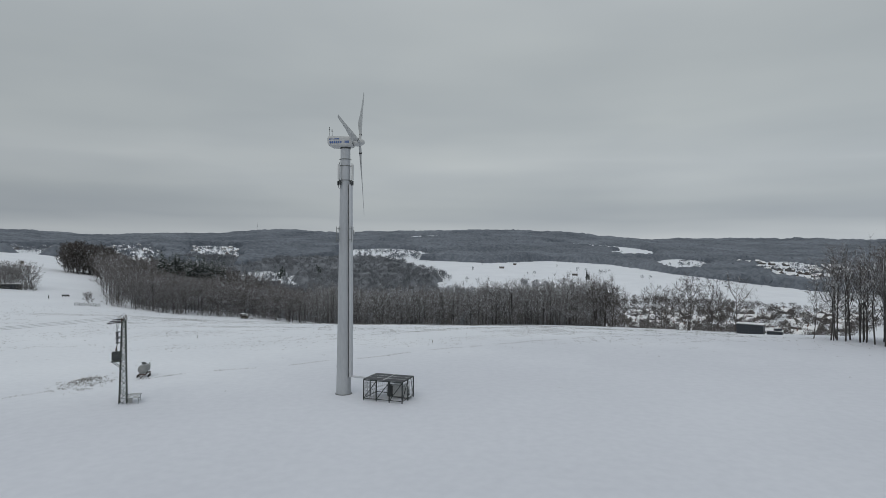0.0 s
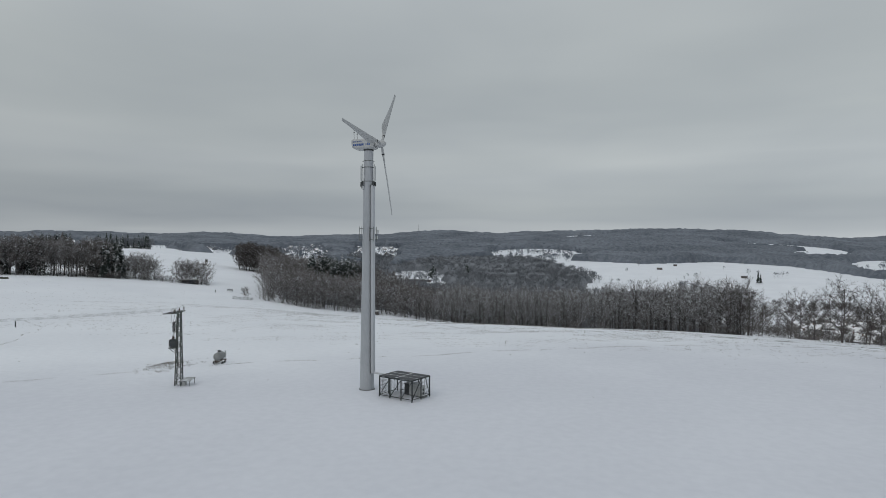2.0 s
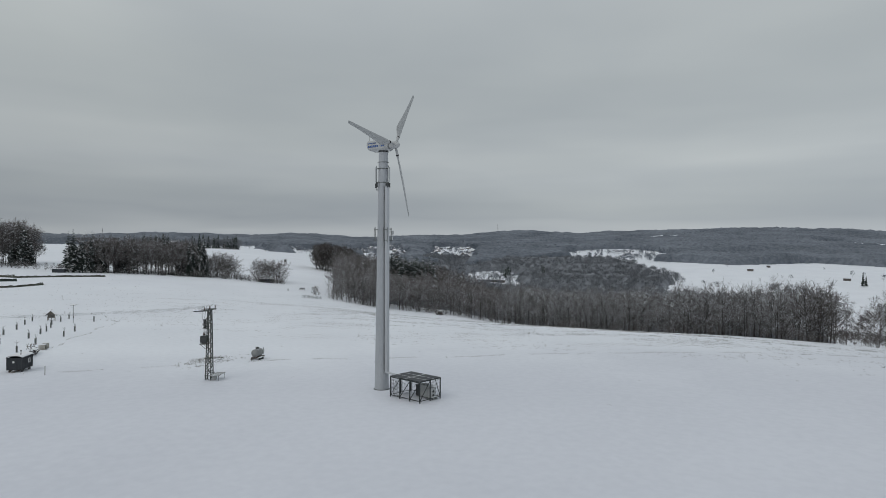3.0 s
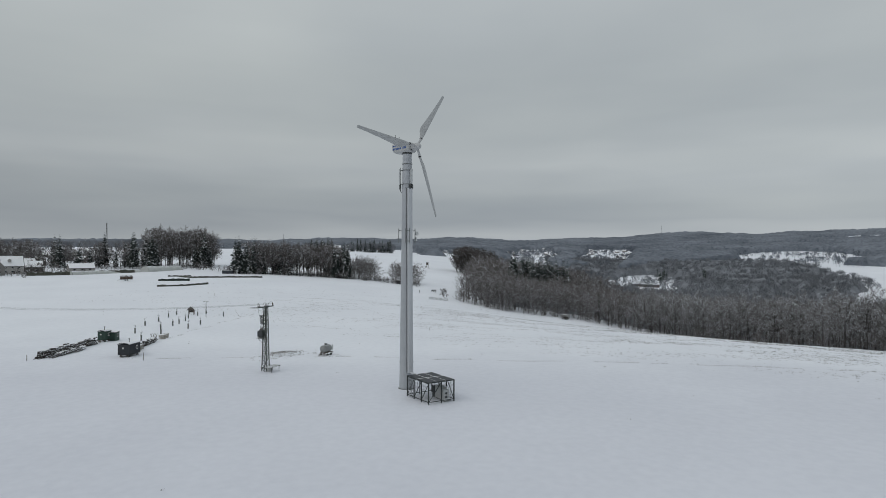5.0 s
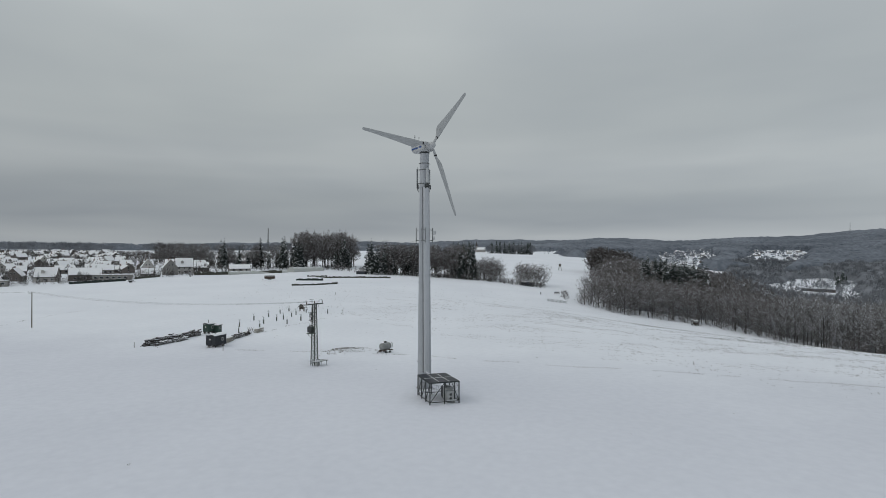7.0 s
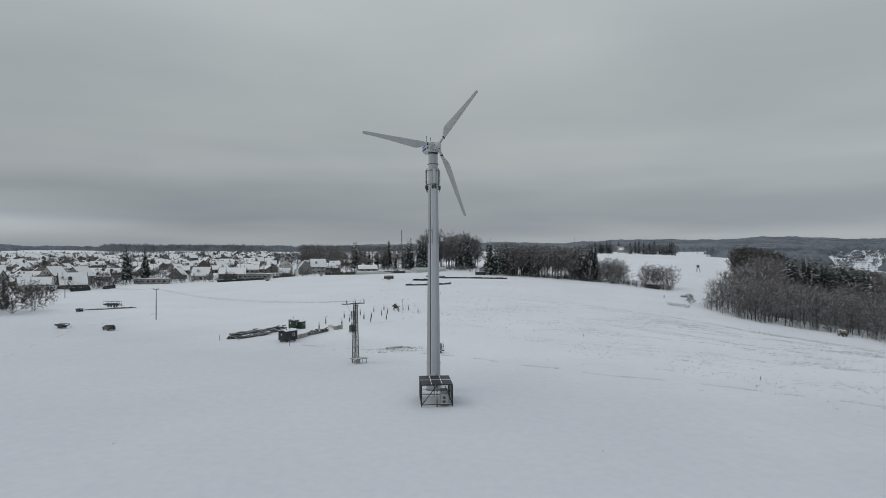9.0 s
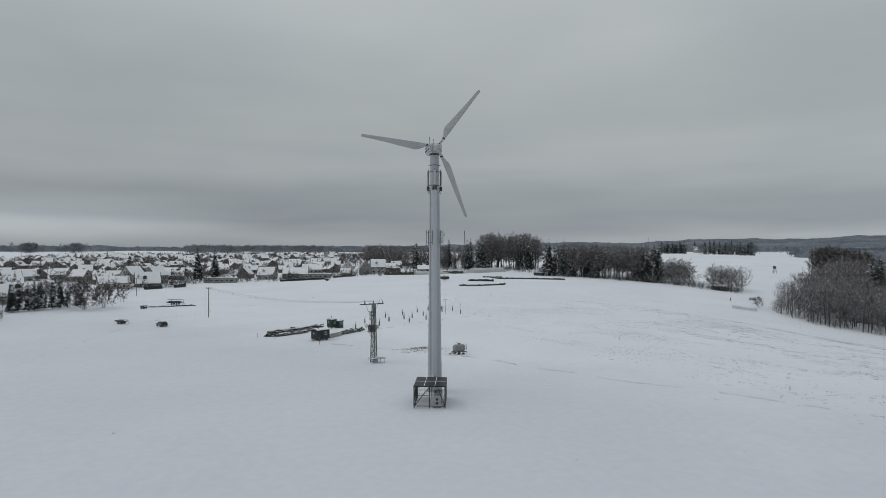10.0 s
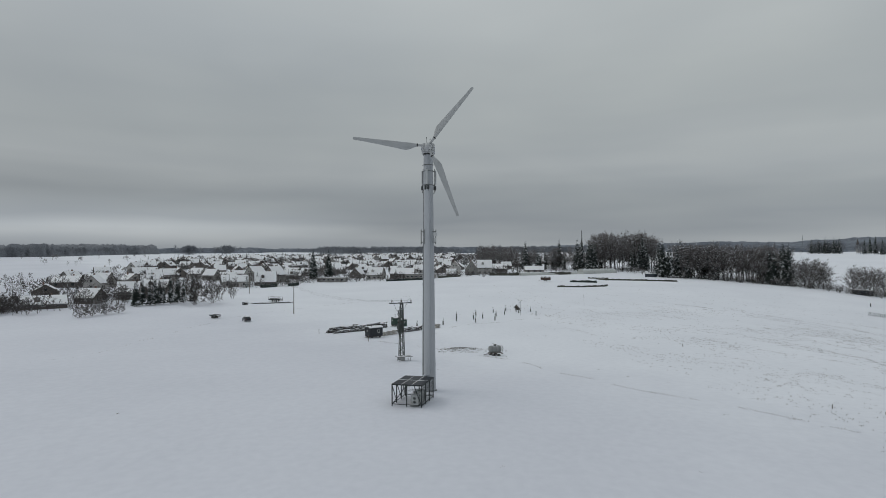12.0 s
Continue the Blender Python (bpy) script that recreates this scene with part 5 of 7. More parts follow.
tufts("weed_patch", "tall withered weeds on a low snowy mound", (-41.2, 10.0), (1.5, 2.9), 170, 1, (0.08, 0.32), None, 7, 1.2)
tufts("weed_patch", "withered weeds along the mound's foot", (-38.6, 9.0), (0.6, 3.6), 70, 5, (0.06, 0.22), None, 7, 1.2)


def along_paths(x, y, rng):
    """Grass shows in uneven patches drawn out along the old mowing lines."""
    u, v = 0.90 * x + 0.44 * y, -0.44 * x + 0.90 * y
    patch = np.array([noise.noise((p / 30, q / 9, 2.0)) + 0.7 * noise.noise((p / 8, q / 2.6, 5.0)) for p, q in zip(u, v)])
    clean = (y > 42 + 0.05 * x) | (rng.random(len(x)) < 0.04)
    return clean & (rng.random(len(x)) < np.clip(0.17 + 1.5 * patch, 0.03, 0.9))


tufts("stubble", "withered grass poking through the snow", (-55, 108), (75, 52), 36000, 2, (0.05, 0.16), along_paths, 4, 2.2)
tufts("stubble", "withered grass poking through the snow near the wood", (30, 122), (55, 38), 22000, 3, (0.05, 0.16), along_paths, 4, 2.2)


def track_grass(pts, width, n, seed, size):
    rng = np.random.default_rng(seed)
    pts = np.array(pts, float)
    seg = np.hypot(*(pts[1:] - pts[:-1]).T)
    u = rng.uniform(0, seg.sum(), n)
    edges = np.concatenate([[0], np.cumsum(seg)])
    x = np.interp(u, edges, pts[:, 0]) + rng.normal(0, width, n) + 0.5 * np.sin(u * 0.35)
    y = np.interp(u, edges, pts[:, 1]) + rng.normal(0, width, n) + 0.5 * np.cos(u * 0.27)
    gap = np.array([noise.noise((v / 6.0, seed, 1.0)) for v in u]) > -0.05
    x, y = x[gap], y[gap]
    blades_at(x, y, seed, size)


def blades_at(x, y, seed, size):
    rng = np.random.default_rng(seed + 100)
    z = heights(x, y)
    k = len(x)
    h, a, b = rng.uniform(*size, k), rng.uniform(0, 6.28, k), rng.uniform(0, 6.28, k)
    w = rng.uniform(0.015, 0.04, k)
    v = np.empty((k, 3, 3))
    v[:, 0] = np.column_stack([x - np.cos(a) * w, y - np.sin(a) * w, z - 0.03])
    v[:, 1] = np.column_stack([x + np.cos(a) * w, y + np.sin(a) * w, z - 0.03])
    v[:, 2] = np.column_stack([x + np.cos(b) * h * 0.5, y + np.sin(b) * h * 0.5, z + h])
    me = big_mesh("track_grass", v.reshape(-1, 3), np.arange(3 * k).reshape(-1, 3), M_GRASS)
    tagged(new("track_grass", me), "withered grass along a snowed-in track", "grass", kind="stuff")

track_grass(((-60, -12), (-47, 0), (-31, 16.5), (-19, 21), (-1, 28), (11.5, 39), (44, 62), (91, 95)), 0.25, 3000, 1, (0.06, 0.22))
track_grass(((-170, 111), (-137, 140), (-95, 155), (-27, 155)), 0.5, 3000, 2, (0.06, 0.22))
track_grass(((-82, 8), (-110, 46), (-135, 60)), 0.2, 900, 3, (0.06, 0.2))
track_grass(((-30, -77), (-39, -67), (-75, -63), (-110, -58), (-165, -30), (-210, 10)), 0.3, 1200, 4, (0.05, 0.18))
track_grass(((60, 110), (85, 118), (110, 108)), 0.6, 1600, 5, (0.1, 0.35))

# ---- trees ----
def spike(p, q, r, n=3):
    """A tapering twig as a thin pyramid."""
    p, q = np.array(p, float), np.array(q, float)
    d = (q - p) / (np.linalg.norm(q - p) + 1e-9)
    u = np.cross(d, (0, 0, 1.0) if abs(d[2]) < 0.9 else (1.0, 0, 0))
    u /= np.linalg.norm(u)
    w = np.cross(d, u)
    ring = [p + r * (u * math.cos(2 * math.pi * k / n) + w * math.sin(2 * math.pi * k / n)) for k in range(n)]
    return ring + [q], [(k, (k + 1) % n, n) for k in range(n)]


class Twigs:
    def __init__(self):
        self.v, self.f = [], []

    def add(self, vf):
        k = len(self.v)
        self.v += list(vf[0])
        self.f += [tuple(i + k for i in f) for f in vf[1]]

    def limb(self, pts, radii, n=4):
        """A bent limb that tapers from point to point."""
        for (p, q), (r0, r1) in zip(zip(pts, pts[1:]), zip(radii, radii[1:])):
            p, q = np.array(p, float), np.array(q, float)
            d = (q - p) / (np.linalg.norm(q - p) + 1e-9)
            u = np.cross(d, (0, 0, 1.0) if abs(d[2]) < 0.9 else (1.0, 0, 0))
            u /= np.linalg.norm(u)
            w = np.cross(d, u)
            ring = [(math.cos(2 * math.pi * k / n), math.sin(2 * math.pi * k / n)) for k in range(n)]
            vs = [p + r0 * (u * c + w * s) for c, s in ring] + [q + r1 * (u * c + w * s) for c, s in ring]
            fs = []
            for k in range(n):
                j = (k + 1) % n
                fs += [(k, j, n + j), (k, n + j, n + k)]
            self.add((vs, fs))

    def arrays(self):
        return np.array(self.v, np.float32), np.array(self.f, np.int32)


def fir_tree(seed, H=20.0, width=0.17, whorls=22, each=8, only=None):
    """A conifer: a straight stem with drooping whorls of boughs."""
    rng = np.random.default_rng(seed)
    trunk, crown = Twigs(), Twigs()
    trunk.limb([(0, 0, -0.4), (0, 0, H * 0.97)], (0.014 * H, 0.01), 5)
    for i in range(whorls):
        h = 0.10 + 0.89 * (i / whorls) ** 0.9
        reach = width * H * (1 - h) ** 0.8 * rng.uniform(0.8, 1.12) + 0.10
        for j in range(each):
            a = 2 * math.pi * (j + 0.5 * (i % 2)) / each + rng.normal(0, 0.2)
            l = reach * rng.uniform(0.72, 1.15)
            u, s = np.array((math.cos(a), math.sin(a), 0)), np.array((-math.sin(a), math.cos(a), 0))
            p = np.array((0, 0, h * H))
            m = p + u * l * 0.55 + np.array((0, 0, -0.10 * l))
            q = p + u * l + np.array((0, 0, -0.38 * l + rng.normal(0, 0.08 * l)))
            w = l * 0.26 + 0.12
            d = np.array((0, 0, 0.22 * l))
            crown.add(([p, m - s * w - d, q, m + s * w - d, m + np.array((0, 0, 0.06 * l))], [(0, 1, 4), (1, 2, 4), (2, 3, 4), (3, 0, 4)]))
    if only:
        return (trunk if only == "trunk" else crown).arrays()
    both = Twigs()
    for t in (trunk, crown):
        both.add((t.v, t.f))
    return both.arrays()


def rough_tree(seed, H=18.0):
    """A conifer for the far slopes: a stem and ragged tiers."""
    rng = np.random.default_rng(seed)
    t = Twigs()
    t.add(spike((0, 0, -1), (0, 0, H * 0.95), 0.16, 3))
    for i in range(6):
        h = 0.12 + 0.8 * i / 6
        w = 0.2 * H * (1 - h) + 0.2
        ring = [np.array((math.cos(a) * w * rng.uniform(0.7, 1.2), math.sin(a) * w * rng.uniform(0.7, 1.2), h * H - 0.3 * w)) for a in np.linspace(0, 2 * math.pi, 6)[:-1]]
        t.add((ring + [np.array((0, 0, (h + 0.24) * H))], [(k, (k + 1) % 5, 5) for k in range(5)]))
    return t.arrays()


def spikes(p, q, r):
    """Many tapering branches at once, each a thin three-sided pyramid."""
    d = (q - p) / (np.linalg.norm(q - p, axis=1, keepdims=True) + 1e-9)
    u = np.cross(d, np.where(np.abs(d[:, 2:3]) < 0.9, (0, 0, 1.0), (1.0, 0, 0)))
    u /= np.linalg.norm(u, axis=1, keepdims=True)
    w = np.cross(d, u)
    r = np.broadcast_to(np.asarray(r, float).reshape(-1, 1), (len(p), 1))
    ring = [p + r * (u * math.cos(a) + w * math.sin(a)) for a in (0, 2.094, 4.189)]
    v = np.stack(ring + [q], 1).reshape(-1, 3)
    f = np.array(((0, 1, 3), (1, 2, 3), (2, 0, 3)))[None] + 4 * np.arange(len(p))[:, None, None]
    return v, f.reshape(-1, 3)


def crowned_tree(seed, H=17.0, width=0.27, low=0.16, limbs=11, subs=4, twigs=7, wide=0.028, stems=1, bent=True, lift_=0.12):
    """A leafless tree whose limbs fan out of the stem to an uneven dome, with branches and fine twigs. Wood is face set 0, twigs 1."""
    rng = np.random.default_rng(seed)
    wood = Twigs()
    foot = np.zeros((stems, 3))
    tops = np.zeros((stems, 3))
    for i in range(stems):
        lean = rng.normal(0, 0.02 + 0.10 * (stems > 1), 2) * H
        foot[i] = (*(rng.normal(0, 0.03, 2) * H * (stems > 1)), -0.4)
        tops[i] = (foot[i, 0] + lean[0], foot[i, 1] + lean[1], H * 0.84)
        r0 = (0.0078 * H + 0.04) / math.sqrt(stems)
        mid = (foot[i] + tops[i]) / 2 + np.array((*rng.normal(0, 0.012 * H, 2), 0))
        wood.limb([foot[i], mid, tops[i]], (r0, r0 * 0.66, r0 * 0.2), 4 if stems == 1 else 3)
    middle = low + 0.42 * (1 - low)
    radii = np.array((width, width, 1 - middle)) * H
    k = np.arange(limbs)
    stem = k % stems
    az = 2.4 * k + rng.normal(0, 0.35, limbs)
    share = (k + rng.uniform(0.1, 0.9, limbs)) / limbs
    el = np.radians(-12 + 92 * share ** 1.1)
    way = np.column_stack([np.cos(az) * np.cos(el), np.sin(az) * np.cos(el), np.sin(el)])
    lump = rng.uniform(0.72, 1.02, (limbs, 1))
    end = np.array((0, 0, middle * H)) + way * radii * lump + (foot + tops)[stem] * (0.35, 0.35, 0)
    h = np.clip(low * 0.8 + (0.74 - low * 0.8) * share, 0.02, 0.78)[:, None]
    start = foot[stem] + (tops - foot)[stem] * h / 0.84
    sag = (start + end) / 2 + (end - start) * (0.12, 0.12, -0.08) + rng.normal(0, 0.012 * H, (limbs, 3))
    r1 = 0.0045 * H * (1.25 - 0.6 * share) + 0.014
    if bent:
        for i in range(limbs):
            wood.limb([start[i], sag[i], end[i]], (r1[i], r1[i] * 0.7, 0.012), 3)
    v0, f0 = wood.arrays()
    parts = [(v0, f0, 0)]
    if not bent:
        parts.append((*spikes(start, end, r1), 0))
    # branches off the limbs
    i = np.repeat(np.arange(limbs), subs)
    t = rng.uniform(0.30, 0.98, (len(i), 1))
    p = np.where(t < 0.5, start[i] + (sag - start)[i] * 2 * t, sag[i] + (end - sag)[i] * (2 * t - 1)) if bent else start[i] + (end - start)[i] * t
    d = (end - start)[i] / (np.linalg.norm((end - start)[i], axis=1, keepdims=True) + 1e-9)
    d = d + 0.8 * rng.normal(0, 1, d.shape) + (0, 0, lift_)
    d /= np.linalg.norm(d, axis=1, keepdims=True)
    q = p + d * H * rng.uniform(0.09, 0.20, (len(i), 1))
    # nothing grows far beyond the dome
    out = np.sqrt((((q - (0, 0, middle * H)) / (radii * 1.08)) ** 2).sum(1, keepdims=True))
    q = np.where(out > 1, p + (q - p) / out ** 1.5, q)
    parts.append((*spikes(p, q, 0.0013 * H + 0.006), 0))
    # twigs
    j = np.repeat(np.arange(len(p)), twigs)
    t = rng.uniform(0.15, 1.0, (len(j), 1))
    s0 = p[j] + (q - p)[j] * t
    e = (q - p)[j] / (np.linalg.norm((q - p)[j], axis=1, keepdims=True) + 1e-9) + 0.8 * rng.normal(0, 1, (len(j), 3)) + (0, 0, lift_ * 0.6)
    e /= np.linalg.norm(e, axis=1, keepdims=True)
    s1 = s0 + e * H * rng.uniform(0.045, 0.105, (len(j), 1))
    side = np.cross(e, rng.normal(0, 1, (len(j), 3)))
    side *= wide * rng.uniform(0.6, 1.3, (len(j), 1)) / (np.linalg.norm(side, axis=1, keepdims=True) + 1e-9)
    tv = np.stack([s0 - side, s0 + side, s1], 1).reshape(-1, 3)
    parts.append((tv, np.arange(len(tv)).reshape(-1, 3), 1))
    vs, fs, ms, n = [], [], [], 0
    for v, f, m in parts:
        vs.append(v)
        fs.append(f + n)
        ms.append(np.full(len(f), m))
        n += len(v)
    return np.concatenate(vs).astype(np.float32), np.concatenate(fs).astype(np.int32), np.concatenate(ms)


def far_tree(seed, H=14.0, width=0.36, sprays=60, wide=0.3):
    """A leafless tree for far woods: a stem and coarse sprays that end on an uneven dome."""
    rng = np.random.default_rng(seed)
    t = Twigs()
    t.add(spike((0, 0, -0.4), (*rng.normal(0, 0.02 * H, 2), H * 0.86), 0.011 * H + 0.05, 3))
    v0, f0 = t.arrays()
    d = rng.normal(0, 1, (sprays, 3))
    d[:, 2] += 0.3
    d /= np.linalg.norm(d, axis=1, keepdims=True)
    reach = np.array((width, width, 0.42)) * H * rng.uniform(0.8, 1.0, (sprays, 1))
    q = np.array((0, 0, 0.54 * H)) + d * reach
    q[:, 2] = np.maximum(q[:, 2], 0.06 * H)
    p = q - d * reach * rng.uniform(0.35, 0.65, (sprays, 1)) - (0, 0, 0.05 * H) + rng.normal(0, 0.03 * H, (sprays, 3))
    side = rng.normal(0, 1, (sprays, 3))
    side *= wide * rng.uniform(0.6, 1.3, (sprays, 1)) / np.linalg.norm(side, axis=1, keepdims=True)
    tv = np.stack([p - side, p + side, q], 1).reshape(-1, 3)
    return np.concatenate([v0, tv]).astype(np.float32), np.concatenate([f0, np.arange(len(tv)).reshape(-1, 3) + len(v0)]).astype(np.int32)


def wave_noise(p, size, seed=0):
    """Smooth unevenness from a few crossing waves, about -0.5 to 0.5."""
    rng = np.random.default_rng(1000 + seed)
    out = np.zeros(len(p))
    for k in range(6):
        a, f = rng.uniform(0, 2 * np.pi), rng.uniform(0.6, 1.9) * 2 * np.pi / (3.0 * size)
        out += np.sin((p[:, 0] * np.cos(a) + p[:, 1] * np.sin(a)) * f + rng.uniform(0, 6.3)) / 6
    return out


def canopy(name, label, mask, b0, b1, r0, r1, cell, H, mat, seed):
    """The closed crowns of a distant wood: an uneven sheet of crowns over the ground, coming down to it at the wood's edge."""
    rng = np.random.default_rng(seed)
    a = np.radians(np.linspace(b0, b1, 60))
    xs = np.concatenate([r0 * np.sin(a), r1 * np.sin(a)])
    ys = np.concatenate([r0 * np.cos(a), r1 * np.cos(a)])
    gx, gy = np.arange(xs.min() - cell, xs.max() + 2 * cell, cell), np.arange(ys.min() - cell, ys.max() + 2 * cell, cell)
    x, y = np.meshgrid(gx, gy, indexing="ij")
    x, y = x + rng.uniform(-0.36, 0.36, x.shape) * cell, y + rng.uniform(-0.36, 0.36, y.shape) * cell
    flatp = np.column_stack([x.ravel(), y.ravel()])
    b, r = np.degrees(np.arctan2(x, y)).ravel(), np.hypot(x, y).ravel()
    inside = (b > b0) & (b < b1) & (r > r0) & (r < r1)
    ok = np.zeros(len(flatp), bool)
    sel = np.where(inside)[0]
    ok[sel] = mask(flatp[sel], b[sel], r[sel])
    z = heights(flatp[:, 0], flatp[:, 1]) + np.where(ok, H * rng.uniform(0.62, 1.2, len(flatp)) * (1 + 0.35 * wave_noise(flatp, 75, seed)), -0.5)
    nx, ny = x.shape
    ids = np.arange(nx * ny).reshape(nx, ny)
    q = np.stack([ids[:-1, :-1], ids[1:, :-1], ids[1:, 1:], ids[:-1, 1:]], -1).reshape(-1, 4)
    q = q[ok[q].any(1)]
    tris = np.concatenate([q[:, (0, 1, 2)], q[:, (0, 2, 3)]])
    used, back_ = np.unique(tris, return_inverse=True)
    me = big_mesh(name, np.column_stack([flatp, z])[used], back_.reshape(-1, 3), mat)
    return tagged(new(name, me), label, "woodland", kind="stuff")


def plant(name, label, category, templates, places, mat, sizes, seed=1, kind="stuff", twig=None):
    """Sets one of the templates at every place, turned and scaled, in one mesh; twig: the material of the fine twigs."""
    rng = np.random.default_rng(seed)
    places = np.asarray(places, float)
    z = heights(places[:, 0], places[:, 1])
    pick = rng.integers(0, len(templates), len(places))
    allv, allf, allm, k = [], [], [], 0
    for i, (tv, tf, *tm) in enumerate(templates):
        sel = np.where(pick == i)[0]
        if not len(sel):
            continue
        a = rng.uniform(0, 2 * np.pi, len(sel))
        s = rng.uniform(*sizes, len(sel))
        wide = s * rng.uniform(0.85, 1.2, len(sel))
        c, d = np.cos(a) * wide, np.sin(a) * wide
        x = tv[None, :, 0] * c[:, None] - tv[None, :, 1] * d[:, None] + places[sel, 0][:, None]
        y = tv[None, :, 0] * d[:, None] + tv[None, :, 1] * c[:, None] + places[sel, 1][:, None]
        zz = tv[None, :, 2] * s[:, None] + z[sel][:, None]
        allv.append(np.stack([x, y, zz], -1).reshape(-1, 3))
        allf.append((tf[None] + (np.arange(len(sel)) * len(tv))[:, None, None] + k).reshape(-1, 3))
        allm.append(np.tile(tm[0] if tm else np.zeros(len(tf), int), len(sel)))
        k += len(sel) * len(tv)
    me = big_mesh(name, np.concatenate(allv), np.concatenate(allf), mat)
    if twig:
        me.materials.append(twig)
        me.polygons.foreach_set("material_index", np.concatenate(allm).astype(np.int32))
    return tagged(new(name, me), label, category, kind=kind)


def polar(b, r):
    return np.column_stack([r * np.sin(np.radians(b)), r * np.cos(np.radians(b))])


def spread_over(b0, b1, near, far, step, seed, keep=1.0):
    """Places between two bearings and two distances (numbers, or functions of the bearing), about step metres apart."""
    rng = np.random.default_rng(seed)
    if not callable(near):
        n_ = near
        near = lambda b: np.full_like(b, n_)
    if not callable(far):
        f_ = far
        far = lambda b: np.full_like(b, f_)
    grid = np.linspace(b0, b1, 60)
    rmin, rmax = near(grid).min(), far(grid).max()
    area = radians(b1 - b0) * (rmax ** 2 - rmin ** 2) / 2
    n = int(area / step ** 2)
    b = rng.uniform(b0, b1, n)
    r = np.sqrt(rng.uniform(rmin ** 2, rmax ** 2, n))
    ok = (r > near(b)) & (r < far(b)) & (rng.random(n) < keep)
    return polar(b[ok], r[ok])


def soft_noise(p, size, seed=0):
    return np.array([noise.noise((x / size + seed * 7.3, y / size - seed * 3.1, seed)) for x, y in p])


WOOD = [crowned_tree(10 + i, 17, 0.34 + 0.02 * i, 0.12, 13, 5, 9, 0.038) for i in range(6)]
MIDWOOD = [crowned_tree(20 + i, 17, 0.37, 0.18, 9, 4, 9, 0.060, bent=False) for i in range(6)]
DEEPWOOD = [crowned_tree(30 + i, 17, 0.34, 0.25, 6, 4, 7, 0.12, bent=False) for i in range(6)]
LONE = [crowned_tree(40 + i, 19, 0.27 + 0.03 * i, 0.24, 14, 5, 11, 0.034) for i in range(5)]
GROVE = [crowned_tree(50 + i, 24, 0.22 + 0.025 * i, 0.20, 12, 5, 10, 0.085) for i in range(5)]
COPSE = [crowned_tree(60 + i, 15, 0.40, 0.08, 12, 5, 11, 0.042, 2) for i in range(4)]
SLIM = [crowned_tree(65 + i, 23, 0.13, 0.34, 10, 4, 9, 0.036, bent=False, lift_=0.4) for i in range(5)]
SHRUB = [crowned_tree(150 + i, 5, 0.50, 0.03, 9, 3, 8, 0.055, 4, False) for i in range(5)]
GARDEN = [crowned_tree(170 + i, 8, 0.42, 0.08, 8, 4, 7, 0.11, 1, False) for i in range(6)]
SPRUCE = [fir_tree(70 + i, 22) for i in range(4)]
ROUGH_FIR = [rough_tree(110 + i) for i in range(3)]
FARFUZZ = [far_tree(160 + i) for i in range(6)]
FARSMALL = [far_tree(180 + i, 12, 0.40, 22, 0.55) for i in range(5)]
GARDENFAR = [far_tree(190 + i, 8, 0.44, 64, 0.155) for i in range(6)]

EDGE_B = np.array((-37, -35.5, -33, -28.7, -20, -13, -1.9, 6.6, 17.8, 29, 38, 48))
EDGE_R = np.array((300, 283, 259, 246, 260, 238, 216, 203, 192, 178, 176, 172), float)
DEEP_R = np.array((560, 560, 560, 540, 440, 310, 290, 270, 250, 215, 205, 190), float)


def edge(b):
    return np.interp(b, EDGE_B, EDGE_R)


def deep(b):
    return np.interp(b, EDGE_B, DEEP_R)


# the wood below the meadow: well-seen margin, then its depth; it is taller towards the east
def crown_size(p):
    return 0.92 + 0.22 * np.clip((np.degrees(np.arctan2(p[:, 0], p[:, 1])) + 16) / 8, 0, 1)


def wood_band(name, label, templates, b0, b1, near, far, step, seed, sizes):
    places = spread_over(b0, b1, near, far, step, seed)
    tall = crown_size(places) > 1.02
    for sel, k, twigs in ((~tall, 0.95, M_TWIG), (tall, 1.13, M_RIME)):
        if sel.any():
            plant(name, label, "woodland", templates, places[sel], M_BARK, (sizes[0] * k, sizes[1] * k), seed + 1, twig=twigs)


wood_band("woodland_margin", "bare grey-brown broadleaf wood with frosted branches", WOOD, -34.4, 27, edge, lambda b: edge(b) + 26, 4.9, 1, (0.72, 1.18))
wood_band("woodland_depth", "bare frosted woodland falling away to the valley", MIDWOOD, -34.0, 25, lambda b: edge(b) + 24, lambda b: np.minimum(edge(b) + 90, deep(b)), 5.8, 3, (1.0, 1.22))
plant("woodland_interior", "frosted brown woodland on the hillside", "woodland", DEEPWOOD, spread_over(-33.4, 12, lambda b: np.minimum(edge(b) + 80, deep(b)), deep, 6.4, 5), M_BARK, (1.0, 1.28), 6, twig=M_TWIG)
plant("undergrowth", "brown frosted undergrowth along the wood", "bushes", SHRUB, np.concatenate([spread_over(-35.0, 30, lambda b: edge(b) - 1.5, lambda b: edge(b) + 7, 3.0, 7, 0.85), spread_over(-34.5, 27, lambda b: edge(b) + 7, lambda b: edge(b) + 26, 5.2, 70)]), M_TWIG, (0.55, 1.35), 8, twig=M_TWIG)
rngp = np.random.default_rng(5)
fa, fr = rngp.uniform(0, 2 * np.pi, 75), np.sqrt(rngp.uniform(0, 1, 75))
plant("fir_stand", "snow-dusted dark firs in the wood", "fir trees", SPRUCE, np.column_stack([-153 + 21 * fr * np.cos(fa), 322 + 22 * fr * np.sin(fa)]), M_FIR, (1.2, 1.5), 9)
CLUMP = [crowned_tree(90 + i, 27, 0.28, 0.05, 14, 5, 10, 0.15, bent=False) for i in range(3)]
ca, cr = rngp.uniform(0, 2 * np.pi, 100), np.sqrt(rngp.uniform(0, 1, 100))
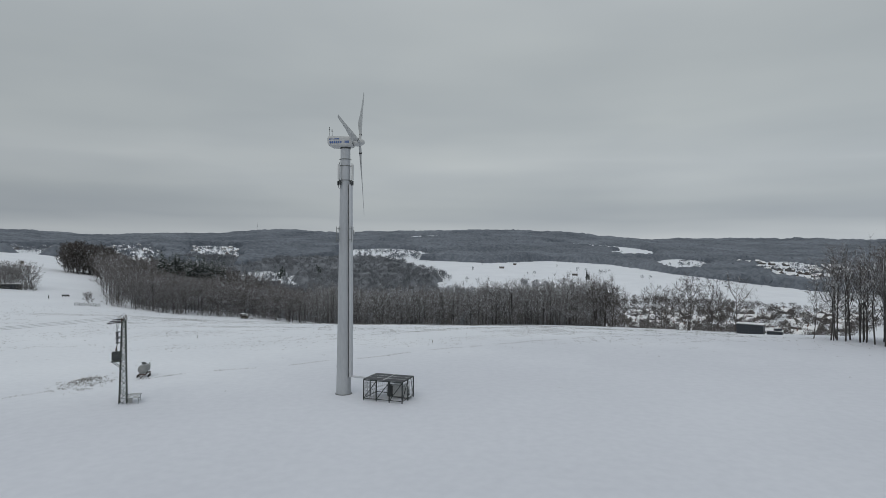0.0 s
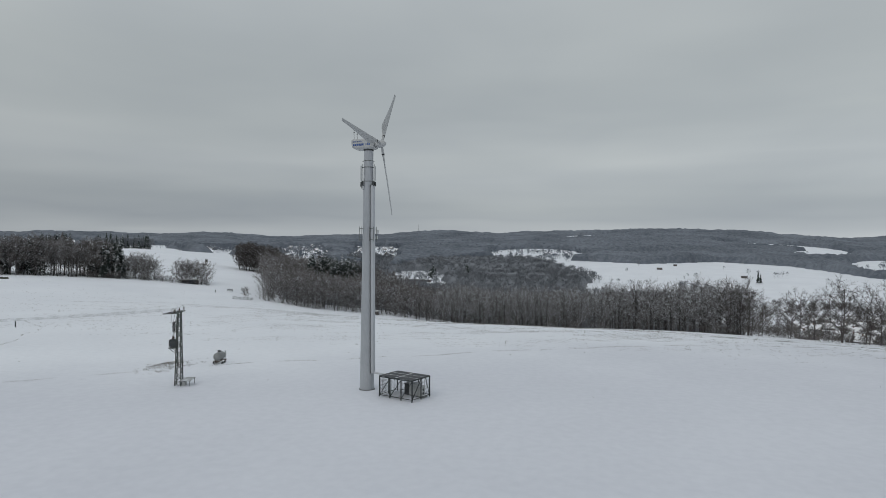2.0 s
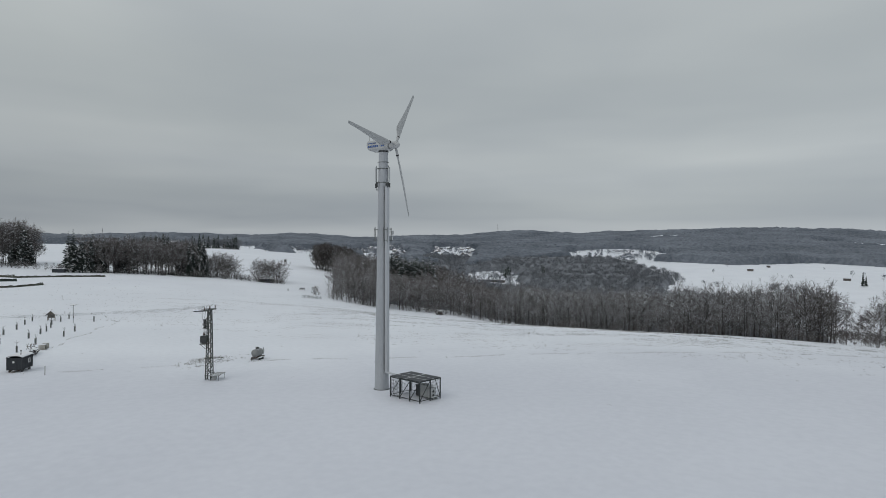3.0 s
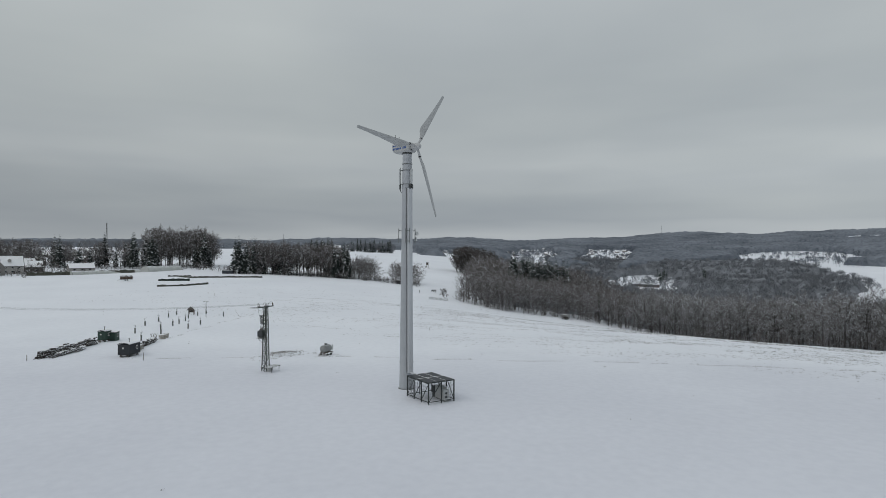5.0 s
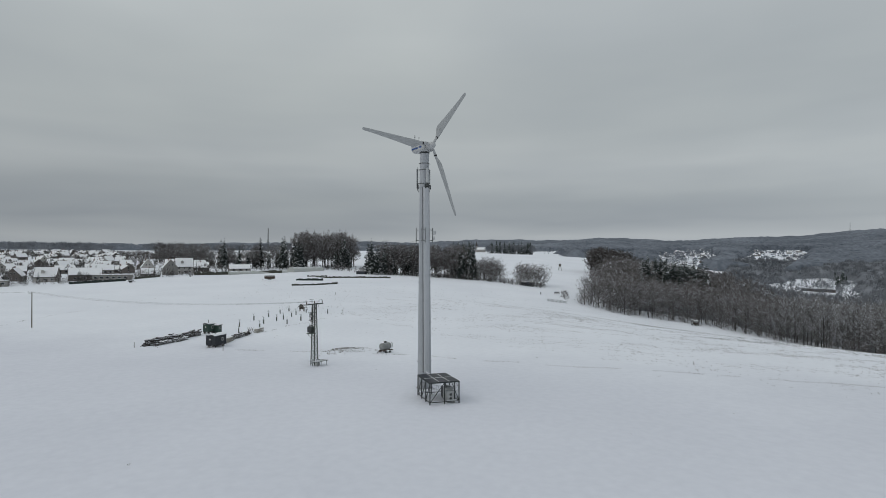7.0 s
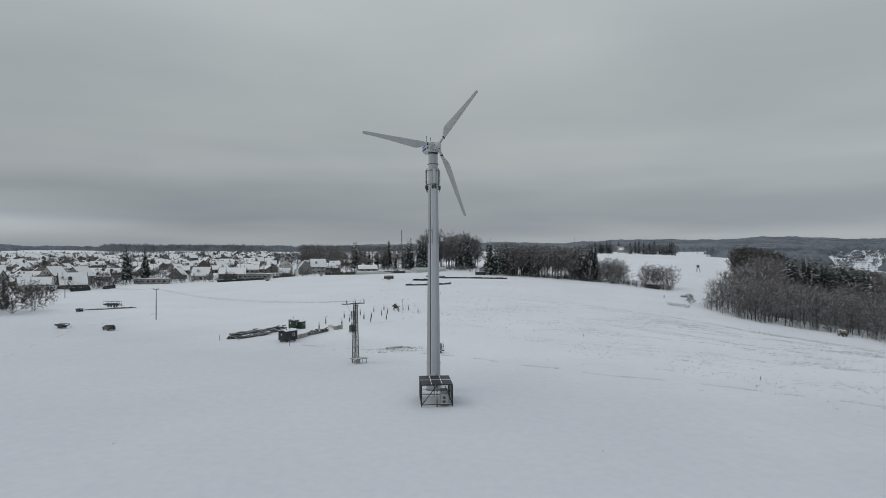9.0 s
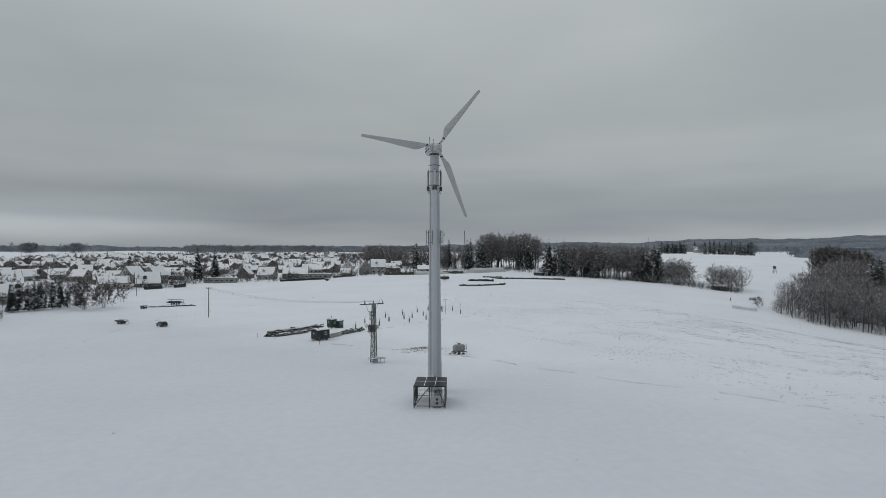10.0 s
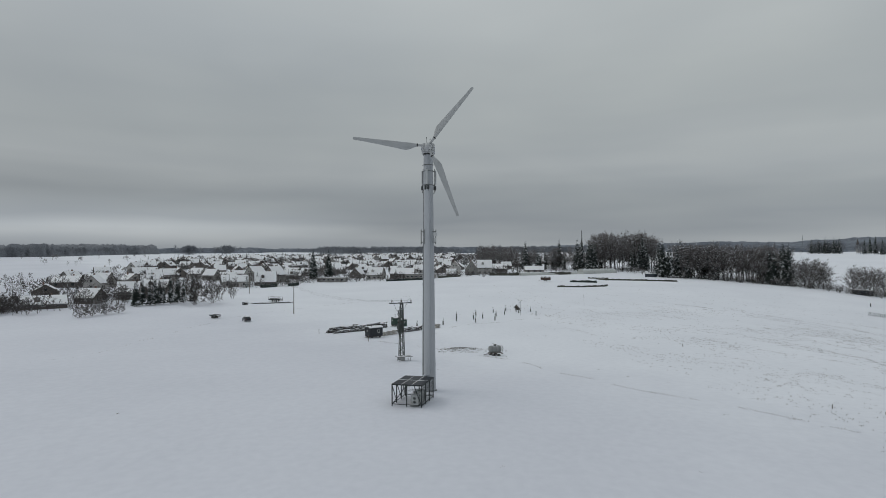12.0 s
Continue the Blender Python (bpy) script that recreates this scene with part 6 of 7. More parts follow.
plant("tall_clump", "dark dense clump of tall trees at the wood's end", "woodland", CLUMP, np.column_stack([-287 + 19 * cr * np.cos(ca), 432 + 24 * cr * np.sin(ca)]), M_BARK, (0.75, 1.0), 10, twig=M_BUSH)
# thin row of taller trees by the black shed, the village seen through it
plant("edge_trees", "sparse tall bare trees along the field's edge", "trees", LONE, spread_over(24, 44, lambda b: edge(b) + 1, lambda b: edge(b) + 12, 5.6, 11), M_BUSH, (0.68, 1.12), 12, twig=M_BUSH)
plant("edge_brush", "bare brush along the field's edge", "bushes", SHRUB, spread_over(25, 45, lambda b: edge(b) - 1, lambda b: edge(b) + 6, 3.4, 13, 0.6), M_BARK, (0.4, 0.8), 14, twig=M_TWIG)
plant("corner_wood", "tall slender bare trees in a dense corner wood", "woodland", SLIM, np.column_stack([rngp.uniform(123, 165, 165), rngp.uniform(36, 94, 165)]), M_BARK, (0.85, 1.2), 16, twig=M_TWIG)


# ---- single trees and bushes near the village ----
def named_tree(name, label, category, x, y, make, scale, bark, leaf, seed, group="", turn=0):
    root = thing(name, label, category, x, y, None, turn, group)
    for pname, m_ in (("trunk", bark), ("crown", leaf)):
        v, f = make(seed, only=pname)
        ob = new(pname, big_mesh(pname, v * scale, f, m_))
        ob.parent = root
    return root


def crowned_part(seed, only, *shape):
    """The wood or the twigs of a crowned tree."""
    v, f, m = crowned_tree(seed, *shape)
    return v, f[m == (0 if only == "trunk" else 1)]


for k, (tx_, ty_, s_) in enumerate(((-359.5, -64, 1.0), (-361, -53, 0.98))):
    named_tree("spruce", "tall dark spruce standing at the village's edge", "spruce", tx_, ty_, lambda s, only: fir_tree(s, 24, 0.2, 30, 10, only), s_, M_BARK, M_FIR, 200 + k, "pair of tall spruces")
named_tree("spreading_bush", "large many-stemmed brown bare bush in the snow", "bush", -154.0, -82.5, lambda s, only: crowned_part(s, only, 9.5, 0.52, 0.05, 30, 8, 14, 0.05, 12), 1.0, M_BUSH, M_BUSH, 210)
named_tree("spreading_bush", "smaller brown bare bush beside the big one", "bush", -163.0, -78.0, lambda s, only: crowned_part(s, only, 8, 0.50, 0.05, 26, 8, 14, 0.05, 8), 0.95, M_BUSH, M_BUSH, 211)
for k in range(13):
    t = k / 12
    named_tree("spruce", "dark young spruce in a row along the gardens", "spruce", -150 - 18 * t + 1.2 * math.sin(k * 2.1), -104 + 17 * t + 0.8 * math.cos(k * 1.7), lambda s, only: fir_tree(s, 12.5, 0.16, 22, 8, only), 0.8 + 0.22 * ((k * 37) % 10) / 10, M_BARK, M_FIR, 220 + k % 4, "row of spruces by the gardens", 40 * k)
named_tree("bare_tree", "tall bare tree rising over the corner wood", "tree", 125.4, 83, lambda s, only: crowned_part(s, only, 27, 0.24, 0.32, 18, 7, 12, 0.024), 1.0, M_BARK, M_TWIG, 240)
for k, (tx_, ty_, s_) in enumerate(((-128.5, -99.5, 1), (-124.5, -102, 1.1), (-120.5, -104.5, 1.2), (-116.5, -106.5, 1.15), (-137, -110, 1.0))):
    named_tree("garden_bush", "grey-brown bare bush at the village's edge", "bush", tx_, ty_, lambda s, only: crowned_part(s, only, 5.0, 0.66, 0.03, 30, 8, 14, 0.042, 12), s_ * 0.7, M_TWIG, M_TWIG, 250 + k, "bushes at the village's edge")
named_tree("lone_bush", "round bare bush at the wood's corner", "bush", -166, 226, lambda s, only: crowned_part(s, only, 6, 0.50, 0.04, 24, 7, 12, 0.045, 6), 1.0, M_TWIG, M_TWIG, 260)
named_tree("lone_bush", "clipped round hedge bush at the meadow's top edge", "bush", -352, 62, lambda s, only: crowned_part(s, only, 4, 0.50, 0.04, 24, 7, 12, 0.045, 6), 0.9, M_TWIG, M_TWIG, 261)


def along(pts, depth, n, seed):
    """Places scattered along a line, up to depth metres beyond it."""
    rng = np.random.default_rng(seed)
    pts = np.array(pts, float)
    seg = np.hypot(*(pts[1:] - pts[:-1]).T)
    edges = np.concatenate([[0], np.cumsum(seg)])
    u = rng.uniform(0, edges[-1], n)
    x, y = np.interp(u, edges, pts[:, 0]), np.interp(u, edges, pts[:, 1])
    r = np.hypot(x, y)
    d = rng.uniform(0, depth, n)
    return np.column_stack([x + x / r * d, y + y / r * d])


# groves on the plateau
plant("grove", "grove of tall bare trees at the meadow's top", "grove", GROVE, along(((-318, 190), (-286, 220), (-268, 238)), 32, 130, 1), M_BARK, (0.72, 1.05), 21, twig=M_TWIG)
plant("grove_spruces", "dark spruces in the grove", "spruces", SPRUCE, np.concatenate([along(((-322, 182), (-316, 188)), 6, 9, 8), along(((-314, 190), (-292, 214)), 18, 12, 2), along(((-276, 229), (-264, 240)), 14, 20, 9)]), M_FIR, (0.85, 1.3), 22)
plant("grove_brush", "frosted brush along the grove's foot", "bushes", SHRUB, along(((-326, 178), (-318, 186), (-290, 210), (-262, 236)), 12, 110, 61), M_BARK, (0.5, 1.2), 62, twig=M_TWIG)
plant("copse", "thin copse of bare trees and brush with a barn", "copse", COPSE, np.concatenate([along(((-262, 240), (-246, 249)), 26, 34, 3), along(((-234, 253), (-216, 264)), 22, 24, 66)]), M_BARK, (0.75, 1.15), 23, twig=M_TWIG)
plant("copse_brush", "frosted brush under the copse", "bushes", SHRUB, along(((-284, 222), (-246, 245), (-214, 260)), 14, 220, 4), M_BARK, (0.35, 0.9), 24, twig=M_TWIG)
plant("grove", "dense grove of bare trees behind the foil tunnels", "grove", GROVE, along(((-398, 214), (-402, 190), (-408, 162)), 40, 75, 5), M_BARK, (0.95, 1.38), 25, twig=M_TWIG)
plant("grove", "lower bare trees beside the grove behind the tunnels", "grove", GROVE, along(((-408, 158), (-418, 132), (-470, 110), (-560, 88)), 45, 130, 28), M_BARK, (0.5, 0.9), 29, twig=M_TWIG)
plant("grove_spruces", "dark spruces in the grove behind the tunnels", "spruces", SPRUCE, np.concatenate([along(((-392, 206), (-394, 192)), 10, 12, 6), along(((-386, 152), (-390, 160)), 8, 8, 10), along(((-402, 168), (-420, 125), (-455, 112)), 34, 30, 12)]), M_FIR, (0.65, 1.35), 26)
plant("grove_brush", "frosted brush before the grove", "bushes", SHRUB, along(((-340, 190), (-392, 176), (-404, 140), (-412, 118)), 10, 80, 7), M_BARK, (0.5, 1.2), 27, twig=M_TWIG)


# ---- woods of the valley and the hills ----
def wooded(b0, b1, r0, r1, step, seed, cover, size):
    p = spread_over(b0, b1, r0, r1, step, seed)
    return p[soft_noise(p, size, seed) > cover]


def in_clearing(p, seed=1):
    """The snowy clearing with sheds in the valley wood."""
    b, r = np.degrees(np.arctan2(p[:, 0], p[:, 1])), np.hypot(p[:, 0], p[:, 1])
    n = wave_noise(p, 40, 5)
    return ((b + 16.6) / 3.9) ** 2 + ((r - 800) / 190) ** 2 < 1 + 0.8 * n


def thinned(p, seed):
    """Few trees stand in the clearing."""
    return p[~in_clearing(p) | (np.random.default_rng(seed).random(len(p)) < 0.28)]


plant("valley_wood", "frosted wood on the far valley slope, tinted blue-grey for haze", "woodland", FARFUZZ, thinned(np.concatenate([spread_over(-24, 2.5, 860, lambda b: np.interp(b, (-5, 2.5), (1185, 880)), 9.4, 1), wooded(-20, 14, 300, 560, 11, 2, -0.8, 80), wooded(-24, 1, 540, 870, 9.6, 3, -0.8, 90), wooded(1, 10, 520, 720, 9, 41, -0.4, 90)]), 5), M_MIDWOOD, (0.9, 1.3), 31)
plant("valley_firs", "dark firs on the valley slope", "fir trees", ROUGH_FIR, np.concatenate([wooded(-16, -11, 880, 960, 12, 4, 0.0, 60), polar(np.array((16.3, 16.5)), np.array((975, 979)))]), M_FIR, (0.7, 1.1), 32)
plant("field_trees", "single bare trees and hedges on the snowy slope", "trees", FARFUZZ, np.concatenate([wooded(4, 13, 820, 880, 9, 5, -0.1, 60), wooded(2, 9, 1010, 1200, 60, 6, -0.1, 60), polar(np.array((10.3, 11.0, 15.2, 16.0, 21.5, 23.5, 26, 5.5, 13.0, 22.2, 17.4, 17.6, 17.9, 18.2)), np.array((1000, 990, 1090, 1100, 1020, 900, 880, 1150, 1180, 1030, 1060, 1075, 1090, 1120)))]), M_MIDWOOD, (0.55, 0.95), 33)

# fields that break the distant woods: bearing, distance, half-widths
OPEN = ((20.0, 1900, 2.4, 260), (24.4, 1450, 2.4, 240), (32.6, 1590, 2.4, 320), (29.6, 1660, 1.2, 140), (36, 1500, 2.0, 200), (34.4, 1280, 2.4, 120), (-4.8, 1400, 5.4, 235), (-3.4, 2560, 3.4, 270), (0.2, 2520, 2.0, 150), (-9.0, 3700, 1.3, 420), (-9.0, 2150, 1.5, 110), (5, 1560, 3.0, 60), (-28.3, 1370, 2.7, 580), (-21.0, 1380, 2.7, 450), (-36, 1480, 3.0, 500), (-45, 1150, 6, 330))


def hill_mask(cover, size, seed, near=None):
    def mask(p, b, r):
        n = wave_noise(p, size, seed)
        ok = n > cover
        for ob_, or_, db, dr in OPEN:
            ok &= ((b - ob_) / db) ** 2 + ((r - or_) / dr) ** 2 > 1 + 0.7 * n
        if near:
            ok &= r > np.interp(b, *near) + 40 * n
        return ok
    return mask




def plain_mask(cover, size, seed, lo=None, hi=None):
    def mask(p, b, r):
        ok = (wave_noise(p, size, seed) > cover) & ~in_clearing(p)
        return ok & (r > (lo(b) if lo else 0)) & (r < (hi(b) if hi else 9999))
    return mask


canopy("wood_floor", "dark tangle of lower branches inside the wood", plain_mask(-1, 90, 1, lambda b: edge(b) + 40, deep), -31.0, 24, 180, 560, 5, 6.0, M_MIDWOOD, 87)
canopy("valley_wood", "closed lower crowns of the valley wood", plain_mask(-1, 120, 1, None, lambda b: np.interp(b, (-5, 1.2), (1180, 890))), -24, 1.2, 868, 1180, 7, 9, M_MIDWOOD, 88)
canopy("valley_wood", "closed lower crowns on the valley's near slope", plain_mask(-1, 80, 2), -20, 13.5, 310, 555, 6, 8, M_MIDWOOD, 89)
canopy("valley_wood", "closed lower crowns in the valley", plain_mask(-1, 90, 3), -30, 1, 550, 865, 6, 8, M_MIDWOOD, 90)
FIELD_TOP = ((-20, -15, -10, -2, 6, 12, 18, 24, 30, 36, 46), (950, 1150, 1220, 1230, 1215, 1400, 1370, 1200, 1080, 1010, 1000))
canopy("hill_woods", "dark frosted woods covering the near hills, haze in their colour", hill_mask(-0.42, 260, 9, FIELD_TOP), -20, 46, 1000, 2600, 9, 13, M_FARWOOD, 81)
canopy("hill_woods", "dark frosted woods on the northern hill, haze in their colour", hill_mask(-0.30, 240, 12), -40, -20, 1000, 2600, 9, 13, M_FARWOOD, 82)
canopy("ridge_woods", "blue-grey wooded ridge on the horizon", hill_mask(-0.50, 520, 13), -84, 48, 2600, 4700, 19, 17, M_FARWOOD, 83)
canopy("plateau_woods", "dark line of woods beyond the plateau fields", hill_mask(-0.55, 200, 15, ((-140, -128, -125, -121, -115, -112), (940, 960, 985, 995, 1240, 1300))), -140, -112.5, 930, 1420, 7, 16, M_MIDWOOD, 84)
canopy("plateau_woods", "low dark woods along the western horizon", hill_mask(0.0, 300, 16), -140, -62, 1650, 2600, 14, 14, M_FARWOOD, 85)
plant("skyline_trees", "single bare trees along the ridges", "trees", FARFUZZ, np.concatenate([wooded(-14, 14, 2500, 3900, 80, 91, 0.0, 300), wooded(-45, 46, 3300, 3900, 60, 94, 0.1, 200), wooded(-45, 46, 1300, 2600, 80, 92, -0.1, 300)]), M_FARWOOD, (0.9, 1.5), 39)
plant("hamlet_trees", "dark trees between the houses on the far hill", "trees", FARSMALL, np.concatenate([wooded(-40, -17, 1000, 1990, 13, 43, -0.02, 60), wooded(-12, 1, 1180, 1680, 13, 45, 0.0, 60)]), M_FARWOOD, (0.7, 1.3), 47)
plant("plateau_woods", "dark bare trees at the edge of the plateau woods", "woodland", FARFUZZ, np.concatenate([spread_over(-128, -114, lambda b: np.interp(b, (-128, -125, -121, -115), (950, 975, 985, 1230)), lambda b: np.interp(b, (-128, -125, -121, -115), (1000, 1010, 1030, 1290)), 8.5, 93), wooded(-98, -66, 900, 1160, 9, 17, 0.10, 130), wooded(-113, -96, 1500, 1900, 18, 46, 0.12, 220)]), M_MIDWOOD, (0.8, 1.35), 38)
plant("plateau_woods", "round copses standing on the plateau fields", "woodland", FARFUZZ, np.concatenate([
    polar(np.random.default_rng(1).normal(-109.9, 0.45, 60), np.random.default_rng(2).normal(1180, 8, 60)), polar(np.random.default_rng(3).normal(-106.6, 0.38, 50), np.random.default_rng(4).normal(1180, 10, 50))]), M_MIDWOOD, (1.0, 1.55), 37)
plant("plateau_woods", "dark copses standing on the fields beyond the grove", "woodland", FARFUZZ, np.concatenate([polar(np.random.default_rng(11).uniform(-51.2, -48.6, 50), np.random.default_rng(12).uniform(1030, 1120, 50)), polar(np.random.default_rng(13).uniform(-47.2, -42.4, 110), np.random.default_rng(14).uniform(900, 980, 110))]), M_MIDWOOD, (0.9, 1.5), 36)
plant("field_spruces", "dark spruces in the far copse", "spruces", ROUGH_FIR, polar(np.random.default_rng(15).uniform(-46.8, -42.6, 26), np.random.default_rng(16).uniform(900, 950, 26)), M_FIR, (0.9, 1.35), 76)
plant("field_bushes", "round bare bushes scattered over the snowy fields", "bushes", FARFUZZ, np.concatenate([polar(np.random.default_rng(5).uniform(-127, -114, 22), np.random.default_rng(6).uniform(560, 860, 22)), wooded(-56, -43, 700, 800, 24, 20, 0.0, 90)]), M_TWIG, (0.3, 0.62), 63)
plant("field_spruces", "dark spruces standing on the plateau's edge", "spruces", SPRUCE, polar(np.random.default_rng(7).uniform(-50.8, -48.7, 26), np.random.default_rng(8).uniform(1010, 1090, 26)), M_FIR, (0.8, 1.2), 75)


# ---- houses ----
def gable_prism(L, W, eave, ridge, base=-1.0):
    v = [(-L / 2, -W / 2, base), (L / 2, -W / 2, base), (L / 2, W / 2, base), (-L / 2, W / 2, base), (-L / 2, -W / 2, eave), (L / 2, -W / 2, eave), (L / 2, W / 2, eave), (-L / 2, W / 2, eave), (-L / 2, 0, ridge), (L / 2, 0, ridge)]
    return Shape().add(v, [(3, 2, 1, 0), (0, 1, 5, 4), (2, 3, 7, 6), (1, 2, 6, 9, 5), (3, 0, 4, 8, 7), (4, 5, 9, 8), (6, 7, 8, 9)])


def slopes(L, W, eave, ridge, over, lift_, thick):
    """Two roof slabs that meet at the ridge."""
    s = Shape()
    k = (ridge - eave) / (W / 2)
    y0, z0 = W / 2 + over, eave - over * k
    for sg in (-1, 1):
        x = L / 2 + over * 0.8
        lo, hi = [], []
        for zz in (lift_, lift_ + thick):
            lo.append(z0 + zz)
            hi.append(ridge + zz)
        v = [(-x, sg * y0, lo[0]), (x, sg * y0, lo[0]), (x, 0, hi[0]), (-x, 0, hi[0]), (-x, sg * y0, lo[1]), (x, sg * y0, lo[1]), (x, 0, hi[1]), (-x, 0, hi[1])]
        f = [(3, 2, 1, 0), (4, 5, 6, 7), (0, 1, 5, 4), (1, 2, 6, 5), (2, 3, 7, 6), (3, 0, 4, 7)]
        s.add(v, f if sg < 0 else [tuple(reversed(q)) for q in f])
    return s


def opening(x, y, z, size, root, fine, out):
    """A window: frame with a pane on near houses, a plain pane on far ones."""
    if not fine:
        part("window", Shape().box((x, y, z), size), M_GLASS, root)
        return
    w = part("window", Shape().box((x, y, z), size), M_FRAME, root)
    inner = [d - 0.2 if d > 0.5 else d for d in size]
    part("pane", Shape().box((x + out[0] * 0.02, y + out[1] * 0.02, z), inner), M_GLASS, w)


def house(x, y, turn, L, W, eave, ridge, wall, label, fine=False, dormer=False, z=None, group="houses of the village", name="house"):
    root = thing(name, label, "house", x, y, z, turn, group)
    part("wall", gable_prism(L, W, eave, ridge), wall, root)
    roof = part("roof", slopes(L, W, eave, ridge, 0.5, 0.02, 0.18), M_TILE, root, "dark tiled roof")
    part("roof_snow", slopes(L - 0.3, W, eave, ridge, 0.34, 0.21, 0.16), M_SNOWCAP, roof, "even layer of snow")
    ch = part("chimney", Shape().box((L * 0.18, W * 0.1, ridge + 0.1), (0.6, 0.6, 2.0)), M_BRICK, roof)
    floors = 2 if eave > 4 else 1
    for fl in range(floors):
        zc = 1.5 + 2.7 * fl
        for sg in (-1, 1):
            for i in range(3 if L > 10 else 2):
                xx = (i - (1 if L > 10 else 0.5)) * L * 0.3
                opening(xx, sg * (W / 2 + 0.02), zc, (1.25, 0.06, 1.3), root, fine, (0, sg))
    for sg in (-1, 1):
        for yy in ((-W * 0.22, W * 0.22) if fine else (0.0,)):
            for zc in ((1.5, eave * 0.5 + ridge * 0.42) if eave < 4 else (1.5, 4.2, eave * 0.5 + ridge * 0.42)):
                yk = yy * (0.5 if zc > eave else 1)
                opening(sg * (L / 2 + 0.02), yk, zc, (0.06, 1.1, 1.25), root, fine, (sg, 0))
    part("house_door", Shape().box((L * 0.08, -W / 2 - 0.03, 1.0), (1.0, 0.06, 2.1)), M_BROWN_WALL, root)
    if fine:
        part("gutter", Shape().tube([(-L / 2, -W / 2 - 0.55, eave - 0.3), (L / 2, -W / 2 - 0.55, eave - 0.3)], 0.08, 6), M_STEEL, root)
    if dormer:
        d = part("dormer", gable_prism(2.6, 1.8, 0.9, 1.5, -0.6), wall, roof)
        d.matrix_local = pose(-L * 0.12, -W * 0.26, eave + (ridge - eave) * 0.5, 0, 0, 90)
        ds = part("dormer_snow", slopes(2.6, 1.8, 0.9, 1.5, 0.2, 0.05, 0.15), M_SNOWCAP, d)
    return root


def flat_house(x, y, turn, L, W, H, wall, label, group="houses of the village"):
    root = thing("bungalow", label, "house", x, y, None, turn, group)
    part("wall", Shape().box((0, 0, H / 2 - 0.5), (L, W, H + 1)), wall, root)
    roof = part("roof", Shape().box((0, 0, H + 0.1), (L + 0.7, W + 0.7, 0.22)), M_TILE, root)
    part("roof_snow", Shape().box((0, 0, H + 0.29), (L + 0.6, W + 0.6, 0.16)), M_SNOWCAP, roof, bevel=0.05)
    for i in range(int(L / 3.2)):
        for sg in (-1, 1):
            xx = -L / 2 + 1.8 + 3.2 * i
            w = part("window", Shape().box((xx, sg * (W / 2 + 0.02), H * 0.55), (1.8, 0.06, 1.3)), M_FRAME, root)
            part("pane", Shape().box((xx, sg * (W / 2 + 0.04), H * 0.55), (1.6, 0.06, 1.1)), M_GLASS, w)
    part("house_door", Shape().box((L * 0.35, -W / 2 - 0.03, 1.05), (1.0, 0.06, 2.1)), M_BROWN_WALL, root)
    return root


# houses at the village's near edge, one by one
house(-147.3, -135, 122, 15, 8.5, 1.7, 4.5, M_BROWN_WALL, "long low dark house under a broad snowy roof", True, True)
house(-166, -127, 75, 9, 7.5, 2.3, 5.7, M_BROWN_WALL, "dark steep-gabled house with snowy roof", True)
house(-182, -119, 100, 9, 7.5, 3.0, 7.2, M_RENDER_WALL, "tall pale house with steep snowy roof", True)
house(-294.7, -85, 104, 13, 11, 2.4, 8.4, M_BROWN_WALL, "dark slate house with big snowy roof and dormer", True, True)
house(-335, -100, 150, 12, 9, 5.0, 10.0, M_RENDER_WALL, "pale rendered house with snowy gable roof", True)
house(-330, -86, 150, 12, 9, 5.2, 10.5, M_RENDER_WALL, "pale rendered house beside another alike", True)
house(-273, -98, 110, 15, 9, 3.0, 6.5, M_RENDER_WALL, "pale house with a wide snowy roof behind hedges", True)
flat_house(-338.5, -48, 82, 20, 7, 3.0, M_RENDER_WALL, "long pale low hut with a flat snowy roof")
house(-384, -33, 160, 10, 9, 3.0, 7.8, M_BROWN_WALL, "dark timber chalet with snowy roof", True)
house(-366, -18, 70, 12, 9, 3.2, 8.6, M_RENDER_WALL, "pale house with dormers in a snowy roof", True, True)
house(-366, 2, 84, 18, 12, 3.6, 7.6, M_BROWN_WALL, "wide dark chalet with balcony under a snowy roof", True)
flat_house(-352, 15, 84, 22, 9, 3.2, M_RENDER_WALL, "long white flat-roofed bungalow")
house(-391, 58, 172, 11, 10, 4.8, 11.0, M_RENDER_WALL, "white gabled house at the meadow's edge", True)
house(-405, 46, 172, 11, 9, 5.0, 11.0, M_RENDER_WALL, "white gabled house behind another", True)
house(-400, 70, 80, 12, 9, 5.2, 11.2, M_RENDER_WALL, "white house with steep snowy roof among gardens", True, True)
house(-376, 40, 80, 8, 6, 2.2, 5.6, M_BROWN_WALL, "small dark garden house with snowy roof")
house(-412, 82, 78, 18, 11, 3.6, 7.4, M_BROWN_WALL, "wide dark house with a shallow snowy roof", True)
house(-402, 112, 80, 16, 9, 2.4, 5.4, M_RENDER_WALL, "low hall with a snowy roof by the foil tunnels")

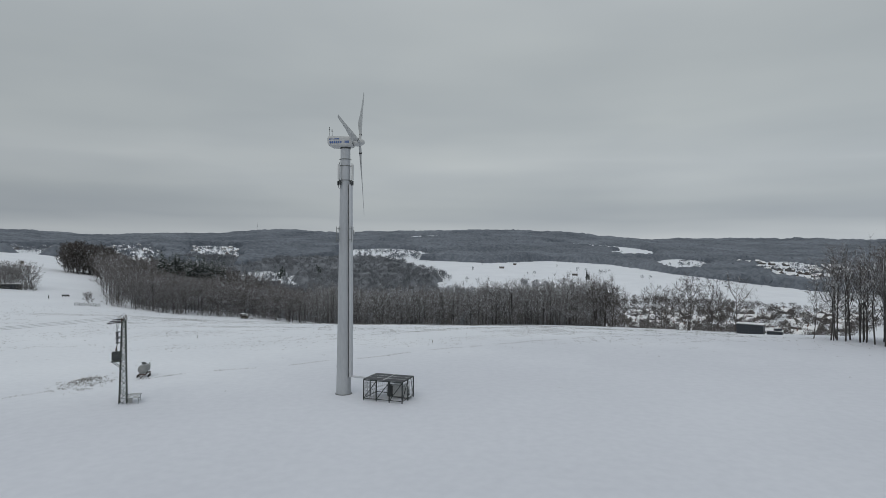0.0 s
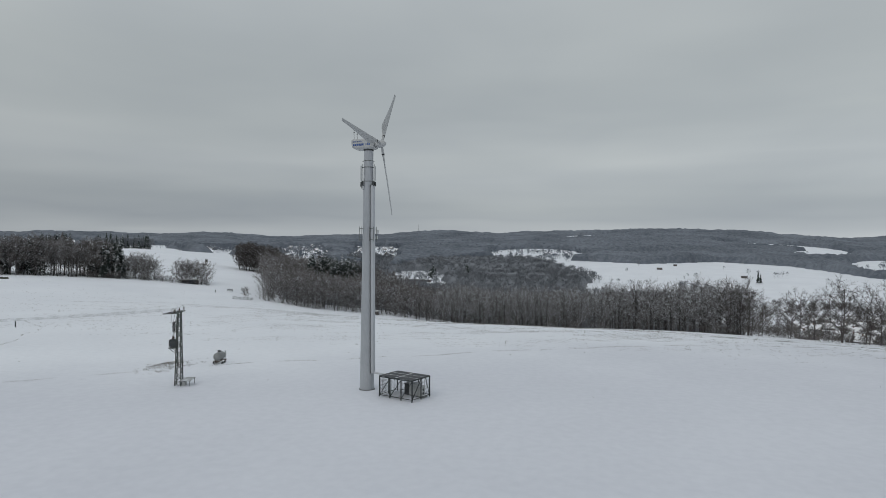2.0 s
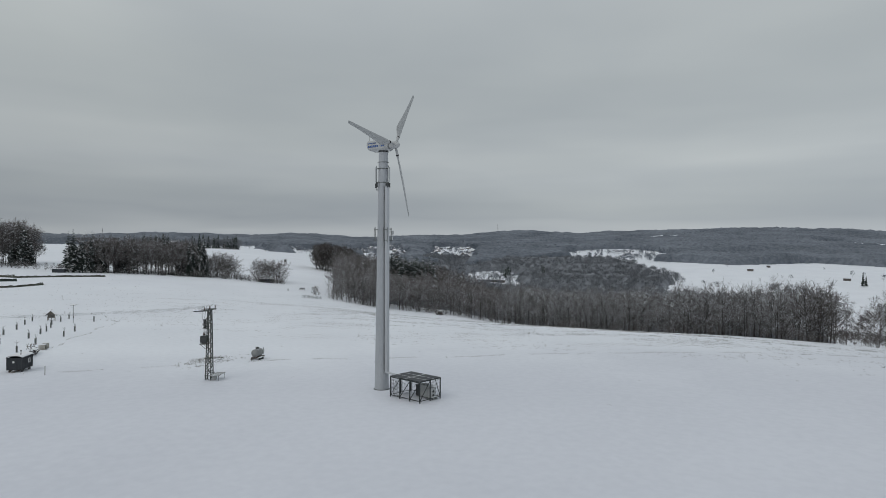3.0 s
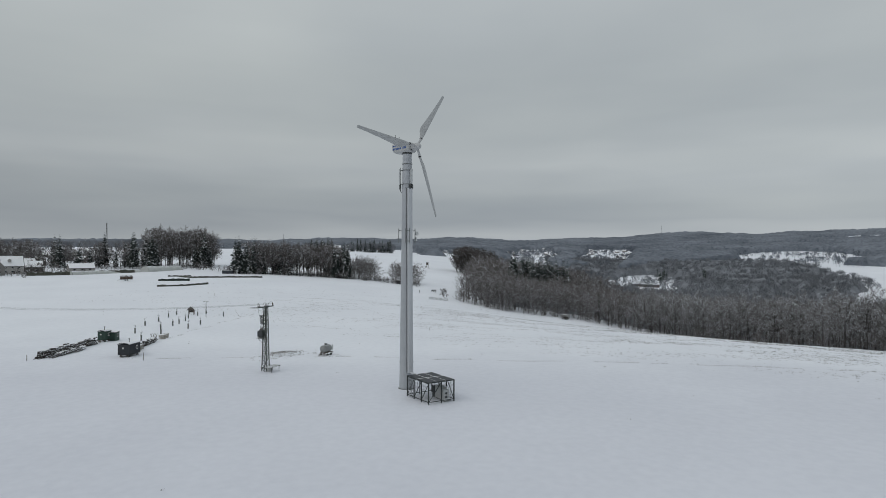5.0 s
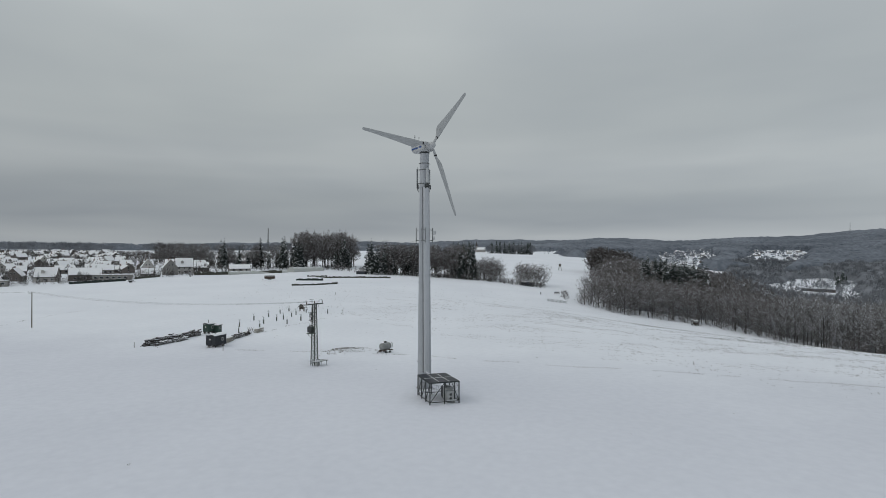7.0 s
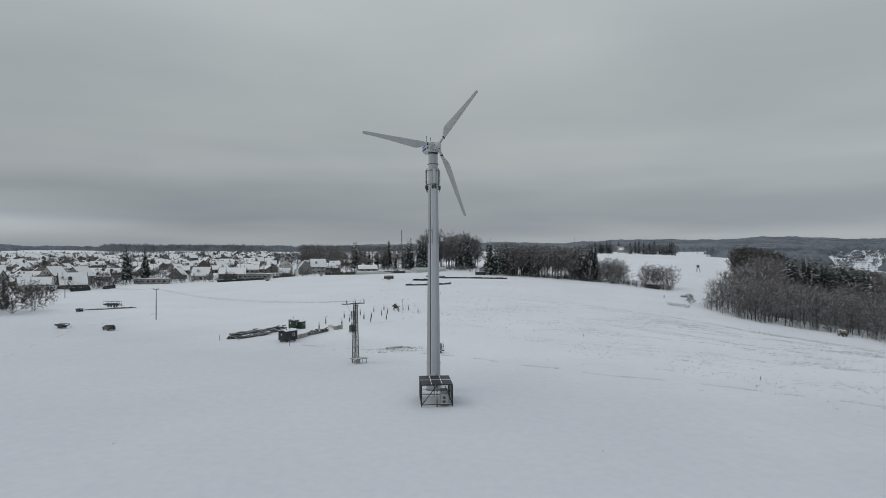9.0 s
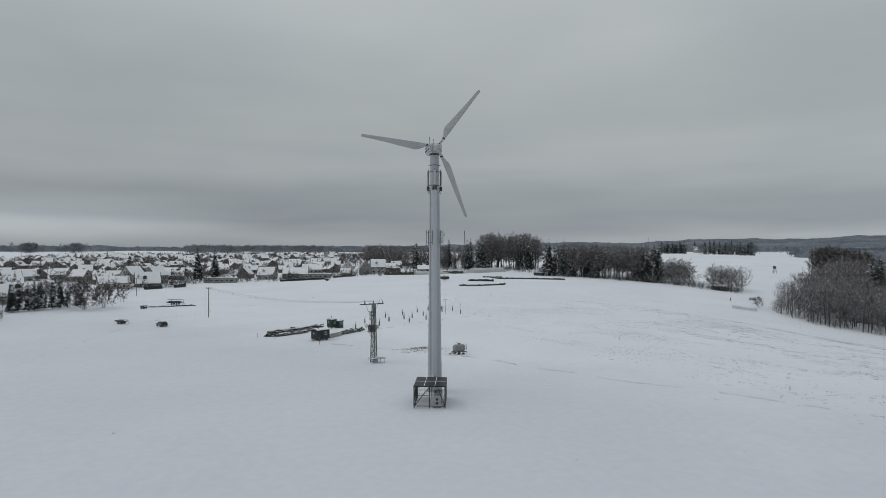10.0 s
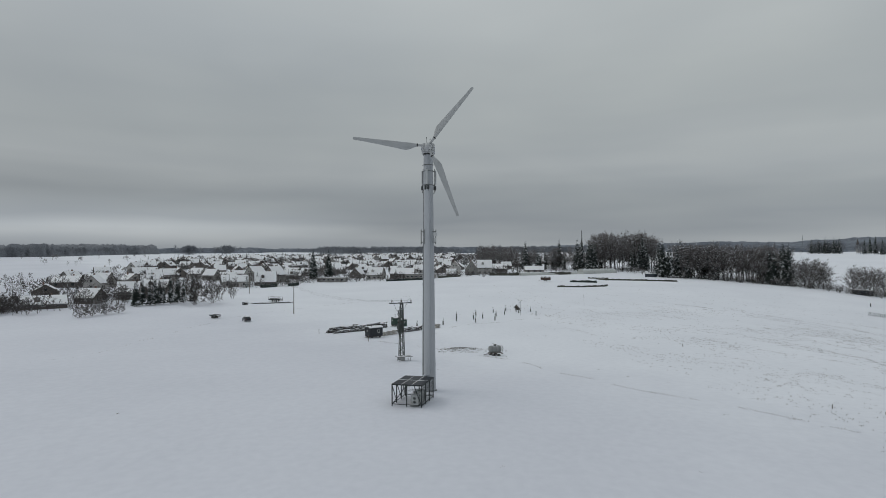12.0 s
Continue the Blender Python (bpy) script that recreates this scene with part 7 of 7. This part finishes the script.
# the rest of the village: a few kinds of house, set along lanes
KINDS = [
    house(-440, 20, 85, 11, 9, 3.0, 6.4, M_RENDER_WALL, "pale rendered village house with snowy roof"),
    house(-445, -30, 85, 12, 9, 2.7, 6.2, M_BROWN_WALL, "low dark village house with snowy roof", dormer=True),
    house(-430, -60, 20, 10, 8.5, 2.8, 6.4, M_BROWN_WALL, "dark slate-clad village house with snowy roof"),
    house(-425, -90, 70, 13, 10, 2.6, 5.6, M_BROWN_WALL, "broad dark village house with a shallow snowy roof"),
    house(-410, -115, 10, 9, 8, 3.4, 7.2, M_RENDER_WALL, "narrow pale village house with steep snowy roof"),
]
TAKEN = [(o.matrix_world.translation.x, o.matrix_world.translation.y) for o in scene.objects if o.get("category") == "house"]


def free(x, y, gap):
    return all((x - a) ** 2 + (y - b) ** 2 > gap * gap for a, b in TAKEN)


def village_near(b):
    return np.interp(b, (-134, -128, -120, -112, -107, -100, -92, -84), (205, 205, 235, 300, 325, 385, 400, 430))


def village_far(b):
    return np.interp(b, (-134, -128, -123, -117, -111, -104, -84), (235, 285, 345, 480, 690, 840, 880))


def in_village(p):
    b, r = np.degrees(np.arctan2(p[:, 0], p[:, 1])), np.hypot(p[:, 0], p[:, 1])
    return p[(r > village_near(b) - 25) & (r < village_far(b) + 15)]


def settle(b0, b1, near, far, step, gap, seed, most, tilt):
    rng = np.random.default_rng(seed)
    n = 0
    for x, y in spread_over(b0, b1, near, far, step, seed):
        if n >= most or not free(x, y, gap):
            continue
        TAKEN.append((x, y))
        k = KINDS[rng.integers(len(KINDS))]
        t = tilt + (0 if rng.random() < 0.55 else 90) + rng.normal(0, 18)
        ob = copy_thing(k, pose(x, y, height_at(x, y), 0, 0, t))
        n += 1


settle(-134, -84, village_near, village_far, 6, 13.0, 4, 234, 98)
settle(-84, -70, 450, 760, 12, 20, 5, 20, 95)
# the village down in the valley, and the town beyond
settle(22, 41, lambda b: np.interp(b, (22, 30, 41), (430, 350, 330)), lambda b: np.interp(b, (22, 30, 41), (600, 680, 720)), 10, 18.5, 6, 58, 30)
# houses on the hill to the north
settle(-38, -33.4, 1200, 1900, 17, 36, 8, 12, 60)
settle(-30.8, -25.8, 1140, 1850, 13, 27, 9, 30, 60)
settle(-23.4, -18.6, 1150, 1700, 13, 27, 10, 18, 60)

SMALLFIR = [fir_tree(80 + i, 20, 0.18, 12, 7) for i in range(2)]
# gardens: trees and shrubs among the houses
plant("garden_trees", "bare garden trees among the village houses", "trees", GARDENFAR, in_village(wooded(-133, -76, 200, 880, 8.6, 21, -0.25, 60)), M_BUSH, (0.4, 1.05), 41)
plant("garden_trees", "bare trees among the houses at the village's near end", "trees", GARDEN, wooded(-140, -112, 196, 330, 9, 22, -0.1, 30), M_BUSH, (0.5, 1.0), 42)
plant("garden_firs", "dark garden conifers among the village houses", "conifers", SMALLFIR, in_village(wooded(-128, -74, 230, 860, 30, 23, -0.3, 60)), M_FIR, (0.3, 0.65), 43)
plant("garden_shrubs", "frosted garden hedges and shrubs", "bushes", SHRUB, np.concatenate([in_village(wooded(-132, -80, 200, 480, 13, 24, 0.0, 40)), along(((-296, -72), (-318, -66), (-332, -30), (-338, 5), (-352, 40), (-368, 62), (-378, 90)), 14, 110, 25)]), M_BUSH, (0.35, 0.8), 44)
plant("valley_trees", "bare trees among the valley houses", "trees", GARDENFAR, wooded(18, 43, 330, 760, 8.0, 26, -0.4, 60), M_BUSH, (0.6, 1.25), 45)
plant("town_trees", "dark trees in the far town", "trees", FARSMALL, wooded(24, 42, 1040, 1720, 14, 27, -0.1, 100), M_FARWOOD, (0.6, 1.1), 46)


def far_town():
    """Rows of small snowy roofs in the far valley, joined."""
    walls, roofs = Shape(), Shape()
    rng = np.random.default_rng(9)
    for x, y in spread_over(27, 42, 1120, 1700, 40, 7):
        L, W, h = rng.uniform(9, 18), rng.uniform(8, 11), rng.uniform(3, 6)
        m = Matrix.Translation((x, y, height_at(x, y))) @ pose(0, 0, 0, 0, 0, rng.uniform(0, 180))
        g = gable_prism(L, W, h, h + 3.5)
        walls.add([m @ Vector(v) for v in g.v], g.f)
        g = slopes(L, W, h, h + 3.5, 0.6, 0.1, 0.4)
        roofs.add([m @ Vector(v) for v in g.v], g.f)
    root = tagged(new("far_town"), "cluster of small snowy-roofed houses in the far valley", "town", kind="stuff")
    part("walls", walls, M_BROWN_WALL, root)
    part("snowy_roofs", roofs, M_SNOWCAP, root)


far_town()


# hedges, fences and dark evergreens along the village's near edge
FRONT = ((-196, -112), (-230, -100), (-262, -84), (-300, -70), (-326, -62), (-336, -36), (-342, 0), (-350, 26), (-366, 48), (-372, 74), (-384, 98))
plant("front_evergreens", "dark garden conifers along the village's edge", "conifers", SMALLFIR, along(FRONT, 30, 60, 51), M_FIR, (0.2, 0.5), 52)
plant("front_brush", "dark bare hedges along the village's edge", "bushes", GARDEN + SHRUB, along(FRONT, 26, 260, 53), M_BUSH, (0.3, 0.75), 54)
plant("front_brush", "dark bare trees and hedges at the village's low end", "bushes", GARDEN + SHRUB, along(((-120, -128), (-140, -122), (-160, -112), (-196, -104)), 30, 190, 55), M_BUSH, (0.35, 0.85), 56)
plant("thicket", "dense brown bare thicket before the low houses", "bushes", GARDEN + SHRUB, np.column_stack([np.random.default_rng(61).uniform(-141, -122, 150), np.random.default_rng(62).uniform(-150, -137, 150)]), M_BUSH, (0.4, 0.85), 63)
hedge_row("garden_hedge", "tall dark garden hedge dusted with snow", ((-283, -76), (-270, -82)), 1.6, 1.9, 61, M_FIR)
hedge_row("garden_hedge", "dark garden hedge before the pale bungalow", ((-333, -10), (-338, 20)), 1.4, 1.5, 62, M_FIR)
hedge_row("garden_hedge", "dark garden fence by the white houses", ((-352, 28), (-368, 46)), 1.0, 1.5, 63)
hedge_row("garden_hedge", "long clipped hedge at the meadow's top edge", ((-374, 70), (-368, 88), (-366, 132)), 1.8, 2.2, 64)
hedge_row("garden_hedge", "round clipped hedges by a dark house", ((-292, -70), (-303, -66)), 1.8, 1.9, 65, M_FIR)


# ---- far masts and field huts ----
def far_mast(x, y, h, label, w=1.2):
    root = thing("radio_mast", label, "radio mast", x, y)
    for i in range(3):
        a = 2.1 * i
        part("mast_leg", Shape().tube([(w * math.cos(a), w * math.sin(a), -1), (0.3 * math.cos(a), 0.3 * math.sin(a), h)], 0.22, 4), M_STEEL, root)
    s = Shape()
    for k in range(14):
        z = h * k / 14
        q = w + (0.3 - w) * k / 14
        s.tube([(q, 0, z), (-q * 0.5, q * 0.8, z + h / 14), (-q * 0.5, -q * 0.8, z), (q, 0, z + h / 14)], 0.15, 3)
    part("lattice", s, M_STEEL, root)


far_mast(-643, 231, 36, "thin lattice radio mast behind the grove", 1.4)
far_mast(-1177, 3893, 75, "distant lattice transmitter on the ridge", 5)
far_mast(-2034, 1535, 70, "distant slender mast on the western ridge", 3)


def far_hut(x, y, turn, L, label):
    root = thing("field_hut", label, "hut", x, y, None, turn, "huts on the far slope")
    part("wall", Shape().box((0, 0, 1.2), (L, 5, 3.4)), M_BROWN_WALL, root)
    part("roof", Shape().box((0, 0, 3.1), (L + 1, 6, 0.5)), M_TILE, root)


for hx, hy, ht, hl in ((143, 1080, 5, 9), (268, 1000, 0, 9), (182, 1180, 0, 6), (-241, 800, 10, 26), (-225, 806, 10, 14)):
    far_hut(hx, hy, ht, hl, "small dark field hut on the snowy slope")


def church(x, y, turn):
    root = thing("church", "distant pale church with a snowy roof and dark spire", "church", x, y, None, turn)
    part("nave", gable_prism(24, 12, 8, 14), M_RENDER_WALL, root)
    part("roof_snow", slopes(24, 12, 8, 14, 0.6, 0.05, 0.4), M_SNOWCAP, root)
    part("tower", Shape().box((-14, 0, 8), (6, 6, 20)), M_RENDER_WALL, root)
    part("spire", Shape().tube([(-14, 0, 18), (-14, 0, 21), (-14, 0, 33)], [4.2, 3.2, 0.2], 8), M_TILE, root)


church(-1240, 1115, 40)
